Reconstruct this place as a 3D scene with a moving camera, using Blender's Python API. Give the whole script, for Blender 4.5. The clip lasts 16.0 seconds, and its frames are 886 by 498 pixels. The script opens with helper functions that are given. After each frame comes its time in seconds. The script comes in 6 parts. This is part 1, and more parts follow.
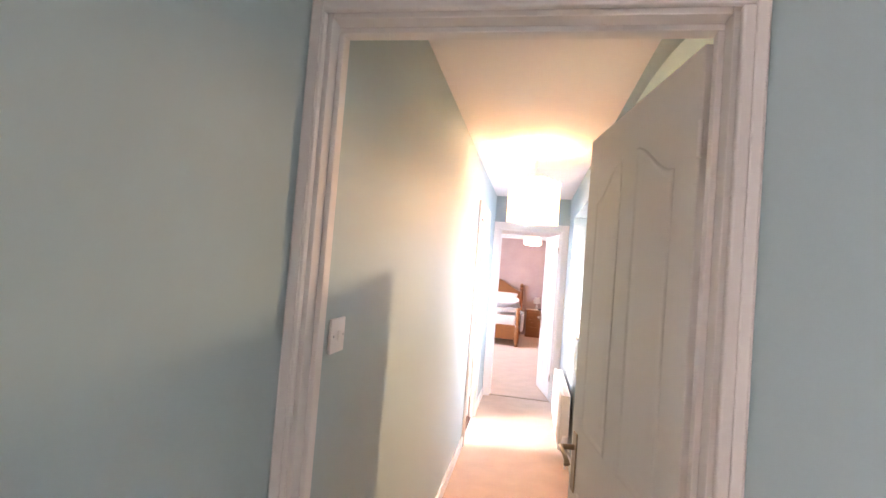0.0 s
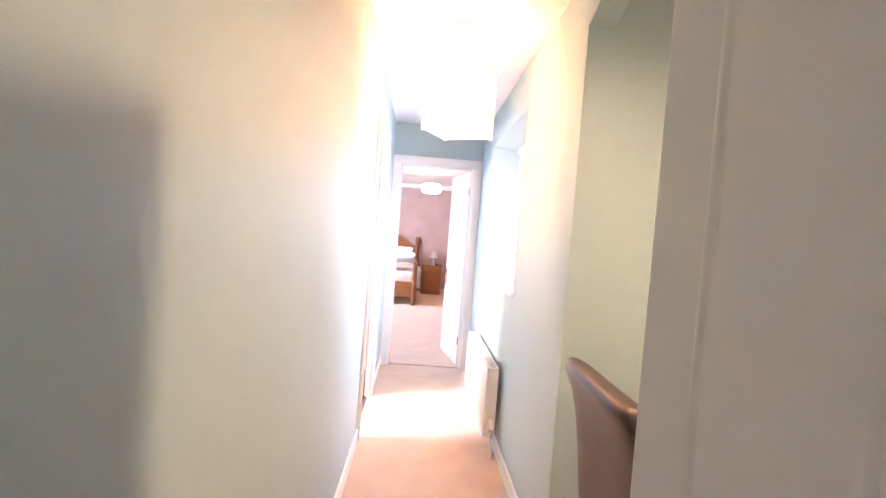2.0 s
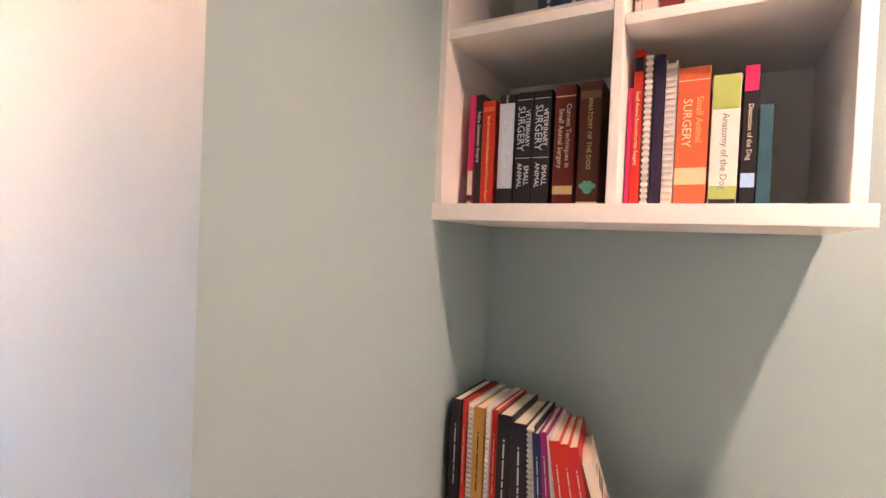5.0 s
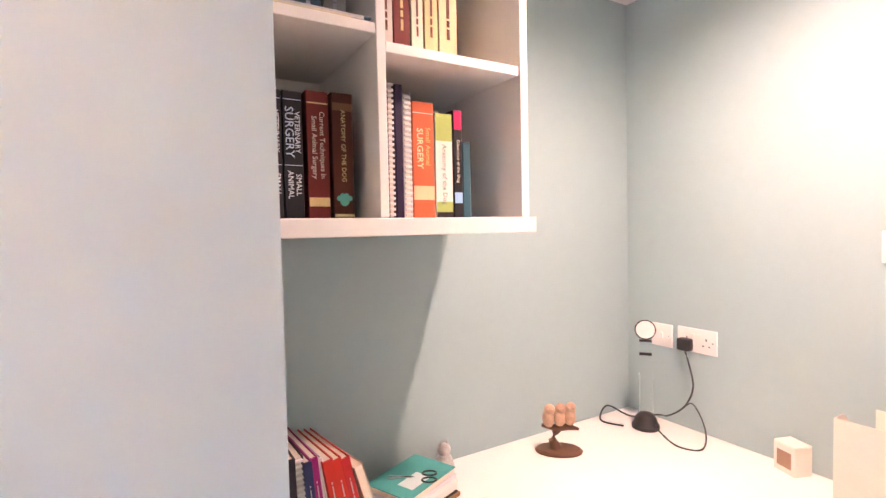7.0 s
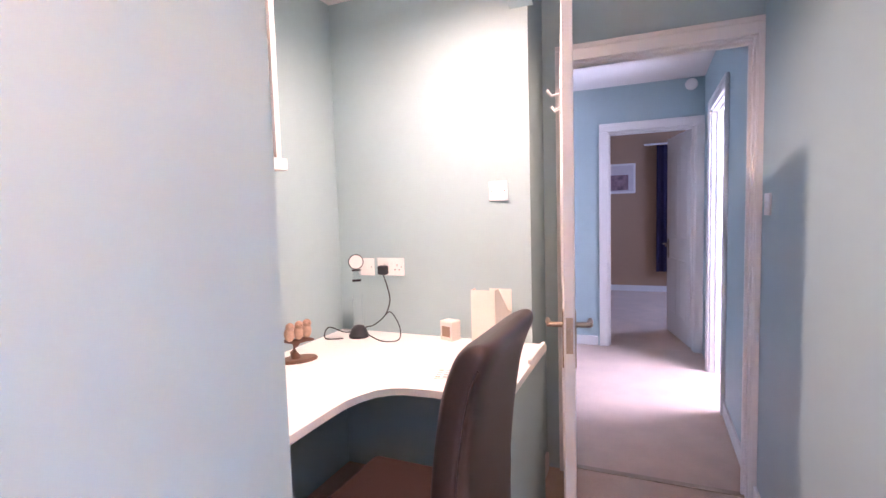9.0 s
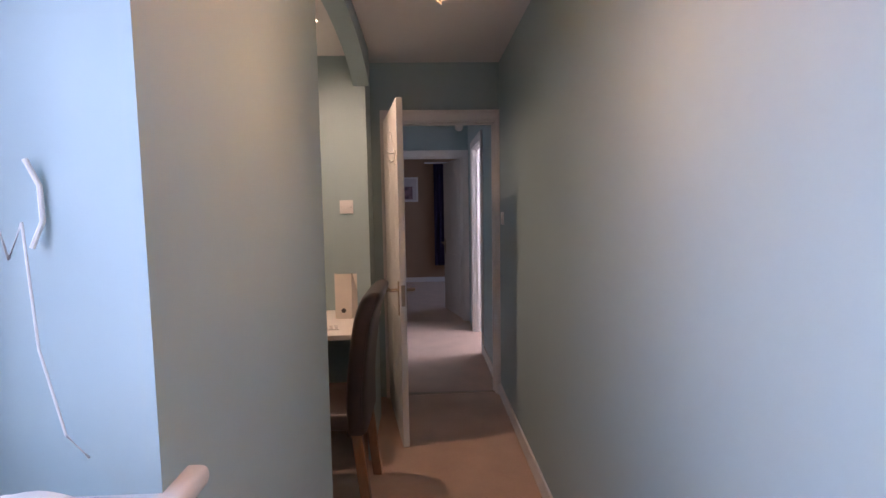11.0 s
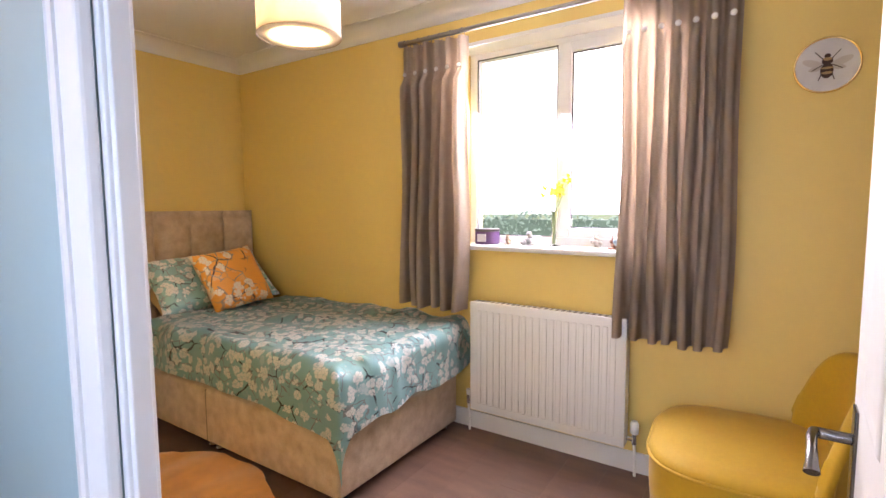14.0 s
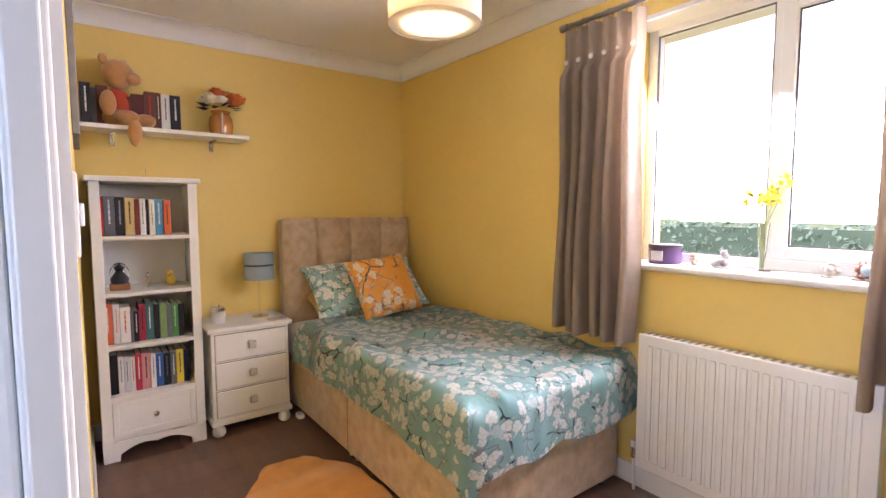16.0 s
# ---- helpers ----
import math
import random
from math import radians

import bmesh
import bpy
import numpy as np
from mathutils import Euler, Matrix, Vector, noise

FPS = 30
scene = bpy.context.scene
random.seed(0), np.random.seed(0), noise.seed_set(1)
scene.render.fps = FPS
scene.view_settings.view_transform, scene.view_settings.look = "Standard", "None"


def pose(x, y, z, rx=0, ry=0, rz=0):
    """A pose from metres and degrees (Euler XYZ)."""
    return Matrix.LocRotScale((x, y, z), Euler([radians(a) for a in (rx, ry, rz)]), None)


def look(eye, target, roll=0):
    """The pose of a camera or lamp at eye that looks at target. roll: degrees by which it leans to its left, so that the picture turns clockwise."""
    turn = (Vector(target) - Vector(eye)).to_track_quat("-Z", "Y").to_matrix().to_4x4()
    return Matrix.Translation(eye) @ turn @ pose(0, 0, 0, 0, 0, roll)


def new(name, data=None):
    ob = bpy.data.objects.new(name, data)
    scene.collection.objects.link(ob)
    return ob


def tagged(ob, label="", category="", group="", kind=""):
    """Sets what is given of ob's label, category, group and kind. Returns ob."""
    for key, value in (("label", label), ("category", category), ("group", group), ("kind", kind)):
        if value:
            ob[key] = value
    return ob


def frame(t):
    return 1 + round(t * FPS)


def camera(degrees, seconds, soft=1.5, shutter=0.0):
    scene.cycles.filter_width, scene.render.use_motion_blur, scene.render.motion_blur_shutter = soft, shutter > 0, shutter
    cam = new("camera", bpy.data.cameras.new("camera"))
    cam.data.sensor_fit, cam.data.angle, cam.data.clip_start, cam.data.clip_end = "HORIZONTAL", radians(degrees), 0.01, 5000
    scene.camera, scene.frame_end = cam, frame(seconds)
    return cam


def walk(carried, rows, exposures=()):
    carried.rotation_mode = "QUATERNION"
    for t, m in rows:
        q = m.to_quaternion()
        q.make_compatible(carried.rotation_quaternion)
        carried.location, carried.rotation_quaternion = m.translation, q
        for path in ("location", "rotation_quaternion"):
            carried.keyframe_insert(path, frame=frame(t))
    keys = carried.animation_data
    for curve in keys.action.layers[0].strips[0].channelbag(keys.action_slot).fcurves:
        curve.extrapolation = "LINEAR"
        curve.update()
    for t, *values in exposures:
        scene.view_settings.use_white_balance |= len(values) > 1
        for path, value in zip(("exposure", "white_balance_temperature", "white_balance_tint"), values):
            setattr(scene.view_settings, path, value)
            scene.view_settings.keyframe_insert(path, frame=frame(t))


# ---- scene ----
cam = camera(84.62, 16.0)
PATH = [
    (0.0, pose(0.468, -1.310, 1.488, 91.97, -4.57, 10.25)),
    (0.5, pose(0.382, -1.078, 1.436, 92.35, -4.65, 3.43)),
    (1.0, pose(0.343, -0.780, 1.400, 91.67, -4.55, -0.44)),
    (1.5, pose(0.315, -0.500, 1.355, 89.78, -4.50, -2.14)),
    (2.0, pose(0.297, -0.241, 1.342, 88.11, -4.40, -2.84)),
    (2.5, pose(0.322, 0.056, 1.339, 87.15, -4.46, -3.42)),
    (3.0, pose(0.330, 0.298, 1.311, 86.95, -4.46, -7.08)),
    (3.5, pose(0.349, 0.486, 1.327, 87.58, -4.28, -16.59)),
    (4.0, pose(0.392, 0.678, 1.343, 88.52, -3.97, -29.77)),
    (6.5, pose(0.647, 1.538, 1.473, 87.81, 0.26, -107.99)),
    (7.0, pose(0.567, 1.650, 1.458, 87.70, 1.20, -120.54)),
    (7.5, pose(0.516, 1.776, 1.436, 86.94, 1.43, -131.70)),
    (8.0, pose(0.479, 1.869, 1.365, 86.35, 1.59, -141.05)),
    (8.5, pose(0.433, 1.963, 1.305, 86.05, 1.61, -148.94)),
    (9.0, pose(0.429, 2.085, 1.303, 85.63, 1.69, -157.12)),
    (11.5, pose(0.570, 3.423, 1.375, 85.19, 0.87, -190.84)),
    (12.0, pose(0.567, 3.584, 1.372, 85.40, 1.01, -201.76)),
    (12.5, pose(0.545, 3.642, 1.355, 85.44, 0.92, -215.01)),
    (13.0, pose(0.486, 3.605, 1.336, 85.18, 0.75, -227.19)),
    (13.5, pose(0.368, 3.531, 1.315, 85.02, 0.62, -234.20)),
    (14.0, pose(0.258, 3.484, 1.268, 84.98, 0.32, -236.51)),
    (14.5, pose(0.181, 3.433, 1.228, 85.15, 0.10, -236.37)),
    (15.0, pose(0.102, 3.378, 1.258, 85.09, 0.08, -232.41)),
    (15.5, pose(0.036, 3.344, 1.279, 85.14, 0.01, -225.04)),
    (16.0, pose(-0.048, 3.342, 1.294, 85.48, 0.06, -216.64)),
]
EXPOSURES = [
    (0.0, 1.3, 8400, 46), (1.0, 1.5, 8500, 48), (2.0, 1.37, 7700, 46), (2.8, 1.12, 6900, 45), (4.0, 0.8, 6800, 48), (6.5, 1.3, 6600, 55), (7.5, 1.1, 6300, 55), (9.0, 1.27, 6000, 55),
    (11.3, -0.75, 7000, 46), (12.3, -0.75, 7200, 44), (13.0, -0.63, 6900, 38), (14.0, -0.63, 6700, 34), (16.0, -0.65, 6600, 34),
]
walk(cam, PATH, EXPOSURES)

# ---- world and lights ----
world = bpy.data.worlds.new("sky")
scene.world = world
world.use_nodes = True
wn = world.node_tree.nodes
sky = wn.new("ShaderNodeTexSky")
sky.sky_type, sky.sun_disc = "NISHITA", False
sky.sun_elevation, sky.sun_rotation = radians(38), radians(200)
wn["Background"].inputs["Strength"].default_value = 0.15
world.node_tree.links.new(sky.outputs[0], wn["Background"].inputs[0])

sun = new("sun", bpy.data.lights.new("sun", "SUN"))
sun.data.energy, sun.data.angle, sun.data.color = 5.0, radians(12), (1, 0.96, 0.9)
sun.matrix_world = look((0, 0, 30), (-4, 7, 0))


def lamp(name, kind, place, power, colour, size=0.05, target=None, size_y=None):
    li = new(name, bpy.data.lights.new(name, kind))
    li.data.energy, li.data.color = power, colour
    if kind == "AREA":
        li.data.shape, li.data.size, li.data.size_y = "RECTANGLE", size, size_y or size
        li.matrix_world = look(place, target)
    else:
        li.data.shadow_soft_size = size
        li.location = place
    return li


WARM, DAY, DAY_Y = (1.0, 0.70, 0.40), (0.46, 0.72, 1.0), (0.80, 0.91, 1.0)
lamp("corridor_bulb", "POINT", (0.45, 2.2, 2.0), 21, (1.0, 0.60, 0.30), 0.09)
lamp("yellow_room_bulb", "POINT", (-0.99, 2.04, 2.02), 82, WARM, 0.04)
nook_light = lamp("nook_downlight_bulb", "SPOT", (1.10, 0.58, 2.325), 66, (1.0, 0.79, 0.51), 0.03)
nook_light.data.spot_size, nook_light.data.spot_blend = radians(168), 1.0
lamp("pink_room_bulb", "POINT", (0.45, 8.3, 2.0), 30, WARM, 0.05)
# daylight in the corridor and yellow room window openings
lamp("yellow_window_sky", "AREA", (-2.27, 2.56, 1.66), 190, DAY_Y, 1.0, (-0.6, 2.42, 1.0), 0.9)
corridor_sky = lamp("corridor_window_sky", "AREA", (1.122, 3.27, 1.45), 24, DAY, 1.2, (0, 3.20, 0.95), 0.75)
corridor_sky.data.spread = radians(155)
# added fill lamp, out of view; the pink room has no window there
lamp("pink_room_fill", "AREA", (-2.9, 7.4, 1.5), 150, DAY, 2.0, (0.5, 7.4, 0.9), 1.3)
# fill added beside the windowless west wall to brighten the brown room
lamp("brown_room_fill", "AREA", (-1.55, -4.6, 1.5), 26, DAY, 1.4, (0.5, -4.4, 0.6), 1.1)
# daylight through the landing's west doorway, from an unseen lamp in the side room
lamp("landing_door_sky", "AREA", (-0.9, -1.72, 1.3), 52, DAY_Y, 0.7, (1, -1.66, 0.6), 1.6)

# ---- mesh helpers ----
def box(bm, x0, x1, y0, y1, z0, z1, bevel=0.0, seg=2):
    """An axis-aligned box added to bm."""
    r = bmesh.ops.create_cube(bm, size=1)
    vs = r["verts"]
    for v in vs:
        v.co = Vector((x0 + (v.co.x + 0.5) * (x1 - x0), y0 + (v.co.y + 0.5) * (y1 - y0), z0 + (v.co.z + 0.5) * (z1 - z0)))
    if bevel:
        es = list({e for v in vs for e in v.link_edges})
        bmesh.ops.bevel(bm, geom=es, offset=bevel, segments=seg, profile=0.5, affect="EDGES")
    return bm


def B(*a, **k):
    return box(bmesh.new(), *a, **k)


def turned(bm, m):
    bmesh.ops.transform(bm, matrix=m, verts=bm.verts)
    return bm


def lathe(profile, n=24, bm=None, centre=(0, 0, 0)):
    """A turned body from (radius, height) pairs."""
    bm = bm or bmesh.new()
    rings = []
    for r, z in profile:
        rings.append([bm.verts.new((centre[0] + r * math.cos(2 * math.pi * i / n), centre[1] + r * math.sin(2 * math.pi * i / n), centre[2] + z)) for i in range(n)])
    for a, b in zip(rings, rings[1:]):
        for i in range(n):
            bm.faces.new((a[i], a[(i + 1) % n], b[(i + 1) % n], b[i]))
    for ring, flip in ((rings[0], True), (rings[-1], False)):
        if (ring[0].co - ring[n // 2].co).length > 1e-4:
            bm.faces.new(ring[::-1] if flip else ring)
    return bm


def tube(points, r, n=8, bm=None):
    """A round bar along points; r may be one radius or one for each point."""
    bm = bm or bmesh.new()
    pts = [Vector(p) for p in points]
    rs = r if isinstance(r, (list, tuple)) else [r] * len(pts)
    rings = []
    for i, p in enumerate(pts):
        d = (pts[min(i + 1, len(pts) - 1)] - pts[max(i - 1, 0)]).normalized()
        up = Vector((0, 0, 1)) if abs(d.z) < 0.9 else Vector((1, 0, 0))
        a = d.cross(up).normalized()
        b = a.cross(d)
        rings.append([bm.verts.new(p + rs[i] * (a * math.cos(2 * math.pi * k / n) + b * math.sin(2 * math.pi * k / n))) for k in range(n)])
    for a, b in zip(rings, rings[1:]):
        for k in range(n):
            bm.faces.new((a[k], a[(k + 1) % n], b[(k + 1) % n], b[k]))
    bm.faces.new(rings[0][::-1])
    bm.faces.new(rings[-1])
    return bm


def extrude_profile(pts, depth, bm=None):
    """A prism: the outline pts in the xz plane, from y = 0 to depth."""
    bm = bm or bmesh.new()
    a = [bm.verts.new((x, 0, z)) for x, z in pts]
    b = [bm.verts.new((x, depth, z)) for x, z in pts]
    n = len(pts)
    bm.faces.new(a)
    bm.faces.new(b[::-1])
    for i in range(n):
        bm.faces.new((a[i], b[i], b[(i + 1) % n], a[(i + 1) % n]))
    return bm


def plate(pts, z0, z1, bm=None, bevel=0.0):
    """A flat board: the outline pts in the xy plane, from z0 to z1."""
    bm = bm or bmesh.new()
    a = [bm.verts.new((x, y, z0)) for x, y in pts]
    b = [bm.verts.new((x, y, z1)) for x, y in pts]
    n = len(pts)
    bm.faces.new(a[::-1])
    top = bm.faces.new(b)
    for i in range(n):
        bm.faces.new((a[i], a[(i + 1) % n], b[(i + 1) % n], b[i]))
    if bevel:
        bmesh.ops.bevel(bm, geom=list(top.edges), offset=bevel, segments=2, profile=0.5, affect="EDGES")
    return bm


def mesh_of(bm, mat, name, smooth=False, angle=40):
    bmesh.ops.recalc_face_normals(bm, faces=bm.faces)
    me = bpy.data.meshes.new(name)
    bm.to_mesh(me)
    bm.free()
    me.materials.append(mat)
    if smooth:
        me.shade_smooth()
        me.set_sharp_from_angle(angle=radians(angle))
    return me


def part(name, bm, mat, parent, label="", smooth=False):
    ob = new(name, mesh_of(bm, mat, name, smooth))
    ob.parent = parent
    if parent is not None and parent.type == "MESH":
        ob.matrix_parent_inverse = parent.matrix_basis.inverted()
    if label:
        ob["label"] = label
    return ob


def solid(name, bm, mat, label, category, group="", kind="", smooth=False):
    return tagged(new(name, mesh_of(bm, mat, name, smooth)), label, category, group, kind)


def thing(name, label, category, group="", kind="", at=None):
    ob = new(name)
    ob.empty_display_size = 0.1
    if at is not None:
        ob.matrix_basis = at
    return tagged(ob, label, category, group, kind)


# ---- materials ----
def material(name, colour, rough=0.6, metal=0.0, vary=0.08, scale=6.0, bump=0.0, bump_scale=200.0, coat=0.0, sheen=0.0, rvar=0.025, random=0.0, second=None, spec=0.5, stretch=(1, 1, 1)):
    """Paint, wood, cloth or metal with two scales of variation in colour and roughness, and fine relief."""
    m = bpy.data.materials.new(name)
    m.use_nodes = True
    t = m.node_tree
    n, l = t.nodes, t.links
    b = n["Principled BSDF"]
    co = n.new("ShaderNodeTexCoord")
    mp = n.new("ShaderNodeMapping")
    mp.inputs["Scale"].default_value = stretch
    l.new(co.outputs["Object"], mp.inputs[0])
    big, fine = n.new("ShaderNodeTexNoise"), n.new("ShaderNodeTexNoise")
    big.inputs["Scale"].default_value, big.inputs["Detail"].default_value = scale, 4
    fine.inputs["Scale"].default_value, fine.inputs["Detail"].default_value = scale * 14, 3
    l.new(mp.outputs[0], big.inputs[0])
    l.new(mp.outputs[0], fine.inputs[0])
    add = n.new("ShaderNodeMath")
    add.operation = "MULTIPLY_ADD"
    l.new(fine.outputs[0], add.inputs[0])
    add.inputs[1].default_value = 0.5
    l.new(big.outputs[0], add.inputs[2])
    ramp = n.new("ShaderNodeMapRange")
    ramp.inputs["From Min"].default_value, ramp.inputs["From Max"].default_value = 0.45, 1.05
    l.new(add.outputs[0], ramp.inputs[0])
    mix = n.new("ShaderNodeMix")
    mix.data_type = "RGBA"
    dark = second or tuple(c * (1 - vary) for c in colour)
    mix.inputs[6].default_value = (*dark, 1)
    mix.inputs[7].default_value = (*(colour if second else tuple(min(1, c * (1 + vary)) for c in colour)), 1)
    l.new(ramp.outputs[0], mix.inputs[0])
    out = mix.outputs[2]
    if random:
        info, hsv = n.new("ShaderNodeObjectInfo"), n.new("ShaderNodeHueSaturation")
        r2 = n.new("ShaderNodeMapRange")
        r2.inputs["To Min"].default_value, r2.inputs["To Max"].default_value = 1 - random, 1 + random
        l.new(info.outputs["Random"], r2.inputs[0])
        l.new(r2.outputs[0], hsv.inputs["Value"])
        l.new(out, hsv.inputs["Color"])
        out = hsv.outputs[0]
    l.new(out, b.inputs["Base Color"])
    rr = n.new("ShaderNodeMapRange")
    rr.inputs["To Min"].default_value, rr.inputs["To Max"].default_value = max(0.02, rough - rvar), min(1, rough + rvar)
    l.new(fine.outputs[0], rr.inputs[0])
    l.new(rr.outputs[0], b.inputs["Roughness"])
    b.inputs["Metallic"].default_value = metal
    b.inputs["Coat Weight"].default_value = coat
    b.inputs["Sheen Weight"].default_value = sheen
    b.inputs["Specular IOR Level"].default_value = spec
    if bump:
        bt, bn = n.new("ShaderNodeTexNoise"), n.new("ShaderNodeBump")
        bt.inputs["Scale"].default_value, bt.inputs["Detail"].default_value = bump_scale, 3
        l.new(mp.outputs[0], bt.inputs[0])
        l.new(bt.outputs[0], bn.inputs["Height"])
        bn.inputs["Strength"].default_value, bn.inputs["Distance"].default_value = bump, 0.001
        l.new(bn.outputs[0], b.inputs["Normal"])
    return m


def glow(name, colour, strength, base=(0.8, 0.75, 0.65)):
    m = material(name, base, 0.8)
    b = m.node_tree.nodes["Principled BSDF"]
    b.inputs["Emission Color"].default_value, b.inputs["Emission Strength"].default_value = (*colour, 1), strength
    return m


def cloth_shade(name, colour, rough=0.9, through_light=0.6):
    """Lampshade fabric that lets part of the bulb's light through."""
    m = bpy.data.materials.new(name)
    m.use_nodes = True
    n, l = m.node_tree.nodes, m.node_tree.links
    out, mix = n["Material Output"], n.new("ShaderNodeMixShader")
    d, t = n.new("ShaderNodeBsdfDiffuse"), n.new("ShaderNodeBsdfTranslucent")
    w = n.new("ShaderNodeTexNoise")
    w.inputs["Scale"].default_value = 220
    r = n.new("ShaderNodeMix")
    r.data_type = "RGBA"
    r.inputs[6].default_value, r.inputs[7].default_value = (*(c * 0.93 for c in colour), 1), (*colour, 1)
    l.new(w.outputs[0], r.inputs[0])
    for s in (d, t):
        l.new(r.outputs[2], s.inputs[0])
    mix.inputs[0].default_value = through_light
    l.new(d.outputs[0], mix.inputs[1])
    l.new(t.outputs[0], mix.inputs[2])
    l.new(mix.outputs[0], out.inputs[0])
    return m


def glass_mat(name, colour=(1, 1, 1), rough=0.0, ior=1.45):
    m = bpy.data.materials.new(name)
    m.use_nodes = True
    b = m.node_tree.nodes["Principled BSDF"]
    b.inputs["Base Color"].default_value, b.inputs["Roughness"].default_value = (*colour, 1), rough
    b.inputs["Transmission Weight"].default_value, b.inputs["IOR"].default_value = 1, ior
    return m


DUCK_EGG = material("duck_egg_wall_paint", (0.35, 0.485, 0.50), 0.55, vary=0.03, scale=1.5, bump=0.12, bump_scale=420)
YELLOW = material("yellow_wall_paint", (0.77, 0.56, 0.165), 0.6, vary=0.03, scale=1.5, bump=0.12, bump_scale=420)
PINK = material("mottled_pink_wallpaper", (0.50, 0.39, 0.36), 0.7, scale=3.0, second=(0.42, 0.31, 0.29), bump=0.2)
BROWN = material("tan_wall_paint", (0.42, 0.27, 0.17), 0.6, vary=0.03, scale=1.5, bump=0.1, bump_scale=420)
CEILING = material("white_ceiling_paint", (0.78, 0.77, 0.75), 0.75, vary=0.02, scale=2, bump=0.15, bump_scale=300)
GLOSS = material("white_gloss_paint", (0.74, 0.73, 0.705), 0.46, vary=0.015, scale=3, rvar=0.0, spec=0.4)
UPVC = material("white_upvc", (0.82, 0.83, 0.84), 0.3, vary=0.02)
PLASTIC = material("white_plastic", (0.80, 0.79, 0.76), 0.35, vary=0.02)
CARPET = material("beige_carpet", (0.50, 0.35, 0.255), 0.95, vary=0.13, scale=5, bump=1.0, bump_scale=520, sheen=0.3)
WOODFLOOR = material("grey_brown_laminate", (0.19, 0.103, 0.068), 0.38, scale=3, second=(0.11, 0.060, 0.040), bump=0.1, bump_scale=80, random=0.12, stretch=(6, 1, 6))
CHROME = material("chrome", (0.75, 0.74, 0.72), 0.16, 1.0, vary=0.03)
BRASS = material("antique_brass", (0.36, 0.28, 0.20), 0.3, 1.0, vary=0.08)
BLACK = material("black_plastic", (0.02, 0.02, 0.022), 0.4, vary=0.2)
WHITEBOARD = material("white_melamine", (0.88, 0.86, 0.82), 0.42, vary=0.02)
GLASS = glass_mat("clear_glass")
PANE = glass_mat("window_pane", ior=1.02)


# ---- structure ----
def wall(name, x0, x1, y0, y1, z0, z1, mat, label, holes=(), axis="y"):
    """A wall with its long side along axis; holes are (from, to, bottom, top) and go right through."""
    bm = bmesh.new()
    lo, hi = (y0, y1) if axis == "y" else (x0, x1)
    us = sorted({lo, hi, *(h[0] for h in holes), *(h[1] for h in holes)})
    for a, b in zip(us, us[1:]):
        zs = [(z0, z1)]
        for h in holes:
            if h[0] <= a and h[1] >= b:
                zs = [q for p, r in zs for q in ((p, min(r, h[2])), (max(p, h[3]), r)) if q[1] - q[0] > 1e-4]
        for p, r in zs:
            if axis == "y":
                box(bm, x0, x1, a, b, p, r)
            else:
                box(bm, a, b, y0, y1, p, r)
    bmesh.ops.remove_doubles(bm, verts=bm.verts, dist=1e-5)
    return solid(name, bm, mat, label, "wall", kind="structure")


H = 2.38
D1 = (0.022, 0.800, 0.0, 1.985)      # first doorway, along x
D2 = (0.07, 0.805, 0.0, 2.0)      # pink bedroom doorway, along x
D3 = (2.835, 3.625, 0.0, 2.0)       # yellow bedroom doorway, along y
wall("wall_corridor_west", -0.016, 0, -0.40, 4.55, 0, H, DUCK_EGG, "duck-egg blue painted plaster corridor wall", [D3])
wall("wall_yellow_east", -0.038, -0.016, -0.05, 4.62, 0, H, YELLOW, "yellow painted bedroom wall beside the door", [D3])
wall("wall_doorway_north_face", 0.0, 0.90, -0.345, -0.30, 0, H, DUCK_EGG, "duck-egg painted wall around the first doorway", [D1], "x")
wall("wall_doorway_south_face", 0.0, 2.1, -0.40, -0.345, 0, H, DUCK_EGG, "duck-egg painted landing wall around the doorway", [D1], "x")
wall("wall_nook_south", 0.90, 1.99, -0.345, 0, 0, H, DUCK_EGG, "duck-egg painted end wall of the study nook", axis="x")
wall("wall_nook_east", 1.89, 1.99, 0, 1.66, 0, H, DUCK_EGG, "duck-egg painted back wall of the study nook")
solid("wall_nook_north", plate([(0.875, 1.584), (1.99, 1.664), (1.99, 1.79), (0.875, 1.72)], 0, H), DUCK_EGG, "duck-egg painted side wall of the study nook", "wall", kind="structure")
WIN_C = (2.60, 3.93, 1.0, 2.10)
wall("wall_corridor_east", 0.875, 1.18, 1.72, 4.55, 0, H, DUCK_EGG, "duck-egg painted outer corridor wall with a window", [WIN_C])
wall("wall_corridor_end", -0.05, 1.18, 4.55, 4.60, 0, H, DUCK_EGG, "blue painted end wall around the bedroom door", [D2], "x")
wall("wall_pink_south", -3.0, 3.6, 4.60, 4.66, 0, H, PINK, "pink bedroom wall beside its door", [D2], "x")
# shallow arched header over the nook
pts = [(0.0, 2.15)]
for i in range(13):
    u = i / 12
    pts.append((1.6 * u, 2.15 + 0.13 * math.sin(math.pi * u) ** 0.6))
pts = [(0.0, 2.375)] + pts[1:] + [(1.6, 2.375)]
bm = extrude_profile(pts, 0.10)
turned(bm, Matrix.Translation((0.975, 0, 0)) @ pose(0, 0, 0, 0, 0, 90))
solid("wall_nook_header", bm, DUCK_EGG, "shallow arched plaster header over the study nook", "wall", kind="structure")

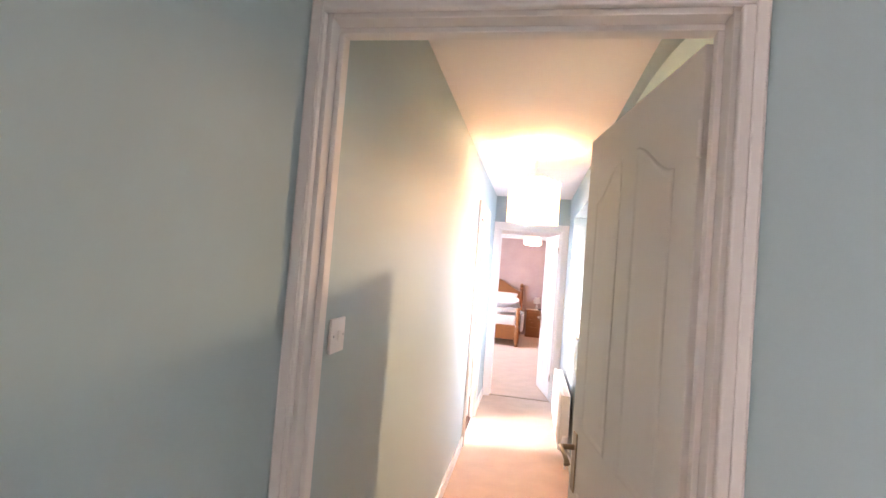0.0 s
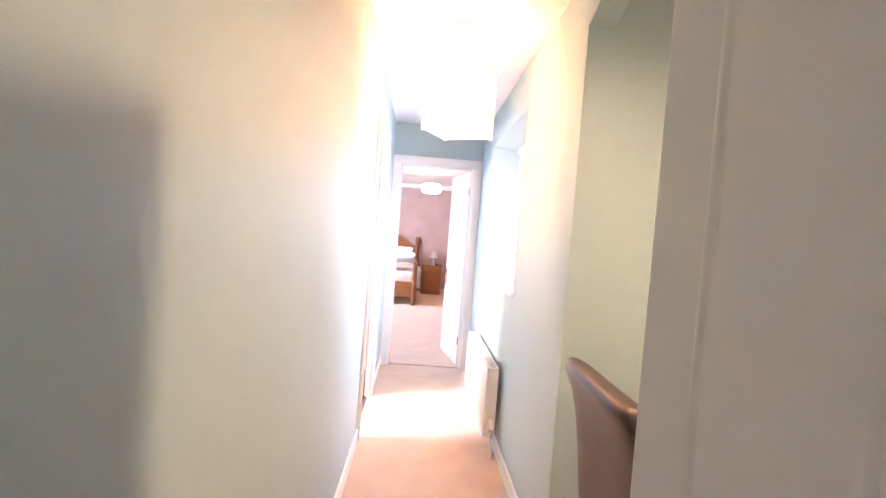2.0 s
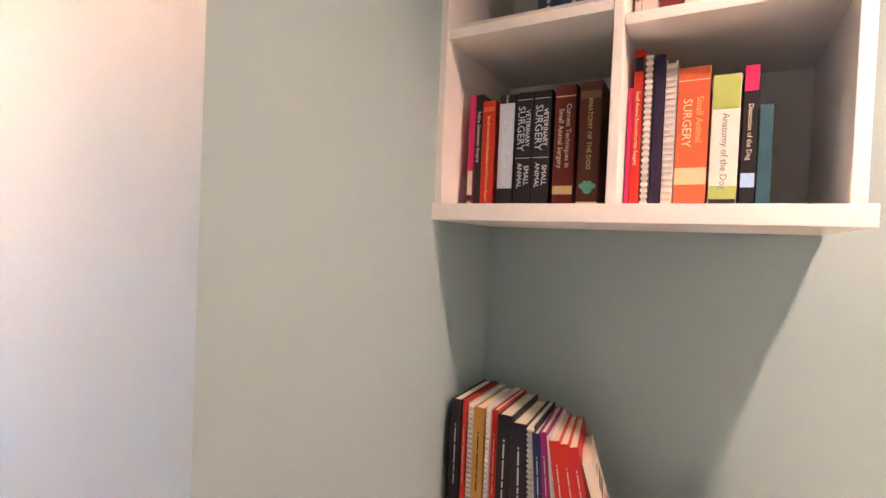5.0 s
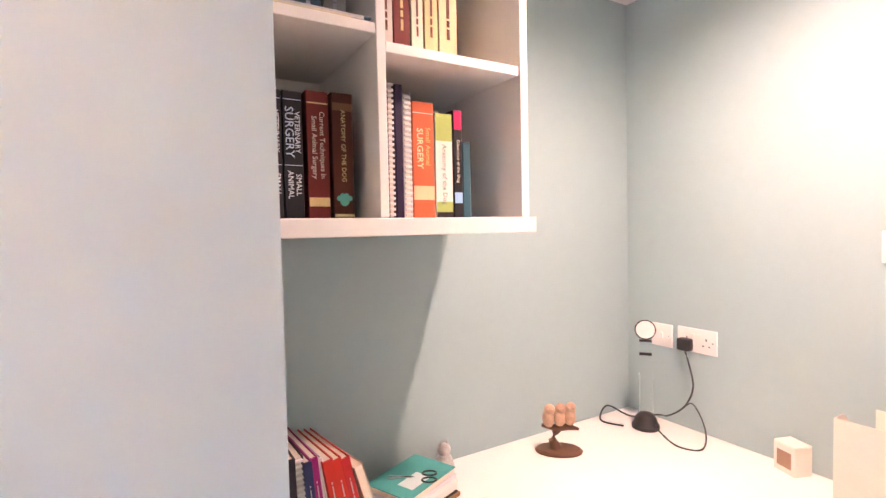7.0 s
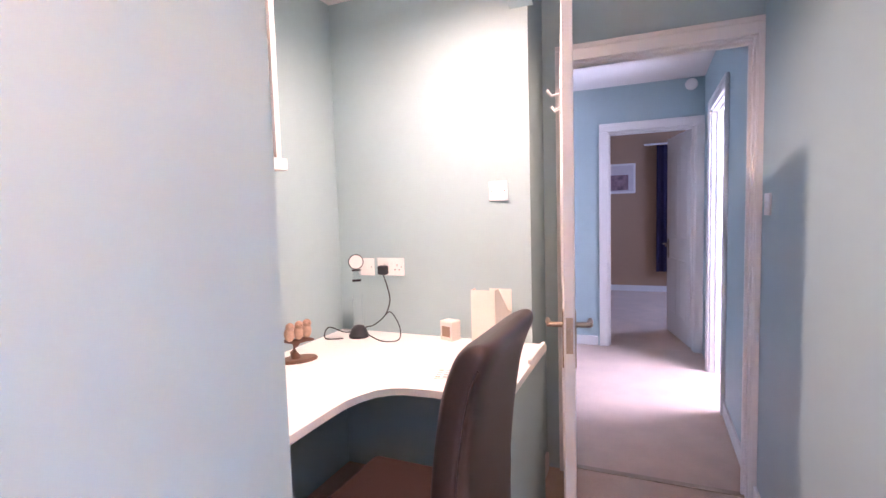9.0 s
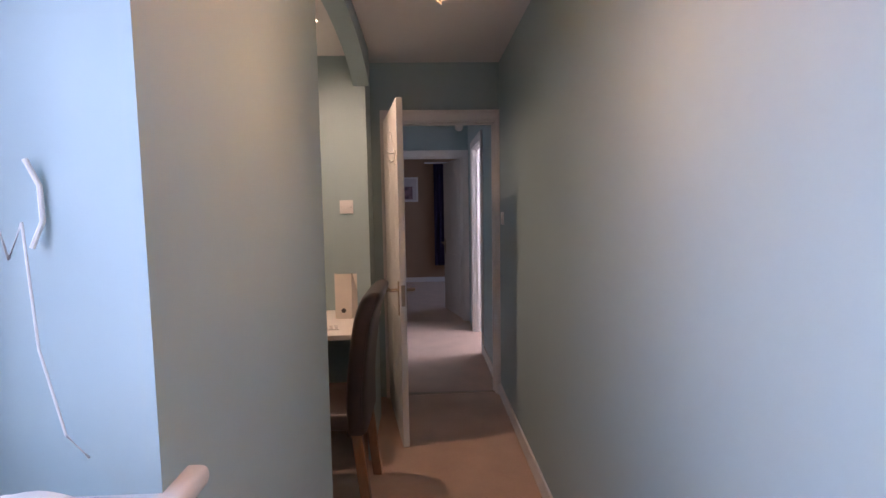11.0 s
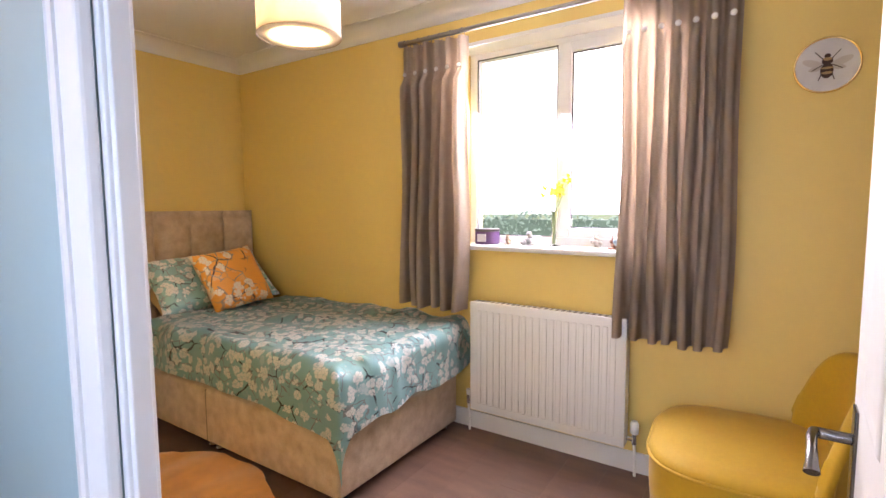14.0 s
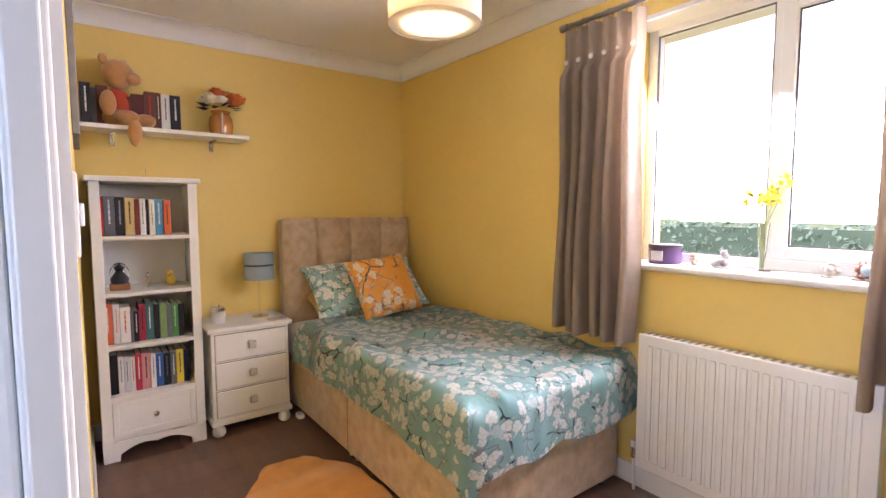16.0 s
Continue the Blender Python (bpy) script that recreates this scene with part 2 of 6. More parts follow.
# yellow bedroom
WIN_Y = (2.02, 3.10, 1.03, 2.15)
wall("wall_yellow_south", -2.42, -0.038, -0.05, 0.05, 0, H, YELLOW, "yellow painted wall behind the bed", axis="x")
wall("wall_yellow_west", -2.40, -2.10, 0.05, 4.62, 0, H, YELLOW, "yellow painted outer wall with a window", [WIN_Y])
wall("wall_yellow_north", -2.42, -0.022, 4.62, 4.70, 0, H, YELLOW, "yellow painted far bedroom wall", axis="x")

# landing
D4 = (-0.02, 0.785, 0.0, 1.985)      # brown room doorway, along x
D5 = (-2.12, -1.32, 0.0, 2.0)     # landing west doorway, along y
wall("wall_landing_west", -0.10, -0.003, -2.65, -0.40, 0, H, DUCK_EGG, "duck-egg painted landing wall with a doorway", [D5])
wall("wall_landing_end", -0.10, 2.1, -2.70, -2.65, 0, H, DUCK_EGG, "blue painted landing end wall around a door", [D4], "x")
wall("wall_landing_east", 2.0, 2.1, -2.65, -0.40, 0, H, DUCK_EGG, "duck-egg painted landing side wall")
wall("wall_brown_north", -1.7, 2.6, -2.76, -2.70, 0, H, BROWN, "tan painted wall beside the door", [D4], "x")
wall("wall_brown_south", -1.7, 2.6, -6.0, -5.9, 0, H, BROWN, "tan painted far bedroom wall", axis="x")
wall("wall_brown_west", -1.8, -1.7, -6.0, -2.70, 0, H, BROWN, "tan painted side wall")
wall("wall_brown_east", 2.6, 2.7, -6.0, -2.70, 0, H, BROWN, "tan painted side wall")
wall("wall_side_room", -1.6, -1.5, -2.65, -0.40, 0, H, CEILING, "white painted wall of the side room")
wall("wall_side_room_south", -1.5, -0.10, -2.70, -2.65, 0, H, CEILING, "white painted wall of the side room", axis="x")
wall("wall_side_room_north", -1.5, -0.10, -0.40, -0.34, 0, H, CEILING, "white painted wall of the side room", axis="x")
# pink bedroom
wall("wall_pink_north", -3.0, 3.6, 10.6, 10.7, 0, H, PINK, "mottled pink papered wall behind the bed", axis="x")
wall("wall_pink_west", -3.1, -3.0, 4.60, 10.7, 0, H, PINK, "pink papered side wall")
wall("wall_pink_east", 3.6, 3.7, 4.60, 10.7, 0, H, PINK, "pink papered side wall")

solid("ceiling", B(-3.2, 3.8, -6.1, 10.8, H, H + 0.1), CEILING, "white painted ceiling", "ceiling", kind="structure")
solid("ceiling_nook", B(0.975, 1.89, 0.0, 1.66, 2.335, 2.377), CEILING, "white painted ceiling of the study nook", "ceiling", kind="structure")
solid("floor", B(-3.2, 3.8, -6.1, 10.8, -0.12, -0.02), CEILING, "floor slab under the rooms", "floor", kind="structure")
solid("floor_carpet_corridor", B(0, 1.89, -0.345, 4.60, -0.02, 0.0), CARPET, "beige cut-pile corridor carpet", "carpet", kind="structure")
solid("floor_carpet_landing", B(-1.5, 2.0, -2.68, -0.345, -0.02, -0.001), CARPET, "beige cut-pile landing carpet", "carpet", kind="structure")
solid("floor_carpet_brown_room", B(-1.7, 2.6, -5.9, -2.68, -0.02, 0.0), CARPET, "beige bedroom carpet", "carpet", kind="structure")
solid("floor_carpet_pink_room", B(-3.0, 3.6, 4.60, 10.6, -0.02, -0.001), CARPET, "beige bedroom carpet", "carpet", kind="structure")

# ---- joinery shared by all rooms ----
def skirting(name, x0, x1, y0, y1, label="white gloss skirting board along the wall", h=0.09):
    solid(name, B(x0, x1, y0, y1, 0.0, h, 0.004), GLOSS, label, "skirting board", kind="structure")


def door_frame(name, along, lo, hi, face0, face1, top=2.0, wide=0.068, proud=0.018, widths=None, back=None):
    """Lining and moulded architraves on both faces of a doorway; along is the axis of the wall."""
    ob = thing(name, "white gloss door frame with moulded architraves", "door frame", kind="structure")

    def piece(nm, a0, a1, b0, b1, z0, z1, bev=0.005):
        bm = B(a0, a1, b0, b1, z0, z1, bev) if along == "x" else B(b0, b1, a0, a1, z0, z1, bev)
        part(nm, bm, GLOSS, ob)
    piece("lining", lo, lo + 0.014, face0 + 0.002, face1 - 0.002, 0, top, 0.002)
    piece("lining", hi - 0.014, hi, face0 + 0.002, face1 - 0.002, 0, top, 0.002)
    piece("lining", lo + 0.015, hi - 0.015, face0 + 0.002, face1 - 0.002, top - 0.014, top, 0.002)
    mid = (face0 + face1) / 2
    for a0, a1, z0, z1 in ((lo + 0.014, lo + 0.026, 0, top - 0.027), (hi - 0.026, hi - 0.014, 0, top - 0.027), (lo + 0.014, hi - 0.014, top - 0.026, top - 0.014)):
        piece("door_stop", a0, a1, mid - 0.012, mid + 0.012, z0, z1, 0.002)
    wl, wh = widths or (wide, wide)
    for f0, f1 in ((face0 - (back or proud), face0), (face1, face1 + proud)):
        s = -1 if f0 < face0 else 1
        m = 0.001 if back and s < 0 else 0.0025
        g0, g1 = (f0 - m, f0) if s < 0 else (f1, f1 + m)
        o = 0.006
        piece("architrave", lo - wl, lo + o, f0, f1, 0, top - o)
        piece("architrave", hi - o, hi + wh, f0, f1, 0, top - o)
        piece("architrave", lo - wl, hi + wh, f0, f1, top - o + 0.001, top + wide)
        w = 0.022
        piece("moulding", lo - wl, lo - wl + w, g0, g1, 0, top + wide - w - 0.001, 0.004)
        piece("moulding", hi + wh - w, hi + wh, g0, g1, 0, top + wide - w - 0.001, 0.004)
        piece("moulding", lo - wl, hi + wh, g0, g1, top + wide - w, top + wide, 0.004)
    return ob


def arch_panel(x0, x1, z0, z1, rise, side):
    """Outline of a door panel; its top rises in an ogee towards the door's middle."""
    pts = [(x0, z0), (x1, z0)]
    n = 10
    for i in range(n + 1):
        u = i / n
        x = x1 + (x0 - x1) * u
        v = u if side > 0 else 1 - u
        k = v * v * (3 - 2 * v)
        pts.append((x, z1 + rise * (k - 1) if rise else z1))
    return pts


def inset(pts, d):
    """The outline drawn in by about d on all sides."""
    xs, zs = [p[0] for p in pts], [p[1] for p in pts]
    cx, cz, w, h = (min(xs) + max(xs)) / 2, (min(zs) + max(zs)) / 2, max(xs) - min(xs), max(zs) - min(zs)
    return [(cx + (x - cx) * (1 - 2 * d / w), cz + (z - cz) * (1 - 2 * d / h)) for x, z in pts]


def moulded_panel(pts, y, side):
    """A pressed door panel: a rounded bead round a shallow field that swells in its middle."""
    bm = bmesh.new()
    rings = []
    for d, h in ((0.0, 0.0002), (0.003, 0.0026), (0.008, 0.0042), (0.013, 0.0030), (0.017, 0.0008), (0.024, 0.0006), (0.036, 0.0018), (0.050, 0.0034), (0.056, 0.0036)):
        rings.append([bm.verts.new((x, y + side * h, z)) for x, z in inset(pts, d)])
    n = len(pts)
    for a, b in zip(rings, rings[1:]):
        for i in range(n):
            bm.faces.new((a[i], a[(i + 1) % n], b[(i + 1) % n], b[i]))
    bm.faces.new(rings[-1])
    return bm


def door_leaf(name, m, w, label, metal, hinge_metal=None, high=1.972):
    """A moulded four-panel door; hinge at x = 0, free edge at x = w, thickness along y."""
    ob = thing(name, label, "door", kind="structure", at=m)
    t = 0.036
    part("leaf", B(0, w, -t / 2, t / 2, 0.008, high, 0.003), GLOSS, ob)
    st, mid = 0.105, w / 2
    for s in (-1, 1):
        for x0, x1, side in ((st, mid - 0.05, -1), (mid + 0.05, w - st, 1)):
            for z0, z1, rise in ((0.22, 0.78, 0.0), (0.98, high - 0.13, 0.10)):
                part("panel", moulded_panel(arch_panel(x0, x1, z0, z1, rise, side), s * t / 2, s), GLOSS, ob, smooth=True)
        # handle on a long back plate
        hy = s * (t / 2 + 0.005)
        hx = w - 0.055
        hd = part("handle", B(hx - 0.021, hx + 0.021, min(s * t / 2, hy), max(s * t / 2, hy), 0.765, 0.96, 0.002), metal, ob, "dark metal lever handle on a long plate")
        part("spindle", tube([(hx, hy, 0.910), (hx, hy + s * 0.045, 0.910)], 0.009, 12), metal, hd, smooth=True)
        path = [(hx, hy + s * 0.045, 0.910), (hx - 0.03, hy + s * 0.05, 0.914), (hx - 0.07, hy + s * 0.05, 0.912), (hx - 0.10, hy + s * 0.05, 0.903), (hx - 0.112, hy + s * 0.05, 0.893)]
        part("lever", tube(path, [0.009, 0.0075, 0.007, 0.008, 0.0105], 12), metal, hd, smooth=True)
    part("latch_plate", B(w - 0.001, w + 0.0015, -0.011, 0.011, 0.825, 0.945), metal, ob)
    part("latch", B(w, w + 0.010, -0.006, 0.006, 0.890, 0.910, 0.002), metal, ob)
    for z in (0.22, 1.74):
        part("hinge", tube([(-0.004, (t / 2 + 0.003), z), (-0.004, (t / 2 + 0.003), z + 0.075)], 0.006, 10), hinge_metal or GLOSS, ob, smooth=True)
    return ob


def leaf_pose(hx, hy, fx, fy):
    return Matrix.Translation((hx, hy, 0)) @ Matrix.Rotation(math.atan2(fy - hy, fx - hx), 4, "Z")


def switch_plate(name, m, label, wide=0.086, rockers=1, sockets=0):
    """A moulded wall plate in the xz plane, facing -y."""
    ob = thing(name, label, "socket" if sockets else "switch", at=m)
    part("plate", B(-wide / 2, wide / 2, -0.009, 0, -0.043, 0.043, 0.003), PLASTIC, ob, smooth=True)
    for i in range(rockers):
        cx = (i - (rockers - 1) / 2) * 0.03 if not sockets else (0.012 if i else -0.012)
        part("rocker", B(cx - 0.007, cx + 0.007, -0.0135, -0.009, -0.012 + (0.022 if sockets else 0), 0.012 + (0.014 if sockets else 0), 0.0015), PLASTIC, ob)
    for i in range(sockets):
        cx = (i - (sockets - 1) / 2) * 0.072
        for dx, dz, w, h in ((0, 0.008, 0.004, 0.008), (-0.011, -0.014, 0.0065, 0.004), (0.011, -0.014, 0.0065, 0.004)):
            part("socket_hole", B(cx + dx - w / 2, cx + dx + w / 2, -0.0096, -0.0085, dz - h / 2, dz + h / 2), BLACK, ob)
    for dx in (-wide / 2 + 0.013, wide / 2 - 0.013):
        part("screw", lathe([(0.003, 0), (0.003, 0.001), (0.0, 0.0012)], 10, centre=(0, 0, 0)), CHROME, ob).matrix_basis = pose(dx, -0.009, 0, 90)
    return ob


SLOT = material("shaded_grille", (0.30, 0.29, 0.28), 0.6)


def radiator(name, m, length, high, label, flutes):
    """A single panel radiator in the xz plane, its front facing -y; the origin is its lower left corner at the wall."""
    ob = thing(name, label, "radiator", at=m)
    part("back_panel", B(0.01, length - 0.01, -0.075, -0.045, 0.01, high - 0.01, 0.004), GLOSS, ob)
    part("front_panel", B(0, length, -0.105, -0.088, 0, high, 0.006), GLOSS, ob, smooth=True)
    p = (length - 0.08) / flutes
    for i in range(flutes):
        x = 0.04 + p * (i + 0.5)
        part("flute", B(x - p * 0.33, x + p * 0.33, -0.1105, -0.105, 0.045, high - 0.045, 0.004), GLOSS, ob, smooth=True)
    part("top_grille", B(0.004, length - 0.004, -0.087, -0.03, high - 0.018, high - 0.004, 0.002), GLOSS, ob)
    for i in range(int(length / 0.03)):
        part("grille_slot", B(0.02 + i * 0.03, 0.034 + i * 0.03, -0.08, -0.04, high - 0.0045, high - 0.003), SLOT, ob)
    for x in (0.002, length - 0.008):
        part("side_panel", B(x, x + 0.006, -0.087, -0.03, 0.004, high - 0.02), GLOSS, ob)
    for x, s, trv in ((0, -1, False), (length, 1, True)):
        v = part("valve", tube([(x, -0.06, 0.035), (x + s * 0.035, -0.06, 0.035)], 0.011, 12), CHROME, ob, "chrome radiator valve", smooth=True)
        part("valve_body", tube([(x + s * 0.035, -0.06, 0.012), (x + s * 0.035, -0.06, 0.062)], 0.012, 12), CHROME, v, smooth=True)
        prof = [(0.016, 0), (0.019, 0.006), (0.019, 0.045), (0.014, 0.06), (0.0, 0.062)] if trv else [(0.012, 0), (0.013, 0.03), (0.0, 0.031)]
        part("valve_cap", lathe(prof, 16, centre=(x + s * 0.035, -0.06, 0.062)), PLASTIC, v, "white plastic valve head", smooth=True)
        part("pipe", tube([(x + s * 0.035, -0.06, 0.015), (x + s * 0.037, -0.05, -0.06), (x + s * 0.037, -0.045, -m.translation.z + 0.001)], 0.007, 10), PLASTIC, ob, smooth=True)
    return ob


def text_mesh(words, size, mat, name="lettering", depth=0.0004):
    c = bpy.data.curves.new(name, "FONT")
    c.body, c.size, c.extrude, c.align_x, c.align_y, c.resolution_u = words, size, depth, "CENTER", "CENTER", 2
    tmp = bpy.data.objects.new(name, c)
    me = bpy.data.meshes.new_from_object(tmp)
    bpy.data.objects.remove(tmp)
    me.materials.clear()
    me.materials.append(mat)
    me.name = name
    return me


_inks = {}


def ink(c, rough=0.5):
    if c not in _inks:
        _inks[c] = material("printed_cover", c, rough, vary=0.06, scale=20, spec=0.25)
    return _inks[c]


PAPER = material("book_pages", (0.72, 0.66, 0.55), 0.9, scale=4, vary=0.12, stretch=(60, 1, 1))
GILT = (0.75, 0.60, 0.28)


def book(m, thick, high, deep, colour, label, bands=(), words=(), ring=False, group="books"):
    """A book that stands with its spine towards -y; its thickness is along x, from 0.
    bands: (bottom, top, colour) shares of the spine; words: (text, size, middle as a share of the height, offset across as a share, colour)."""
    ob = thing("book", label, "book", group, at=m)
    c = 0.0025
    part("page_block", B(c, thick - c, 0.004 if ring else 0.006, deep - 0.003, 0.003, high - 0.004), PAPER, ob)
    bm = box(bmesh.new(), 0, c, 0, deep, 0, high)
    box(bm, thick - c, thick, 0, deep, 0, high)
    if not ring:
        box(bm, 0, thick, -0.002, 0.003, 0, high, 0.001, 1)
    part("cover", bm, ink(colour), ob)
    if ring:
        n = int(high / 0.012)
        for i in range(n):
            part("binding_ring", B(0.001, thick - 0.001, -0.004, 0.006, 0.006 + i * 0.012, 0.012 + i * 0.012, 0.001, 1), ink((0.75, 0.74, 0.72)), ob)
    for b0, b1, bc in bands:
        part("printed_band", B(0.001, thick - 0.001, -0.0027, -0.0019, b0 * high, b1 * high), ink(bc), ob)
    for txt, size, mid, across, tc in words:
        o = new("lettering", text_mesh(txt, size, ink(tc)))
        o.parent = ob
        o.matrix_basis = Matrix.Translation((thick * across, -0.0030, mid * high)) @ pose(0, 0, 0, 90, 0, 0) @ pose(0, 0, 0, 0, 0, -90)
    return ob


def bars(ob, thick, high, colour, n, lo=0.2, hi=0.8, wide=0.35):
    """Unreadable spine print: a line of short plain bars, as long as words."""
    wide = min(wide, 0.16)
    z, k = high * lo, 0
    while z < high * hi:
        step = high * (0.05 + 0.035 * ((k * 7 + n) % 4))
        part("print_bar", B(thick * (0.5 - wide / 2), thick * (0.5 + wide / 2), -0.0030, -0.0022, z, min(z + step, high * hi)), ink(colour), ob)
        z, k = z + step + high * 0.018, k + 1


# ---- corridor ----
door_frame("door_frame_first", "x", D1[0], D1[1], -0.40, -0.30, D1[3], widths=(0.022, 0.036))
door_leaf("door_1", leaf_pose(0.796, -0.279, 0.667, 0.487), 0.772, "open white moulded four-panel door with a dark metal handle", BRASS)
door_frame("door_frame_yellow_room", "y", D3[0], D3[1], -0.038, 0.0, back=0.002)
door_leaf("door_2", leaf_pose(-0.050, 3.602, -0.733, 3.634), 0.685, "open white moulded door with a dark metal lever handle", material("dark_brushed_steel", (0.17, 0.16, 0.15), 0.26, 1.0))
door_frame("door_frame_pink_room", "x", D2[0], D2[1], 4.55, 4.66)
door_leaf("door_3", leaf_pose(0.79, 4.675, 0.66, 5.37), 0.71, "open white moulded bedroom door with brass hinges", BRASS, BRASS)
solid("threshold_strip", B(D2[0], D2[1], 4.585, 4.62, 0.0, 0.006, 0.002), BRASS, "brass carpet threshold strip", "threshold", kind="structure")
solid("threshold_strip", B(D1[0], D1[1], -0.36, -0.325, 0.0, 0.006, 0.002), BRASS, "brass carpet threshold strip", "threshold", kind="structure")
skirting("skirting_corridor_west", 0.0, 0.014, -0.275, 2.76)
skirting("skirting_corridor_west_end", 0.0, 0.014, 3.70, 4.53)
skirting("skirting_corridor_east", 0.861, 0.875, 1.62, 4.53)
skirting("skirting_nook_corner", 0.886, 0.90, -0.275, -0.002)
# wooden coat hook pair on the door edge side
hk = thing("door_hook", "white metal double hook on the door face", "hook", at=leaf_pose(0.796, -0.279, 0.667, 0.487))
part("plate", B(0.66, 0.70, -0.024, -0.018, 1.62, 1.70, 0.002), PLASTIC, hk)
part("prong", tube([(0.68, -0.022, 1.685), (0.68, -0.05, 1.68), (0.68, -0.065, 1.70)], 0.005, 8), PLASTIC, hk, smooth=True)
part("prong", tube([(0.68, -0.022, 1.64), (0.68, -0.04, 1.63), (0.68, -0.05, 1.645)], 0.005, 8), PLASTIC, hk, smooth=True)

switch_plate("light_switch", pose(0.0, -0.155, 1.295, 0, 0, 90), "white plastic light switch on the corridor wall")
switch_plate("light_switch", pose(1.04, 0.0, 1.388, 0, 0, 180), "white plastic light switch on the nook wall")
switch_plate("light_switch", pose(0.0, 4.40, 1.33, 0, 0, 90), "white plastic light switch beside the bedroom door")
switch_plate("light_switch", pose(-0.0382, 2.70, 1.29, 0, 0, -90), "white plastic light switch on the yellow wall")
switch_plate("double_socket", pose(1.592, 0.0, 1.043, 0, 0, 180), "white double wall socket above the desk", 0.146, 2, 2)
switch_plate("telephone_socket", pose(1.73, 0.0, 1.04, 0, 0, 180), "white telephone socket above the desk", 0.086, 1)

# square fabric pendant of four overlapping panels
SHADE = cloth_shade("cream_shade_fabric", (0.90, 0.88, 0.84), 0.9, 0.72)
pendant = thing("pendant_lamp", "cream square fabric pendant shade, lit", "lamp", at=pose(0.452, 2.2, 0, 0, 0, 14))
for k in range(4):
    p0 = 0.133
    bm = B(-p0 - 0.004, p0 - 0.004, p0 - 0.004 + 0.002 * (k % 2), p0 + 0.002 * (k % 2), 1.84, 2.15)
    bmesh.ops.subdivide_edges(bm, edges=[e for e in bm.edges if abs((e.verts[0].co - e.verts[1].co).x) > 0.1], cuts=6)
    for v in bm.verts:
        v.co.y += 0.006 * math.sin((v.co.x / p0) * 2.2) * (1 if v.co.z < 2 else 0.3)
        if v.co.z < 2 and v.co.x > p0 * 0.8:
            v.co.z -= 0.008
    turned(bm, pose(0, 0, 0, 0, 0, 45 + 90 * k))
    part("shade_panel", bm, SHADE, pendant)
bm = bmesh.new()
for k in range(2):
    tube([(-0.13, 0, 2.12), (0.13, 0, 2.12)] if k else [(0, -0.13, 2.12), (0, 0.13, 2.12)], 0.002, 6, bm)
part("wire_frame", turned(bm, pose(0, 0, 0, 0, 0, 45)), CHROME, pendant)
part("diffuser", turned(B(-0.118, 0.118, -0.118, 0.118, 1.853, 1.856), pose(0, 0, 0, 0, 0, 45)), glow("frosted_diffuser", (1.0, 0.56, 0.23), 24.0), pendant, "frosted white diffuser")
part("flex", tube([(0, 0, 2.36), (0, 0, 2.11)], 0.004, 8), PLASTIC, pendant)
part("ceiling_rose", lathe([(0.05, 2.38), (0.05, 2.365), (0.03, 2.35), (0.008, 2.345), (0.0, 2.345)], 24), PLASTIC, pendant, smooth=True)
part("bulb_holder", lathe([(0.018, 2.07), (0.018, 2.12), (0.006, 2.13)], 16), PLASTIC, pendant, smooth=True)

radiator("radiator", pose(0.875, 3.765, 0.12, 0, 0, -90), 1.1, 0.43, "white single panel radiator under the corridor window", 22)

# corridor window
def upvc_window(name, m, w, h, lights, label):
    """A white plastic window in the xz plane; lights: (from, to, opening)."""
    ob = thing(name, label, "window", kind="structure", at=m)
    f = 0.045
    for a in ((0, f, 0, h), (w - f, w, 0, h), (f, w - f, 0, f), (f, w - f, h - f, h)):
        part("frame", B(a[0], a[1], 0, 0.06, a[2], a[3], 0.004), UPVC, ob)
    for i, (x0, x1, opening) in enumerate(lights):
        if i:
            part("mullion", B(x0 - 0.028, x0 + 0.0, 0, 0.06, f, h - f, 0.004), UPVC, ob)
        a0, a1, s = x0 + (0 if i else f), x1 - (0.028 if i < len(lights) - 1 else f), 0.0
        if opening:
            s = 0.05
            for b in ((a0, a0 + s, f, h - f), (a1 - s, a1, f, h - f), (a0 + s, a1 - s, f, f + s), (a0 + s, a1 - s, h - f - s, h - f)):
                part("sash", B(b[0], b[1], -0.016, 0.04, b[2], b[3], 0.005), UPVC, ob)
            hb = part("handle", B(a0 + 0.014, a0 + 0.034, -0.026, -0.016, h * 0.42, h * 0.55, 0.003), UPVC, ob, "white plastic window handle")
            part("lever", tube([(a0 + 0.024, -0.028, h * 0.53), (a0 + 0.026, -0.045, h * 0.52), (a0 + 0.03, -0.045, h * 0.40)], 0.008, 10), UPVC, hb, smooth=True)
        p = part("pane", B(a0 + s - 0.004, a1 - s + 0.004, 0.016, 0.022, f + s - 0.004, h - f - s + 0.004), PANE, ob)
        p.visible_shadow = False
        for b in ((a0 + s, a0 + s + 0.006, f + s, h - f - s), (a1 - s - 0.006, a1 - s, f + s, h - f - s), (a0 + s + 0.006, a1 - s - 0.006, f + s, f + s + 0.006), (a0 + s + 0.006, a1 - s - 0.006, h - f - s - 0.006, h - f - s)):
            part("gasket", B(b[0], b[1], 0.006, 0.012, b[2], b[3]), ink((0.12, 0.12, 0.12)), ob)
    return ob


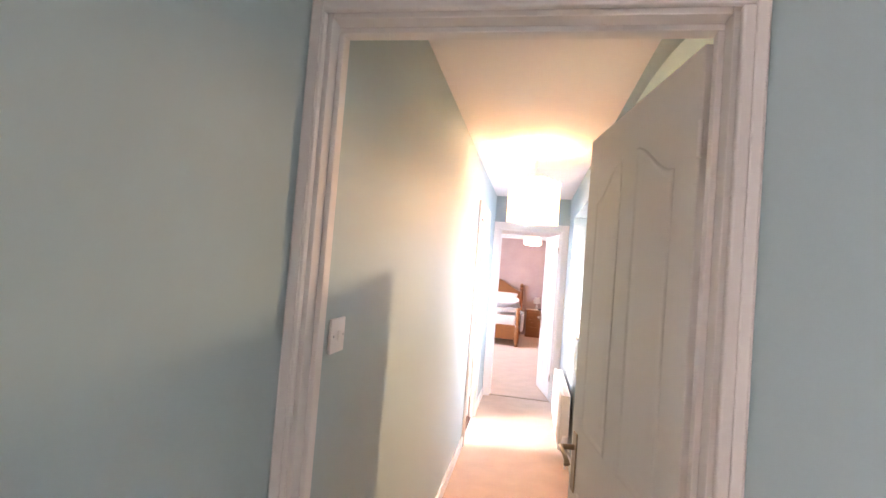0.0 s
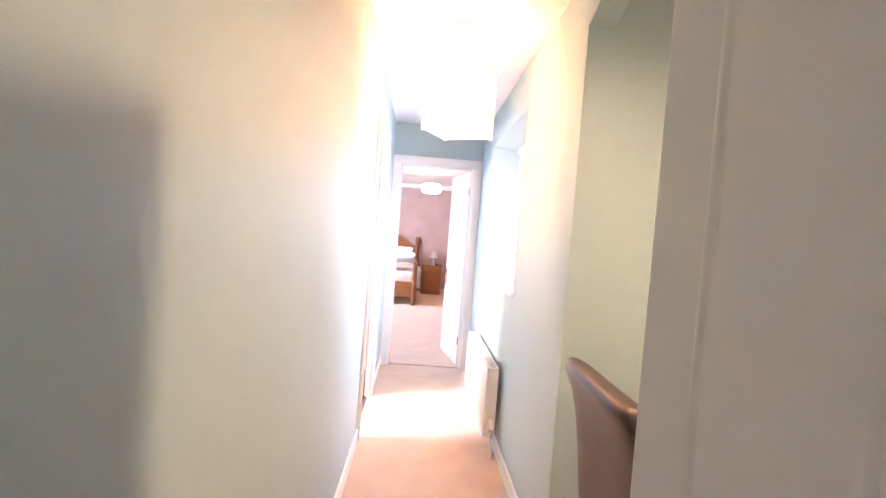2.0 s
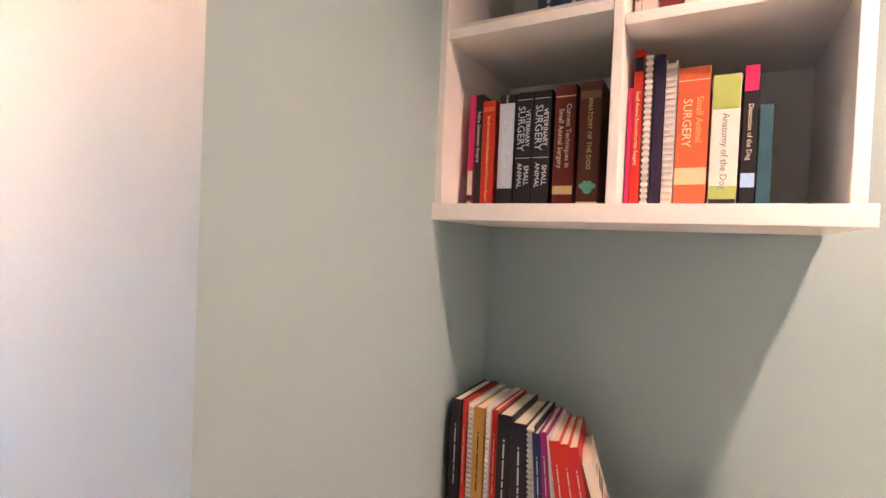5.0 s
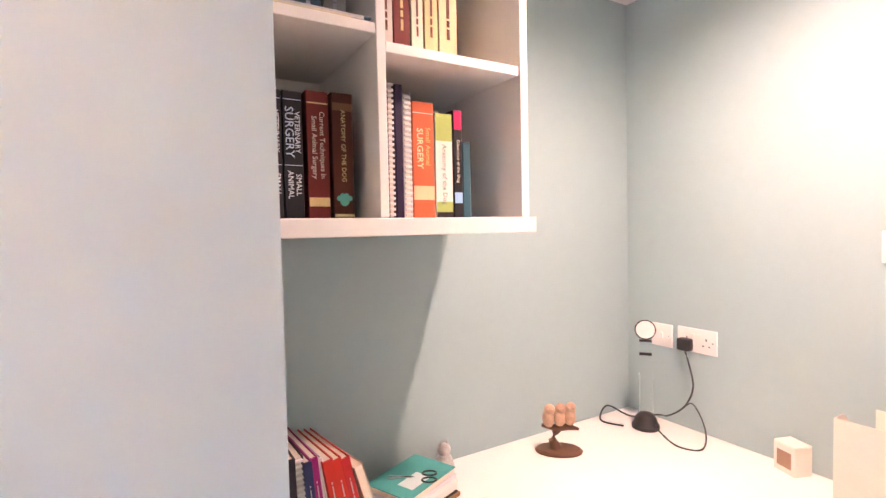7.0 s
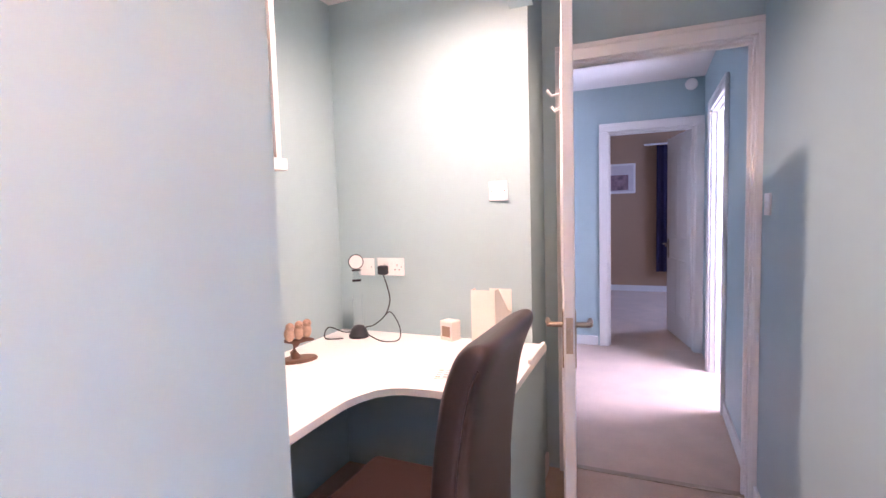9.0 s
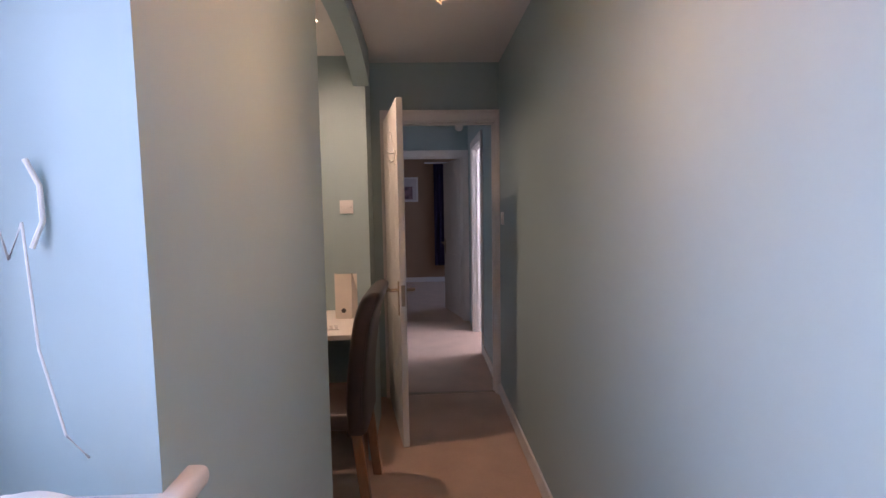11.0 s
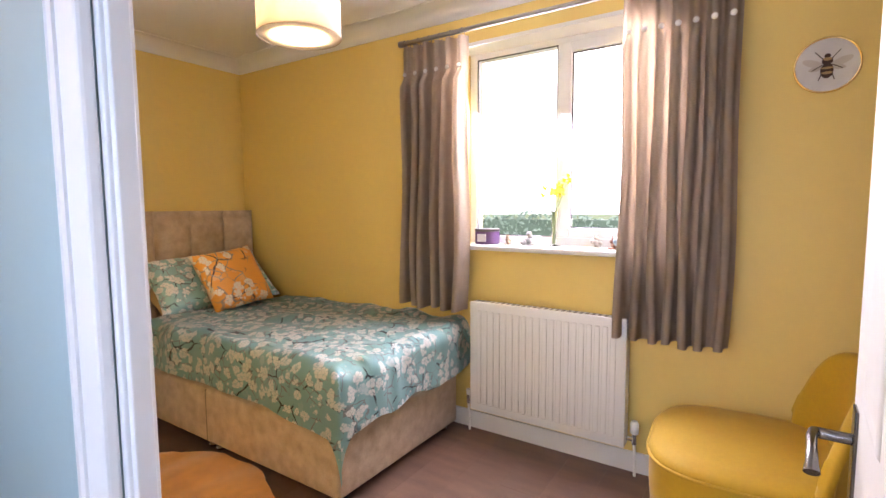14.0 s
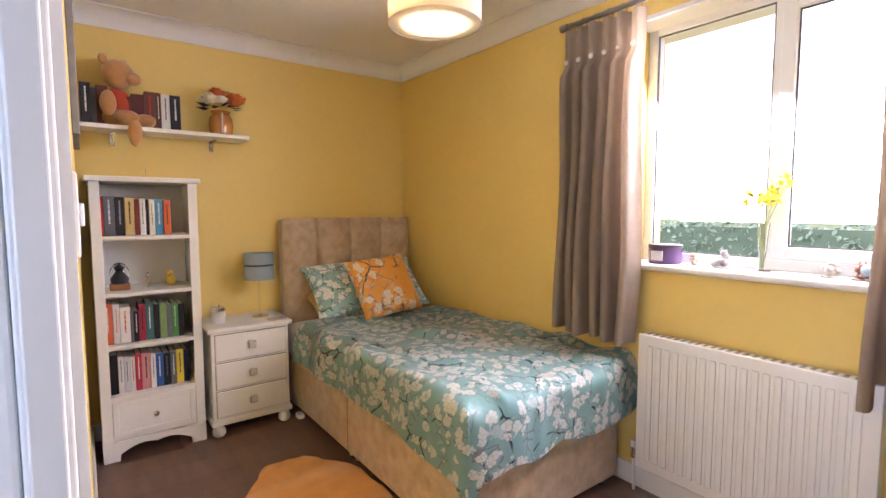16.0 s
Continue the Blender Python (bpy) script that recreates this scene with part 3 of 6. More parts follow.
upvc_window("window_1", pose(1.13, 3.93, 1.03, 0, 0, -90), 1.33, 1.07, [(0, 0.66, False), (0.66, 1.33, True)], "white plastic corridor window, bright daylight behind")
solid("window_sill_corridor", B(0.848, 1.13, 2.526, 3.97, 1.0, 1.03, 0.012, 3), GLOSS, "white gloss window sill board", "window sill", kind="structure", smooth=True)
blind = thing("roman_blind", "pink-beige fabric roman blind gathered at the window top", "blind")
LINEN = material("pinkish_linen", (0.60, 0.46, 0.40), 0.9, vary=0.1, scale=30, bump=0.5, bump_scale=600, sheen=0.2)
bm = bmesh.new()
prof = [(1.115, 2.09), (1.10, 1.95), (1.085, 1.86), (1.05, 1.79), (1.04, 1.745), (1.07, 1.755), (1.055, 1.72), (1.045, 1.69), (1.07, 1.68), (1.065, 1.655), (1.08, 1.65), (1.11, 1.70), (1.125, 2.09)]
a = [bm.verts.new((x, 2.66, z)) for x, z in prof]
b = [bm.verts.new((x, 3.88, z)) for x, z in prof]
for i in range(len(prof)):
    j = (i + 1) % len(prof)
    bm.faces.new((a[i], a[j], b[j], b[i]))
bm.faces.new(a[::-1])
bm.faces.new(b)
part("fabric", bm, LINEN, blind, smooth=True)
part("headrail", B(1.09, 1.13, 2.64, 3.90, 2.06, 2.098, 0.003), UPVC, blind)
part("cord", tube([(1.05, 2.655, 2.06), (1.03, 2.645, 1.6), (1.02, 2.64, 1.42)], 0.002, 6), PLASTIC, blind, "white plaited pull cord", smooth=True)
part("cord", tube([(1.02, 2.64, 1.42), (1.0, 2.636, 1.32), (0.985, 2.634, 1.36), (0.98, 2.632, 1.22), (0.96, 2.63, 1.12), (0.94, 2.625, 1.09)], 0.0015, 6), PLASTIC, blind, smooth=True)
part("cord_cleat", tube([(0.995, 2.61, 1.43), (0.985, 2.605, 1.40), (0.985, 2.605, 1.36), (0.995, 2.61, 1.33)], 0.003, 8), PLASTIC, blind, smooth=True)
dish = thing("sill_dish", "small white lidded dish on the window sill", "dish", at=pose(0.96, 2.72, 1.03))
part("bowl", lathe([(0.035, 0), (0.055, 0.01), (0.06, 0.03), (0.058, 0.04)], 24), GLOSS, dish, smooth=True)
part("lid", lathe([(0.06, 0.04), (0.045, 0.052), (0.012, 0.058), (0.012, 0.068), (0.0, 0.07)], 24), GLOSS, dish, smooth=True)

# ---- study nook ----
outline = [(1.888, 0.002), (1.888, 1.655), (1.315, 1.622), (1.315, 0.90), (1.31, 0.83), (1.295, 0.77), (1.27, 0.72), (1.23, 0.685), (1.18, 0.668), (1.10, 0.662), (0.90, 0.655), (0.845, 0.64), (0.838, 0.60), (0.838, 0.002)]
desk = thing("corner_desk", "white built-in corner desk with a curved front edge", "desk")
part("desktop", plate(outline[::-1], 0.69, 0.716, bevel=0.004), WHITEBOARD, desk, smooth=True)
part("end_panel", B(0.852, 0.872, 0.0, 0.60, 0.0, 0.69), DUCK_EGG, desk, "duck-egg painted end panel")
part("wall_batten", B(0.875, 1.885, 0.001, 0.03, 0.63, 0.69), WHITEBOARD, desk)
part("wall_batten", B(1.855, 1.888, 0.05, 1.58, 0.63, 0.69), WHITEBOARD, desk)
part("end_lip", B(0.838, 0.852, 0.03, 0.30, 0.716, 0.735, 0.004), WHITEBOARD, desk)

unit = thing("wall_shelf_unit", "white box shelf unit on the nook wall, filled with books", "shelf")
XF, XB = 1.488, 1.886
part("base_board", B(XF - 0.012, XB, 0.848, 1.632, 1.447, 1.484, 0.002), WHITEBOARD, unit)
part("side_panel", B(XF, XB, 0.860, 0.882, 1.485, 2.30, 0.002), WHITEBOARD, unit)
part("side_panel", B(XF, XB, 1.612, 1.632, 1.485, 2.30, 0.002), WHITEBOARD, unit)
part("divider", B(XF + 0.004, XB, 1.231, 1.251, 1.485, 2.28, 0.002), WHITEBOARD, unit)
part("shelf_board", B(XF + 0.006, XB, 1.252, 1.611, 1.857, 1.879, 0.002), WHITEBOARD, unit)
part("shelf_board", B(XF + 0.006, XB, 0.883, 1.230, 1.824, 1.846, 0.002), WHITEBOARD, unit)
part("top_board", B(XF, XB, 0.860, 1.632, 2.301, 2.325, 0.002), WHITEBOARD, unit)
part("back_board", B(XB - 0.006, XB, 0.883, 1.611, 1.485, 2.30), WHITEBOARD, unit)

BLK, RED, ORA, BRN, MAR, NAVY, SILV, CRM = (0.016, 0.016, 0.02), (0.55, 0.035, 0.02), (0.62, 0.13, 0.05), (0.12, 0.035, 0.02), (0.17, 0.028, 0.022), (0.02, 0.03, 0.10), (0.45, 0.55, 0.66), (0.72, 0.66, 0.52)
PALE, PINKC, LIME, TEAL = (0.62, 0.66, 0.72), (0.62, 0.03, 0.12), (0.36, 0.46, 0.13), (0.05, 0.35, 0.33)


def on_nook(y1, z, x=1.565):
    """Spine faces west; the book's thickness runs from y1 towards the south."""
    return pose(x, y1, z, 0, 0, -90)


Z0 = 1.4845
b = book(on_nook(1.600 - 0.016, Z0), 0.014, 0.262, 0.20, PINKC, "slim pink and black paperback on the shelf", [(0.0, 0.32, CRM), (0.05, 0.1, (0.1, 0.3, 0.6))])
book(on_nook(1.567, Z0), 0.016, 0.262, 0.20, BLK, "slim black paperback on the shelf", [], [("Feline Orthopedic Surgery", 0.011, 0.62, 0.5, PALE)])
book(on_nook(1.550, Z0), 0.032, 0.245, 0.21, RED, "red hardback book on the shelf", [(0.9, 0.94, ORA)], [("Small Animal Orthopedics and Fracture Repair", 0.0105, 0.45, 0.5, (0.8, 0.55, 0.2))])
book(on_nook(1.508, Z0), 0.038, 0.255, 0.22, BLK, "black hardback with a silver-blue spine label", [(0.16, 0.92, SILV)], [("TEXTBOOK OF", 0.015, 0.66, 0.68, PALE), ("SMALL ANIMAL SURGERY", 0.015, 0.52, 0.38, PALE), ("Slatter", 0.009, 0.955, 0.5, PALE)])
for y in (1.466, 1.425):
    book(on_nook(y, Z0), 0.038, 0.256, 0.22, BLK, "black hardback textbook with silver lettering", [(0.93, 0.935, SILV), (0.42, 0.425, SILV)],
         [("SURGERY", 0.024, 0.68, 0.30, SILV), ("VETERINARY", 0.0145, 0.68, 0.72, PALE), ("SMALL", 0.0155, 0.27, 0.72, PALE), ("ANIMAL", 0.0155, 0.27, 0.30, PALE)])
book(on_nook(1.378, Z0), 0.045, 0.262, 0.22, MAR, "maroon hardback book with gilt lettering", [(0.90, 0.91, GILT), (0.10, 0.17, GILT)], [("Current Techniques in", 0.015, 0.58, 0.68, CRM), ("Small Animal Surgery", 0.015, 0.56, 0.32, CRM)])
bk = book(on_nook(1.325, Z0), 0.045, 0.264, 0.22, BRN, "brown hardback with a green paw print", [(0.86, 0.92, (0.25, 0.12, 0.06)), (0.02, 0.04, GILT)], [("ANATOMY OF THE DOG", 0.0135, 0.58, 0.5, GILT)])
for dx, dz, r in ((0.5, 0.14, 0.010), (0.24, 0.165, 0.0055), (0.40, 0.185, 0.0055), (0.60, 0.185, 0.0055), (0.76, 0.165, 0.0055)):
    o = part("paw_print", lathe([(r, 0), (r, 0.0008), (0, 0.0009)], 14), ink((0.10, 0.45, 0.36)), bk)
    o.matrix_basis = pose(0.045 * dx, -0.0022, 0.264 * dz, 90)
# right-hand compartment
book(on_nook(1.228, Z0), 0.008, 0.24, 0.21, PINKC, "slim pink paperback on the shelf")
book(on_nook(1.219, Z0), 0.018, 0.315, 0.22, RED, "tall red book on the shelf", [(0.86, 0.95, BLK)], [("Small Animal Reconstructive Surgery", 0.010, 0.5, 0.5, CRM)])
book(on_nook(1.199, Z0), 0.016, 0.30, 0.22, (0.06, 0.06, 0.07), "ring-bound black folder on the shelf", ring=True)
book(on_nook(1.180, Z0), 0.018, 0.30, 0.22, (0.03, 0.02, 0.05), "dark plastic-covered binder on the shelf")
book(on_nook(1.160, Z0), 0.020, 0.285, 0.22, (0.68, 0.66, 0.64), "white comb-bound manual on the shelf", ring=True)
book(on_nook(1.138, Z0), 0.056, 0.268, 0.22, ORA, "thick orange hardback textbook", [(0.16, 0.28, (0.80, 0.55, 0.32)), (0.90, 0.905, CRM)], [("Small Animal", 0.017, 0.62, 0.70, (0.85, 0.45, 0.15)), ("SURGERY", 0.022, 0.60, 0.32, (0.9, 0.7, 0.4))])
book(on_nook(1.078, Z0), 0.046, 0.246, 0.22, (0.75, 0.74, 0.68), "white hardback with lime green bands", [(0.74, 1.0, LIME), (0.06, 0.16, LIME), (0.0, 0.06, BLK)], [("Anatomy of the Dog", 0.017, 0.42, 0.5, (0.2, 0.25, 0.2))])
book(on_nook(1.028, Z0), 0.024, 0.258, 0.22, BLK, "dark book with a red top and blue label", [(0.82, 1.0, PINKC), (0.14, 0.24, (0.3, 0.5, 0.75))], [("Dissection of the Dog", 0.0115, 0.53, 0.5, CRM)])
book(on_nook(1.002, Z0), 0.022, 0.185, 0.20, (0.03, 0.10, 0.13), "small dark teal book on the shelf")
# upper compartments
Z1, Z2 = 1.8795, 1.8465
for i, (y, tk, hh, col) in enumerate(((1.44, 0.05, 0.25, (0.06, 0.10, 0.16)), (1.385, 0.055, 0.25, (0.10, 0.16, 0.22)), (1.325, 0.05, 0.27, (0.45, 0.42, 0.38)))):
    bars(book(on_nook(y, Z1, 1.60), tk, hh, 0.2, col, "dark blue hardback on the upper shelf"), tk, hh, PALE, 4, wide=0.18)
mg = thing("magazine_stack", "flat pile of magazines on the upper shelf", "magazines")
for i, (col, th) in enumerate(((CRM, 0.006), ((0.6, 0.6, 0.62), 0.008), ((0.2, 0.35, 0.5), 0.004))):
    z = Z1 + sum((0.006, 0.008, 0.004)[:i])
    part("magazine", B(XF + 0.012 + 0.008 * i, 1.72, 1.30 - 0.03 * i, 1.58, z, z + th, 0.001, 1), ink(col), mg)
for y, tk, hh, col in ((1.225, 0.012, 0.24, (0.7, 0.6, 0.55)), (1.211, 0.03, 0.26, (0.62, 0.58, 0.52)), (1.178, 0.04, 0.29, MAR), (1.134, 0.03, 0.26, CRM), (1.10, 0.035, 0.28, (0.62, 0.50, 0.24)), (1.062, 0.05, 0.29, (0.66, 0.54, 0.30))):
    bars(book(on_nook(y, Z2), tk, hh, 0.21, col, "coloured hardback on the upper shelf"), tk, hh, GILT if col == MAR else BRN, 5, wide=0.16)

# row of books on the desk under the shelf
lean = [("black paperback", BLK, 0.030, 0.27, False), ("red booklet", RED, 0.012, 0.27, False), ("white comb-bound manual", PALE, 0.018, 0.265, True), ("ochre and black book", (0.45, 0.25, 0.06), 0.032, 0.262, False), ("white ring-bound notebook", PALE, 0.012, 0.265, True),
        ("red paperback", RED, 0.018, 0.262, False), ("black textbook", BLK, 0.040, 0.258, False), ("dark navy hardback", (0.02, 0.02, 0.03), 0.045, 0.245, False), ("black ring-bound notebook", BLK, 0.024, 0.245, True), ("navy book with a white label", NAVY, 0.022, 0.235, False),
        ("purple and magenta book", (0.30, 0.02, 0.16), 0.020, 0.24, False), ("white paperback", (0.7, 0.68, 0.66), 0.016, 0.235, False), ("red paperback manual", RED, 0.028, 0.23, False), ("red paperback manual", RED, 0.026, 0.228, False), ("red paperback manual", (0.50, 0.03, 0.03), 0.026, 0.226, False)]
y = 1.612
for i, (nm, col, tk, hh, rg) in enumerate(lean):
    tk, hh = tk * 0.86, hh * 1.10
    tilt = max(0, i - 6) * 1.5
    bo = book(Matrix.Translation((1.585 + 0.004 * (i % 3), y - 0.002, 0.716)) @ pose(0, 0, 0, 0, 0, -90 + max(0, i - 5) * 1.0) @ pose(0, 0, 0, 0, -tilt, 0), tk, hh, 0.20, col, nm + " standing on the desk", ring=rg, group="books on the desk")
    if not rg:
        bars(bo, tk, hh, (0.5, 0.48, 0.45) if col != (0.45, 0.25, 0.06) else BLK, 9, 0.3, 0.8, 0.10)
    y -= tk * 1.03 + 0.0025
fb = thing("leaning_book", "pale paperback with two grey photos, leaning on the row", "book", at=Matrix.Translation((1.60, y - 0.022, 0.717)) @ pose(0, 0, 0, 0, 0, -78) @ pose(0, 0, 0, 0, -17, 0))
part("page_block", B(0.001, 0.020, 0.002, 0.16, 0.002, 0.222), PAPER, fb)
part("cover", box(box(bmesh.new(), 0, 0.0016, 0, 0.165, 0, 0.225), 0.0205, 0.022, 0, 0.165, 0, 0.225), ink((0.72, 0.60, 0.48)), fb)
for y0, y1, z0, z1, col in ((0.015, 0.075, 0.02, 0.10, (0.22, 0.2, 0.18)), (0.085, 0.15, 0.02, 0.10, (0.25, 0.23, 0.21)), (0.015, 0.09, 0.112, 0.12, RED), (0.015, 0.12, 0.135, 0.147, BLK), (0.015, 0.11, 0.155, 0.167, BLK), (0.03, 0.08, 0.185, 0.19, BRN)):
    part("print_bar", B(0.022, 0.0226, y0, y1, z0, z1), ink(col), fb)

pads = thing("notepad_stack", "stack of white paper pads on a brown wooden board", "notepads", at=pose(1.735, 1.075, 0.716, 0, 0, 20))
part("board", B(-0.082, 0.082, -0.108, 0.108, 0, 0.012, 0.002), ink((0.32, 0.17, 0.08)), pads, "brown wooden board")
for i, (z, h, col) in enumerate(((0.012, 0.004, BLK), (0.016, 0.017, (0.74, 0.73, 0.70)), (0.033, 0.003, (0.10, 0.10, 0.11)), (0.036, 0.014, (0.76, 0.75, 0.73)), (0.050, 0.010, (0.66, 0.66, 0.66)))):
    part("pad", turned(B(-0.075, 0.075, -0.104, 0.104, z, z + h, 0.001, 1), pose(0.002 * (i % 3), 0, 0, 0, 0, 2.5 * (i % 3) - 2)), ink(col), pads)
nb = thing("spiral_notebook", "teal spiral notebook lying on a stack of pads", "notebook", at=pose(1.735, 1.075, 0.776, 0, 0, 24))
part("page_block", B(-0.07, 0.07, -0.10, 0.10, 0, 0.014), PAPER, nb)
part("cover", B(-0.073, 0.073, -0.103, 0.103, 0.0142, 0.0165), ink(TEAL), nb)
part("label_patch", B(-0.05, 0.0, -0.02, 0.06, 0.0166, 0.0170), ink((0.6, 0.7, 0.7)), nb)
for i in range(14):
    part("wire_ring", tube([(0.066, -0.095 + i * 0.0145, 0.0), (0.078, -0.095 + i * 0.0145, 0.008), (0.066, -0.095 + i * 0.0145, 0.019)], 0.0013, 5), CHROME, nb)
sc = thing("scissors", "pair of metal scissors on the notebook", "scissors", at=pose(1.72, 1.075, 0.7932, 0, 0, 60))
for s in (-1, 1):
    part("blade", plate([(0, 0), (0.07, s * 0.012), (0.072, s * 0.006), (0.01, -s * 0.006)], 0, 0.002), CHROME, sc)
    part("finger_ring", tube([(-0.04 + 0.02 * math.cos(a * 0.7), s * 0.018 + 0.013 * math.sin(a * 0.7), 0.001) for a in range(10)], 0.0025, 6), BLACK, sc, smooth=True)
cat = bmesh.new()
lathe([(0.0, 0), (0.028, 0.0), (0.032, 0.02), (0.024, 0.045), (0.016, 0.055)], 16, cat)
bmesh.ops.create_uvsphere(cat, u_segments=14, v_segments=10, radius=0.021, matrix=pose(0, 0, 0.068))
for s in (-1, 1):
    bmesh.ops.create_cone(cat, segments=8, radius1=0.007, radius2=0.001, depth=0.014, matrix=pose(0, s * 0.011, 0.089))
bmesh.ops.transform(cat, matrix=pose(1.835, 0.915, 0.716), verts=cat.verts)
solid("cat_ornament", cat, material("grey_white_ceramic", (0.6, 0.57, 0.55), 0.35, scale=40, second=(0.25, 0.23, 0.22)), "small grey and white ceramic cat on the desk", "ornament", smooth=True)

# owl carving: one plain body
owl = bmesh.new()
lathe([(0.0, 0), (0.075, 0.0), (0.078, 0.006), (0.07, 0.013), (0.0, 0.014)], 28, owl)
for v in owl.verts:
    v.co.y *= 0.62
tube([(-0.01, 0, 0.012), (-0.02, 0, 0.04), (-0.012, 0, 0.065), (0.0, 0, 0.08)], [0.022, 0.013, 0.012, 0.013], 10, owl)
tube([(-0.055, 0, 0.088), (-0.01, 0, 0.080), (0.03, 0, 0.086), (0.065, 0, 0.078)], [0.006, 0.012, 0.012, 0.004], 10, owl)
DARKWOOD = material("dark_carved_wood", (0.13, 0.06, 0.03), 0.4, vary=0.3, scale=30)
OWL = material("pale_carved_wood", (0.52, 0.33, 0.22), 0.55, vary=0.2, scale=60, bump=0.5, bump_scale=160)
ow = mesh_of(owl, DARKWOOD, "owl_carving", True)
birds = bmesh.new()
for x, h in ((-0.032, 0.0), (0.004, 0.004), (0.036, 0.008)):
    bmesh.ops.create_uvsphere(birds, u_segments=14, v_segments=10, radius=1, matrix=Matrix.Translation((x, 0, 0.112 + h)) @ Matrix.Diagonal((0.021, 0.024, 0.03, 1)))
    bmesh.ops.create_uvsphere(birds, u_segments=12, v_segments=8, radius=0.018, matrix=Matrix.Translation((x + 0.003, -0.004, 0.142 + h)))
    for s in (-1, 1):
        bmesh.ops.create_uvsphere(birds, u_segments=8, v_segments=6, radius=0.0045, matrix=Matrix.Translation((x + 0.003 + s * 0.007, -0.021, 0.146 + h)))
bmj = bmesh.new()
bmj.from_mesh(ow)
n0 = len(bmj.faces)
bm_me = bpy.data.meshes.new("birds")
birds.to_mesh(bm_me)
bmj.from_mesh(bm_me)
bmj.faces.ensure_lookup_table()
for i in range(n0, len(bmj.faces)):
    bmj.faces[i].material_index = 1
    bmj.faces[i].smooth = True
bmj.to_mesh(ow)
ow.materials.append(OWL)
o = tagged(new("owl_carving", ow), "carved wooden ornament of three pale owls on a branch", "ornament")
o.matrix_basis = pose(1.742, 0.53, 0.716, 0, 0, -128)

ml = thing("desk_timer", "black domed ornament with clear rods and a round dial", "ornament", at=pose(1.712, 0.128, 0.716, 0, 0, -140))
part("base", lathe([(0.0, 0), (0.047, 0), (0.048, 0.012), (0.042, 0.02), (0.036, 0.04), (0.022, 0.055), (0.0, 0.06)], 28), BLACK, ml, "glossy black dome base", smooth=True)
ACRYL = glass_mat("clear_acrylic", (0.95, 0.97, 0.98), 0.03, 1.3)
for s in (-1, 1):
    part("rod", tube([(s * 0.022, 0, 0.035), (s * 0.022, 0, 0.20)], 0.004, 10), ACRYL, ml, smooth=True)
part("screen", B(-0.02, 0.02, -0.004, 0.004, 0.275, 0.325, 0.002), ACRYL, ml)
part("screen_bar", B(-0.021, 0.021, -0.005, 0.005, 0.268, 0.278), BLACK, ml)
part("screen_bar", B(-0.021, 0.021, -0.005, 0.005, 0.318, 0.326), BLACK, ml)
part("dial_ring", tube([(0.034 * math.cos(a * math.pi / 14), 0, 0.362 + 0.034 * math.sin(a * math.pi / 14)) for a in range(29)], 0.003, 6), BLACK, ml, smooth=True)
d = part("dial", lathe([(0.032, -0.002), (0.032, 0.002)], 28), PLASTIC, ml, "pale round dial face")
d.matrix_basis = pose(0, 0, 0.362, 90)
cab = thing("power_cable", "black looping power cable with a plug", "cable")
part("plug", B(1.60, 1.648, 0.010, 0.045, 1.005, 1.050, 0.008), BLACK, cab, "black three-pin plug", smooth=True)
def wiggle(pts, r, n=6):
    """A cable through points, smoothed."""
    p = [Vector(q) for q in pts]
    out = []
    for i in range(len(p) - 1):
        p0, p1, p2, p3 = p[max(i - 1, 0)], p[i], p[i + 1], p[min(i + 2, len(p) - 1)]
        for k in range(6):
            u = k / 6
            out.append(0.5 * ((2 * p1) + (p2 - p0) * u + (2 * p0 - 5 * p1 + 4 * p2 - p3) * u * u + (3 * p1 - p0 - 3 * p2 + p3) * u ** 3))
    return tube(out + [p[-1]], r, n)
part("flex", wiggle([(1.624, 0.028, 1.006), (1.60, 0.035, 0.95), (1.585, 0.04, 0.88), (1.61, 0.05, 0.81), (1.66, 0.07, 0.765), (1.72, 0.05, 0.745), (1.80, 0.10, 0.725), (1.86, 0.16, 0.76), (1.84, 0.22, 0.722), (1.76, 0.19, 0.72)], 0.0032), BLACK, cab, smooth=True)
part("flex", wiggle([(1.61, 0.05, 0.81), (1.57, 0.06, 0.83), (1.51, 0.09, 0.77), (1.49, 0.14, 0.722), (1.55, 0.18, 0.72), (1.63, 0.16, 0.735), (1.68, 0.12, 0.74)], 0.0028), BLACK, cab, smooth=True)

mb = thing("magazine_file", "white cardboard magazine file with finger holes, on the desk", "magazine file", at=pose(0.985, 0.02, 0.716))
CARD = material("cream_card", (0.80, 0.74, 0.66), 0.8, vary=0.05, scale=10)
part("front_panel", B(0, 0.10, 0.248, 0.25, 0, 0.272), CARD, mb)
part("back_panel", B(0, 0.10, 0, 0.002, 0, 0.24), CARD, mb)
for x in (0, 0.098):
    bm = extrude_profile([(0.002, 0), (0.248, 0), (0.248, 0.272), (0.20, 0.272), (0.06, 0.16), (0.002, 0.14)], 0.002)
    turned(bm, Matrix.Translation((x + 0.002, 0, 0)) @ pose(0, 0, 0, 0, 0, 90))
    part("side_panel", bm, CARD, mb)
part("base_panel", B(0.002, 0.098, 0.002, 0.248, 0, 0.002), CARD, mb)
h = part("finger_hole", lathe([(0.014, 0), (0.014, 0.0015), (0, 0.0016)], 20), BLACK, mb)
h.matrix_basis = pose(0.05, 0.2495, 0.05, -90)
h = part("finger_hole", lathe([(0.012, 0), (0.012, 0.0015), (0, 0.0016)], 20), BLACK, mb)
h.matrix_basis = pose(0.0995, 0.21, 0.06, 0, 90, 0)
gb = thing("gift_box", "small white card box with a picture window", "box", at=pose(1.27, 0.045, 0.716, 0, 0, 160))
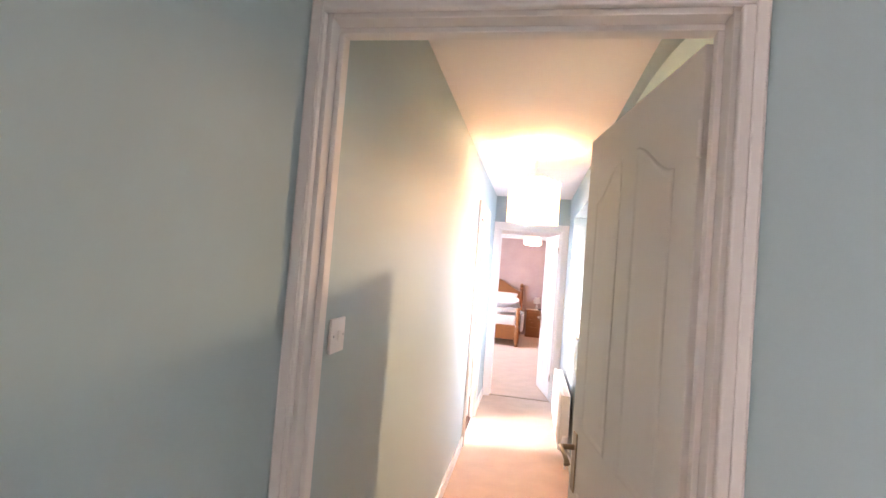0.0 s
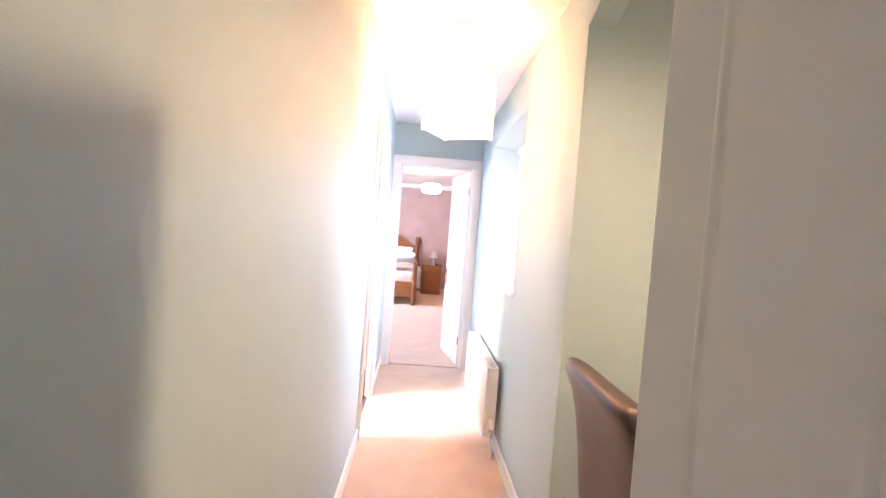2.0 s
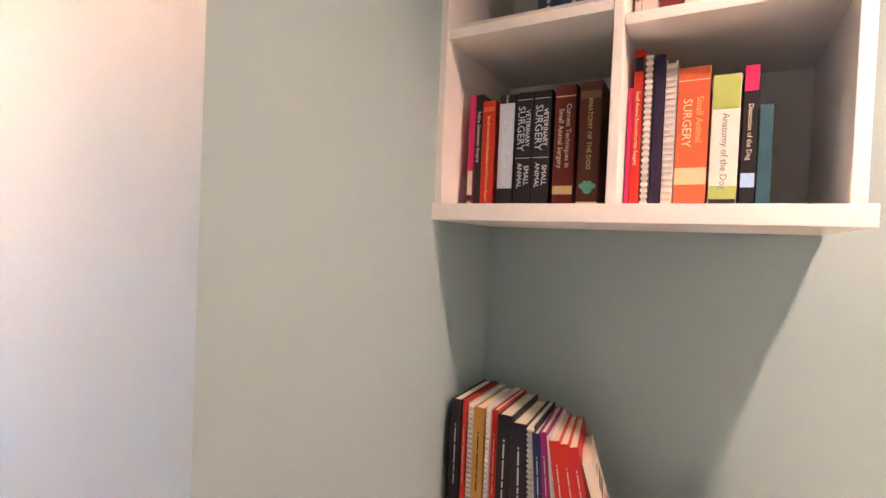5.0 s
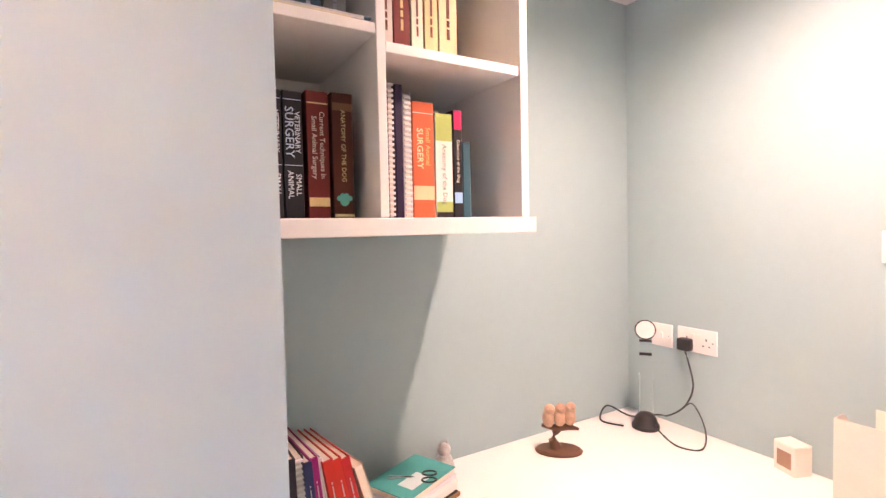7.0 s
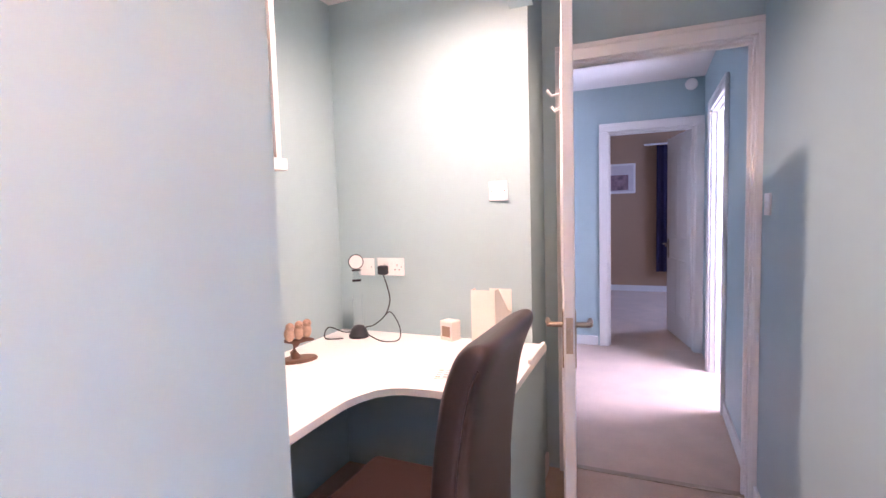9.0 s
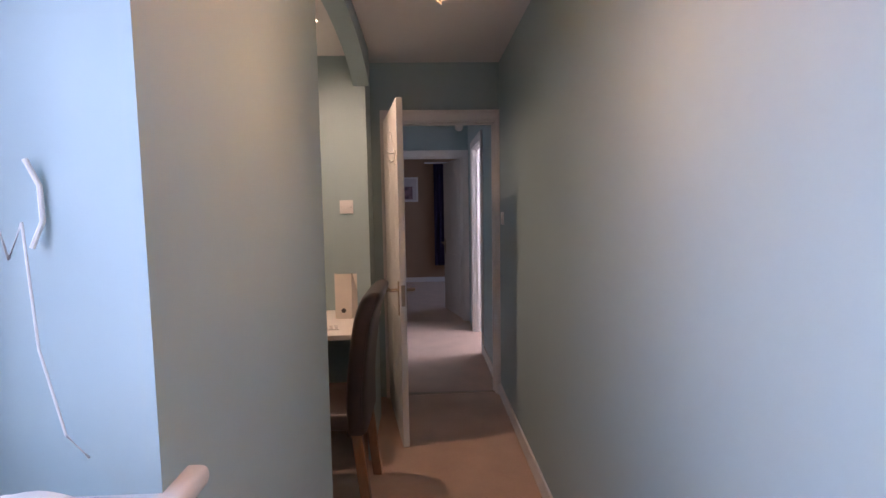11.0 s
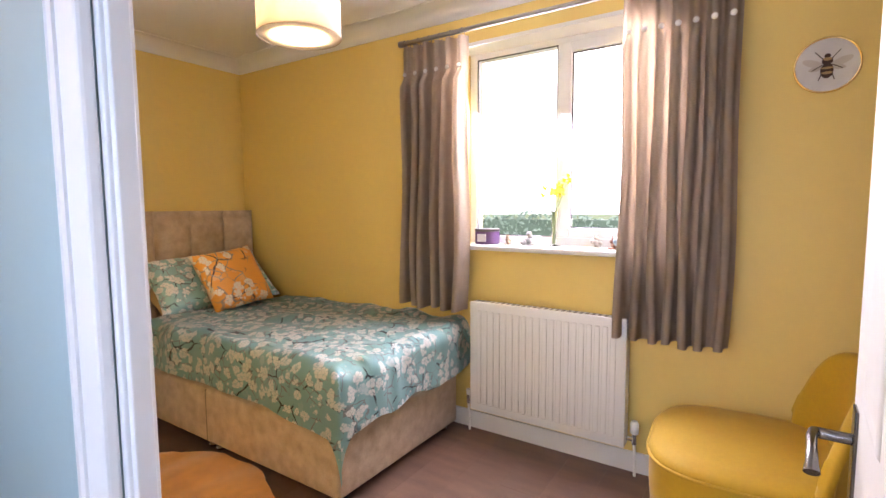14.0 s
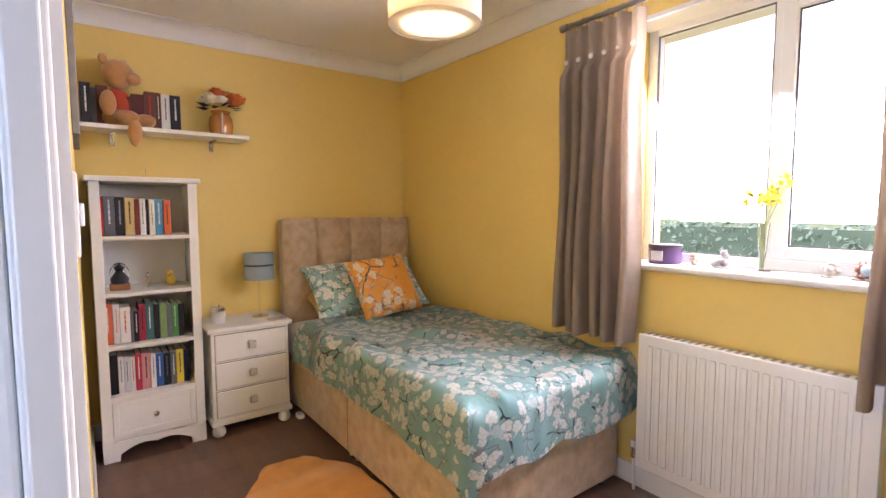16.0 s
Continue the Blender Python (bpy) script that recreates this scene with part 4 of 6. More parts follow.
part("carton", B(-0.036, 0.036, -0.03, 0.03, 0, 0.085, 0.002), CARD, gb)
part("picture_window", B(-0.024, 0.024, -0.0312, -0.030, 0.018, 0.066), ink((0.35, 0.22, 0.14)), gb)
part("top_flap", B(-0.036, 0.036, -0.03, 0.03, 0.086, 0.089, 0.001, 1), CARD, gb)
cs = thing("coaster", "white coaster with a grey and tan pattern", "coaster", at=pose(1.085, 0.50, 0.716, 0, 0, 12))
part("board", B(-0.055, 0.055, -0.05, 0.05, 0, 0.004, 0.001), PLASTIC, cs)
rnd = random.Random(5)
for i in range(16):
    x, y = -0.042 + 0.028 * (i % 4), -0.036 + 0.024 * (i // 4)
    part("motif", B(x - 0.009, x + 0.009, y - 0.005, y + 0.006, 0.004, 0.0045), ink(rnd.choice([(0.3, 0.3, 0.32), (0.5, 0.36, 0.26), (0.45, 0.45, 0.47)])), cs)

# high-backed leather chair
LEATHER = material("dark_brown_leather", (0.034, 0.018, 0.015), 0.36, vary=0.25, scale=14, bump=0.35, bump_scale=260)
CHAIRLEG = material("brown_wood", (0.20, 0.10, 0.05), 0.4, vary=0.2, scale=12, stretch=(6, 6, 1))
ch = thing("dining_chair", "high-backed dark brown leather chair pulled out from the desk", "chair", at=pose(1.045, 0.912, 0, 0, 0, -91))
# local: seat towards +y, back at -y
bm = bmesh.new()
nx = 22
def back_y(z):
    return -0.19 - 0.075 * max(0, (z - 0.55)) / 0.5 * (0.4 + 0.6 * (z - 0.55) / 0.5)
rows = []
nz = 22
for j in range(nz + 1):
    v = j / nz
    z = 0.40 + 0.575 * min(1, v / 0.78)
    up = max(0, (v - 0.78) / 0.22) * math.pi / 2          # rounded top
    half = 0.046 * max(0.02, math.cos(up) ** 0.8)
    z += 0.042 * math.sin(up)
    w = 0.230 - 0.010 * v - 0.020 * (1 - math.cos(up))
    scroll = 0.030 * max(0, (z - 0.86) / 0.16) ** 2       # the head rolls backwards
    ring = []
    for i in range(2 * nx):
        a = 2 * math.pi * (i + 0.5) / (2 * nx)
        cx = math.copysign(abs(math.cos(a)) ** 0.36, math.cos(a)) * w
        cy = math.copysign(abs(math.sin(a)) ** 0.46, math.sin(a)) * half
        groove = 0.004 * sum(math.exp(-((cx - k * 0.075) / 0.010) ** 2) for k in (-1, 1)) * math.cos(up)
        cy -= math.copysign(groove, cy) if abs(cy) > 0.01 else 0
        ring.append(bm.verts.new((cx, back_y(z) + cy - scroll, z)))
    rows.append(ring)
for r0, r1 in zip(rows, rows[1:]):
    for i in range(2 * nx):
        bm.faces.new((r0[i], r0[(i + 1) % (2 * nx)], r1[(i + 1) % (2 * nx)], r1[i]))
bm.faces.new(rows[0][::-1])
bm.faces.new(rows[-1])
part("backrest", bm, LEATHER, ch, smooth=True)
for x in (-0.222, 0.222):
    part("side_seam", tube([(x, back_y(z) - 0.030 - 0.030 * max(0, (z - 0.86) / 0.16) ** 2, z) for z in (0.44, 0.6, 0.75, 0.86, 0.92, 0.965)], 0.003, 6), LEATHER, ch, smooth=True)
bm = B(-0.215, 0.215, -0.19, 0.255, 0.41, 0.485, 0.025, 4)
part("seat", bm, LEATHER, ch, smooth=True)
for x, y0, z1 in ((-0.185, 0.225, 0.41), (0.185, 0.225, 0.41)):
    part("leg", B(x - 0.02, x + 0.02, y0 - 0.02, y0 + 0.02, 0, z1, 0.004), CHAIRLEG, ch)
for x in (-0.185, 0.185):
    bm = B(x - 0.02, x + 0.02, -0.21, -0.165, 0, 0.41, 0.004)
    for v in bm.verts:
        if v.co.z < 0.1:
            v.co.y -= 0.045
    part("leg", bm, CHAIRLEG, ch)

# recessed downlight in the nook ceiling
dl = thing("downlight", "small recessed ceiling downlight, lit", "lamp", at=pose(1.10, 0.58, 2.335))
part("bezel", lathe([(0.030, 0), (0.042, -0.003), (0.045, 0.0)], 24), PLASTIC, dl, smooth=True)
part("lens", lathe([(0.0, -0.001), (0.030, -0.001)], 24), glow("lit_lens", (1.0, 0.85, 0.66), 6), dl)

# ---- yellow bedroom ----
solid("floor_underlay_yellow", B(-2.1, -0.022, 0.05, 4.62, -0.02, -0.006), BLACK, "underlay below the laminate planks", "floor", kind="structure")
laminate = thing("floor_yellow_room", "dark grey-brown laminate plank floor", "floor", kind="structure")
plank_meshes = {}
py, row = 0.05, 0
while py < 4.60:
    y1 = min(py + 0.19, 4.618)
    cuts = [-2.098, *[(-2.098 + 0.45 * (row % 3) + 1.2 * k) for k in range(3) if -2.0 < -2.098 + 0.45 * (row % 3) + 1.2 * k < -0.1], -0.024]
    for xa, xb in zip(cuts, cuts[1:]):
        part("plank", B(xa + 0.0002, xb - 0.0002, py + 0.0002, y1 - 0.0002, -0.006, 0.0, 0.0005, 1), WOODFLOOR, laminate)
    py, row = y1, row + 1
skirting("skirting_yellow_west", -2.1, -2.086, 0.064, 4.60, h=0.10)
skirting("skirting_yellow_south", -2.085, -0.06, 0.05, 0.064, h=0.10)
skirting("skirting_yellow_east", -0.052, -0.038, 0.064, 2.82, h=0.10)


def coving(name, axis, lo, hi, at, sign):
    """A plain curved plaster coving under the ceiling."""
    n, r = 7, 0.095
    pts = [(0, 0), (0, -r)]
    for i in range(n + 1):
        a = math.pi / 2 * i / n
        pts.append((r - r * math.cos(a) * 0.92 - 0.004, -r + r * math.sin(a) * 0.92 + 0.004) if 0 < i < n else ((0.006, -r) if i == 0 else (r, -0.006)))
    pts.append((r, 0))
    bm = extrude_profile([(x * sign, z) for x, z in pts], hi - lo)
    m = Matrix.Translation((at, lo, H)) if axis == "y" else Matrix.Translation((lo, at, H)) @ pose(0, 0, 0, 0, 0, -90) @ Matrix.Diagonal((-1, 1, 1, 1))
    turned(bm, m)
    solid(name, bm, CEILING, "white curved plaster coving", "coving", kind="structure", smooth=True)


coving("coving_west", "y", 0.05, 4.62, -2.10, 1)
coving("coving_south", "x", -2.10, -0.038, 0.05, 1)
coving("coving_east", "y", 0.05, 4.62, -0.038, -1)

upvc_window("window_2", pose(-2.25, 2.02, 1.055, 0, 0, 90), 1.08, 1.09, [(0, 0.555, False), (0.555, 1.08, True)], "white plastic bedroom window with one opening light")
solid("window_sill_yellow", B(-2.25, -2.052, 1.995, 3.125, 1.027, 1.056, 0.010, 3), GLOSS, "white gloss window sill board", "window sill", kind="structure", smooth=True)
solid("window_reveal_lining", B(-2.25, -2.10, 2.02, 3.10, 2.13, 2.15), CEILING, "white plaster window head", "trim", kind="structure")
radiator("radiator", pose(-2.10, 2.165, 0.150, 0, 0, 90), 0.82, 0.605, "white panel radiator under the bedroom window", 20)

# curtain pole and curtains
pole = thing("curtain_pole", "brushed steel curtain pole with rings above the window", "curtain pole")
STEEL = material("dark_steel", (0.30, 0.28, 0.27), 0.3, 1.0, vary=0.05)
part("rod", tube([(-2.025, 1.70, 2.195), (-2.025, 3.43, 2.195)], 0.0125, 14), STEEL, pole, smooth=True)
for y in (1.70, 3.43):
    part("finial", tube([(-2.025, y - 0.02, 2.195), (-2.025, y + 0.02, 2.195)], 0.018, 14), STEEL, pole, smooth=True)
for y in (1.76, 3.37):
    part("bracket", tube([(-2.099, y, 2.195), (-2.025, y, 2.195)], 0.008, 10), STEEL, pole, smooth=True)
CURTAIN = material("taupe_linen", (0.48, 0.38, 0.295), 0.85, scale=4, second=(0.39, 0.305, 0.235), bump=0.9, bump_scale=700, sheen=0.04, stretch=(1, 1, 0.4))


def let_light_through(m, share):
    """Adds thin-cloth translucency to a material."""
    n, l = m.node_tree.nodes, m.node_tree.links
    tr, mx = n.new("ShaderNodeBsdfTranslucent"), n.new("ShaderNodeMixShader")
    tr.inputs[0].default_value = (0.6, 0.5, 0.44, 1)
    mx.inputs[0].default_value = share
    l.new(n["Principled BSDF"].outputs[0], mx.inputs[1])
    l.new(tr.outputs[0], mx.inputs[2])
    l.new(mx.outputs[0], n["Material Output"].inputs[0])


let_light_through(CURTAIN, 0.012)


def curtain(label, y0, y1, z0, z1, folds, seed):
    ob = thing("curtain", label, "curtain", "curtains at the window")
    bm = bmesh.new()
    rnd = random.Random(seed)
    ph = [rnd.uniform(-0.5, 0.5) for _ in range(folds + 2)]
    amp = [rnd.uniform(0.75, 1.2) for _ in range(folds + 2)]
    nu, nv = folds * 22, 26
    grid = []
    for j in range(nv + 1):
        v = j / nv
        z = z1 + (z0 - z1) * v
        line = []
        for i in range(nu + 1):
            u = i / nu
            f = u * folds
            k = min(int(f), folds - 1)
            w = f - k
            gather = 1 - 0.62 * math.exp(-((v - 0.105) / 0.03) ** 2)      # pinched at the pleat buttons
            open_top = 1.0 if v > 0.1 else 0.55
            d = (0.5 - 0.5 * math.cos(2 * math.pi * w)) ** 0.75 * amp[k]
            depth = 0.096 * d * gather * open_top * (0.8 + 0.3 * v) + 0.006 * math.sin(9 * v + 5 * u)
            y = y0 + (y1 - y0) * u + 0.012 * math.sin(6 * v + ph[k] * 6) * v + 0.007 * math.sin(4 * math.pi * w) * (1 if v > 0.14 else 0.3)
            line.append(bm.verts.new((-2.032 + depth, y, z + (0.006 * math.sin(f * 2.1) if j == nv else 0))))
        grid.append(line)
    for a, b in zip(grid, grid[1:]):
        for i in range(nu):
            bm.faces.new((a[i], a[i + 1], b[i + 1], b[i]))
    bmesh.ops.solidify(bm, geom=bm.faces[:], thickness=0.003)
    part("fabric", bm, CURTAIN, ob, smooth=True)
    for k in range(folds):
        y = y0 + (y1 - y0) * (k + 0.5) / folds
        z = z1 - 0.105 * (z1 - z0)
        c = part("pleat_button", lathe([(0.0, 0), (0.011, 0.001), (0.013, 0.006), (0.009, 0.011), (0.0, 0.012)], 12), BTN, ob, "clear round pleat button", smooth=True)
        c.matrix_basis = pose(-1.995, y, z, 0, 90, 0)
        part("curtain_ring", tube([(-2.025 + 0.021 * math.cos(a * math.pi / 8), y + 0.004, 2.187 + 0.021 * math.sin(a * math.pi / 8)) for a in range(17)], 0.0022, 6), STEEL, ob, smooth=True)
    return ob


BTN = material("glass_button", (0.82, 0.8, 0.78), 0.12, vary=0.05, coat=0.5)
curtain("taupe linen pinch-pleat curtain, drawn back over the bed end", 1.705, 2.135, 0.70, 2.165, 6, 3)
curtain("taupe linen pinch-pleat curtain, drawn back beside the radiator", 2.925, 3.38, 0.672, 2.165, 7, 7)

# drum pendant
pl = thing("pendant_lamp", "cream two-tier drum pendant shade, lit", "lamp", at=pose(-0.985, 2.04, 0))
S2 = cloth_shade("cream_drum_fabric", (0.60, 0.54, 0.40), 0.9, 0.32)
R = 0.148
bm = lathe([(R, 1.885), (R, 2.01)], 48)
part("shade", bm, S2, pl, "cream fabric lower drum", smooth=True)
part("shade_upper", lathe([(R, 2.035), (R, 2.115)], 48), S2, pl, "cream fabric upper drum", smooth=True)
part("gap_band", lathe([(R - 0.006, 2.008), (R - 0.006, 2.037)], 48), cloth_shade("inner_liner", (0.86, 0.80, 0.66), 0.9, 0.75), pl, smooth=True)
for z in (1.885, 2.01, 2.035, 2.115):
    part("rim", tube([(R * math.cos(a * math.pi / 24), R * math.sin(a * math.pi / 24), z) for a in range(49)], 0.0022, 6), ink((0.45, 0.36, 0.24)), pl, smooth=True)
part("diffuser", lathe([(0.0, 1.892), (0.105, 1.892)], 40), glow("frosted_disc", (1.0, 0.80, 0.50), 20.0), pl, "frosted round diffuser")
part("inner_ring", lathe([(0.105, 1.893), (R - 0.002, 1.895)], 40), S2, pl)
part("flex", tube([(0, 0, 2.37), (0, 0, 2.10)], 0.004, 8), PLASTIC, pl)
part("ceiling_rose", lathe([(0.048, 2.38), (0.048, 2.366), (0.03, 2.352), (0.006, 2.348), (0, 2.348)], 24), PLASTIC, pl, smooth=True)


# ---- bed ----
def floral(name, ground, petal, stem, scale=1.0, cover=0.415):
    """Printed cotton: clusters of white blossom on dark stems over a plain ground."""
    m = bpy.data.materials.new(name)
    m.use_nodes = True
    t = m.node_tree
    n, l = t.nodes, t.links
    b = n["Principled BSDF"]
    co, mp = n.new("ShaderNodeTexCoord"), n.new("ShaderNodeMapping")
    mp.inputs["Scale"].default_value = (scale,) * 3
    l.new(co.outputs["Object"], mp.inputs[0])
    wob = n.new("ShaderNodeTexNoise")
    wob.inputs["Scale"].default_value = 9
    l.new(mp.outputs[0], wob.inputs[0])
    vm = n.new("ShaderNodeVectorMath")
    vm.operation = "MULTIPLY_ADD"
    l.new(wob.outputs["Color"], vm.inputs[0])
    vm.inputs[1].default_value = (0.05, 0.05, 0.05)
    l.new(mp.outputs[0], vm.inputs[2])

    def vor(sc, feature="F1", rnd=1.0, src=None):
        v = n.new("ShaderNodeTexVoronoi")
        v.feature = feature
        v.inputs["Scale"].default_value, v.inputs["Randomness"].default_value = sc, rnd
        l.new(src or vm.outputs[0], v.inputs["Vector"])
        return v

    def step(sock, edge, soft, up=True):
        r = n.new("ShaderNodeMapRange")
        r.interpolation_type = "SMOOTHSTEP"
        r.inputs["From Min"].default_value, r.inputs["From Max"].default_value = edge - soft, edge + soft
        r.inputs["To Min"].default_value, r.inputs["To Max"].default_value = (0, 1) if up else (1, 0)
        l.new(sock, r.inputs[0])
        return r.outputs[0]

    def mul(a, c):
        q = n.new("ShaderNodeMath")
        q.operation = "MULTIPLY"
        l.new(a, q.inputs[0])
        l.new(c, q.inputs[1])
        return q.outputs[0]

    def mix(f, a, c):
        q = n.new("ShaderNodeMix")
        q.data_type = "RGBA"
        l.new(f, q.inputs[0])
        for s, k in ((a, 6), (c, 7)):
            if isinstance(s, tuple):
                q.inputs[k].default_value = (*s, 1)
            else:
                l.new(s, q.inputs[k])
        return q.outputs[2]
    flowers = vor(17, rnd=0.9)
    spread_ = n.new("ShaderNodeTexNoise")
    spread_.inputs["Scale"].default_value, spread_.inputs["Detail"].default_value = 6.5, 1
    l.new(flowers.outputs["Position"], spread_.inputs[0])
    chosen = step(spread_.outputs[0], cover, 0.02)
    petals = vor(44, rnd=0.85)
    ragged = n.new("ShaderNodeMath")
    ragged.operation = "MULTIPLY_ADD"
    l.new(petals.outputs["Distance"], ragged.inputs[0])
    ragged.inputs[1].default_value = 0.35
    l.new(flowers.outputs["Distance"], ragged.inputs[2])
    disc = step(ragged.outputs[0], 0.66, 0.05, False)
    gaps = step(vor(44, "DISTANCE_TO_EDGE", 0.85).outputs["Distance"], 0.02, 0.03)
    flower = mul(mul(chosen, disc), gaps)
    eye = mul(flower, step(flowers.outputs["Distance"], 0.12, 0.05, False))
    branch = mul(step(vor(4.2, "DISTANCE_TO_EDGE", 0.9).outputs["Distance"], 0.018, 0.006, False), step(wob.outputs[0], 0.5, 0.06))
    sprig = mul(step(vor(14, "DISTANCE_TO_EDGE", 1.0).outputs["Distance"], 0.035, 0.012, False), step(spread_.outputs[0], 0.46, 0.05))
    cloud = n.new("ShaderNodeTexNoise")
    cloud.inputs["Scale"].default_value = 5
    l.new(mp.outputs[0], cloud.inputs[0])
    g = mix(cloud.outputs[0], tuple(c * 0.85 for c in ground), tuple(min(1, c * 1.12) for c in ground))
    c1 = mix(branch, g, stem)
    c2 = mix(sprig, c1, tuple(s * 0.7 + p * 0.3 for s, p in zip(stem, petal)))
    c3 = mix(flower, c2, petal)
    c4 = mix(eye, c3, tuple(0.5 * (p + q) for p, q in zip(ground, petal)))
    l.new(c4, b.inputs["Base Color"])
    b.inputs["Roughness"].default_value = 0.38
    b.inputs["Sheen Weight"].default_value = 0.15
    bt, bn = n.new("ShaderNodeTexNoise"), n.new("ShaderNodeBump")
    bt.inputs["Scale"].default_value = 900
    l.new(mp.outputs[0], bt.inputs[0])
    l.new(bt.outputs[0], bn.inputs["Height"])
    bn.inputs["Strength"].default_value, bn.inputs["Distance"].default_value = 0.2, 0.001
    l.new(bn.outputs[0], b.inputs["Normal"])
    return m


VELVET = material("champagne_crushed_velvet", (0.58, 0.43, 0.285), 0.55, scale=17, second=(0.34, 0.235, 0.14), bump=0.4, bump_scale=60, sheen=0.2)
FLORAL = floral("teal_floral_cotton", (0.28, 0.50, 0.48), (0.82, 0.80, 0.73), (0.03, 0.035, 0.04), 1.2, 0.405)
ORANGE_FLORAL = floral("orange_floral_cotton", (0.80, 0.34, 0.05), (0.72, 0.64, 0.50), (0.10, 0.05, 0.03), 0.9, 0.51)

BX0, BX1, BY0, BY1 = -2.03, -1.10, 0.15, 2.06
bed = thing("divan_bed", "single divan bed in champagne velvet", "bed")
part("divan_base", B(BX0, BX1, BY0, BY1, 0.045, 0.335, 0.018, 3), VELVET, bed, smooth=True)
part("base_seam", B(BX0 - 0.001, BX1 + 0.0015, 1.10, 1.106, 0.05, 0.33), ink((0.2, 0.15, 0.11)), bed)
part("mattress", B(BX0 + 0.005, BX1 - 0.005, BY0, BY1 - 0.01, 0.336, 0.555, 0.05, 4), material("white_mattress_ticking", (0.7, 0.68, 0.64), 0.8, vary=0.04), bed, smooth=True)
for x in (BX0 + 0.06, BX1 - 0.05):
    for y in (BY0 + 0.1, 1.07, 1.14, BY1 - 0.06):
        part("glide_foot", lathe([(0.018, 0), (0.024, 0.012), (0.015, 0.02), (0.012, 0.046)], 14, centre=(x, y, 0)), CHROME, bed, "chrome glide foot", smooth=True)
hb = part("headboard", B(-2.075, -1.105, 0.066, 0.155, 0.06, 1.235, 0.012, 3), VELVET, bed, "padded headboard with vertical channels")
for k in range(4):
    x0 = -2.093 + k * 0.248 + (0 if k else 0.012)
    x1 = -2.093 + (k + 1) * 0.248 - (0 if k < 3 else 0.012)
    bm = bmesh.new()
    nu, nv = 10, 10
    grid = []
    for j in range(nv + 1):
        line = []
        for i in range(nu + 1):
            u, v = i / nu, j / nv
            d = 0.045 * (max(0, 1 - abs(2 * u - 1) ** 3.0)) ** 0.6 * (max(0, 1 - max(0, (v - 0.85) / 0.15) ** 2)) ** 0.5
            line.append(bm.verts.new((x0 + (x1 - x0) * u, 0.153 + d, 0.30 + 0.945 * v)))
        grid.append(line)
    for a, b in zip(grid, grid[1:]):
        for i in range(nu):
            bm.faces.new((a[i], a[i + 1], b[i + 1], b[i]))
    part("channel", bm, VELVET, hb, smooth=True)
    if k:
        part("channel_seam", tube([(x0, 0.156, 0.32), (x0, 0.157, 0.8), (x0, 0.157, 1.18), (x0, 0.150, 1.238)], 0.0035, 6), VELVET, hb, "stitched seam between the channels", smooth=True)

# duvet: a cloth laid over the mattress, hanging at the side and the foot
dv = bmesh.new()
W, L = BX1 - BX0 + 0.055, 1.67
nu, nv = 86, 110
ZT = 0.622
grid = []
for j in range(nv + 1):
    line = []
    for i in range(nu + 1):
        u, v = i / nu, j / nv
        side = 0.20 + 0.12 * v ** 2.2 + 0.015 * math.sin(7 * v)       # hang at the side
        foot = 0.23 + 0.06 * u ** 4 + 0.012 * math.sin(9 * u)         # hang at the foot
        s, t = -0.06 + u * (W + 0.06 + side), v * (L + foot)
        r = 0.075
        es, et = max(0, s - (W - r)), max(0, t - (L - r))
        e = math.hypot(es, et)
        x, y, z = BX0 - 0.02 + min(s, W - r), 0.45 + min(t, L - r), ZT
        if e > 0:
            q = r * math.pi / 2
            if e < q:
                o, dz = r * math.sin(e / r), r * (1 - math.cos(e / r))
            else:
                o, dz = r + 0.07 * (e - q) * (0.6 + 0.4 * math.sin(11 * v + 6 * u)), r + (e - q) * 0.97
            x += o * es / e
            y += o * et / e
            z -= dz
        p = Vector((x * 3.1, y * 2.4, 0.3))
        wr = 0.5 + 0.5 * noise.noise(p * 1.1)
        soft = noise.noise(Vector((x * 7, y * 5, 1.7))) * 0.022 + noise.noise(Vector((x * 16 + 2 * y, y * 9, 4.2))) * 0.012
        z += soft + 0.028 * wr * math.exp(-(max(0, 0.25 - t)) * 4) - 0.010
        crease = math.sin((x * 0.9 + y * 0.55) * 26 + 3 * wr) * 0.006 * (0.3 + v)
        if e > 0:
            x += soft * 1.1 + (0.012 * math.sin(14 * y + 2) if es > et else 0)
            y += soft * 0.8 + (0.012 * math.sin(13 * x) if et > es else 0)
        z += crease
        if t < 0.06:
            z -= 0.03 * (1 - t / 0.06)
        z = max(z, 0.10)
        x = max(x, -2.094)
        line.append(dv.verts.new((x, y, z)))
    grid.append(line)
for a, b in zip(grid, grid[1:]):
    for i in range(nu):
        dv.faces.new((a[i], a[i + 1], b[i + 1], b[i]))
bmesh.ops.solidify(dv, geom=dv.faces[:], thickness=0.012)
solid("duvet", dv, FLORAL, "teal duvet with white blossom print, spread over the bed", "duvet", smooth=True)


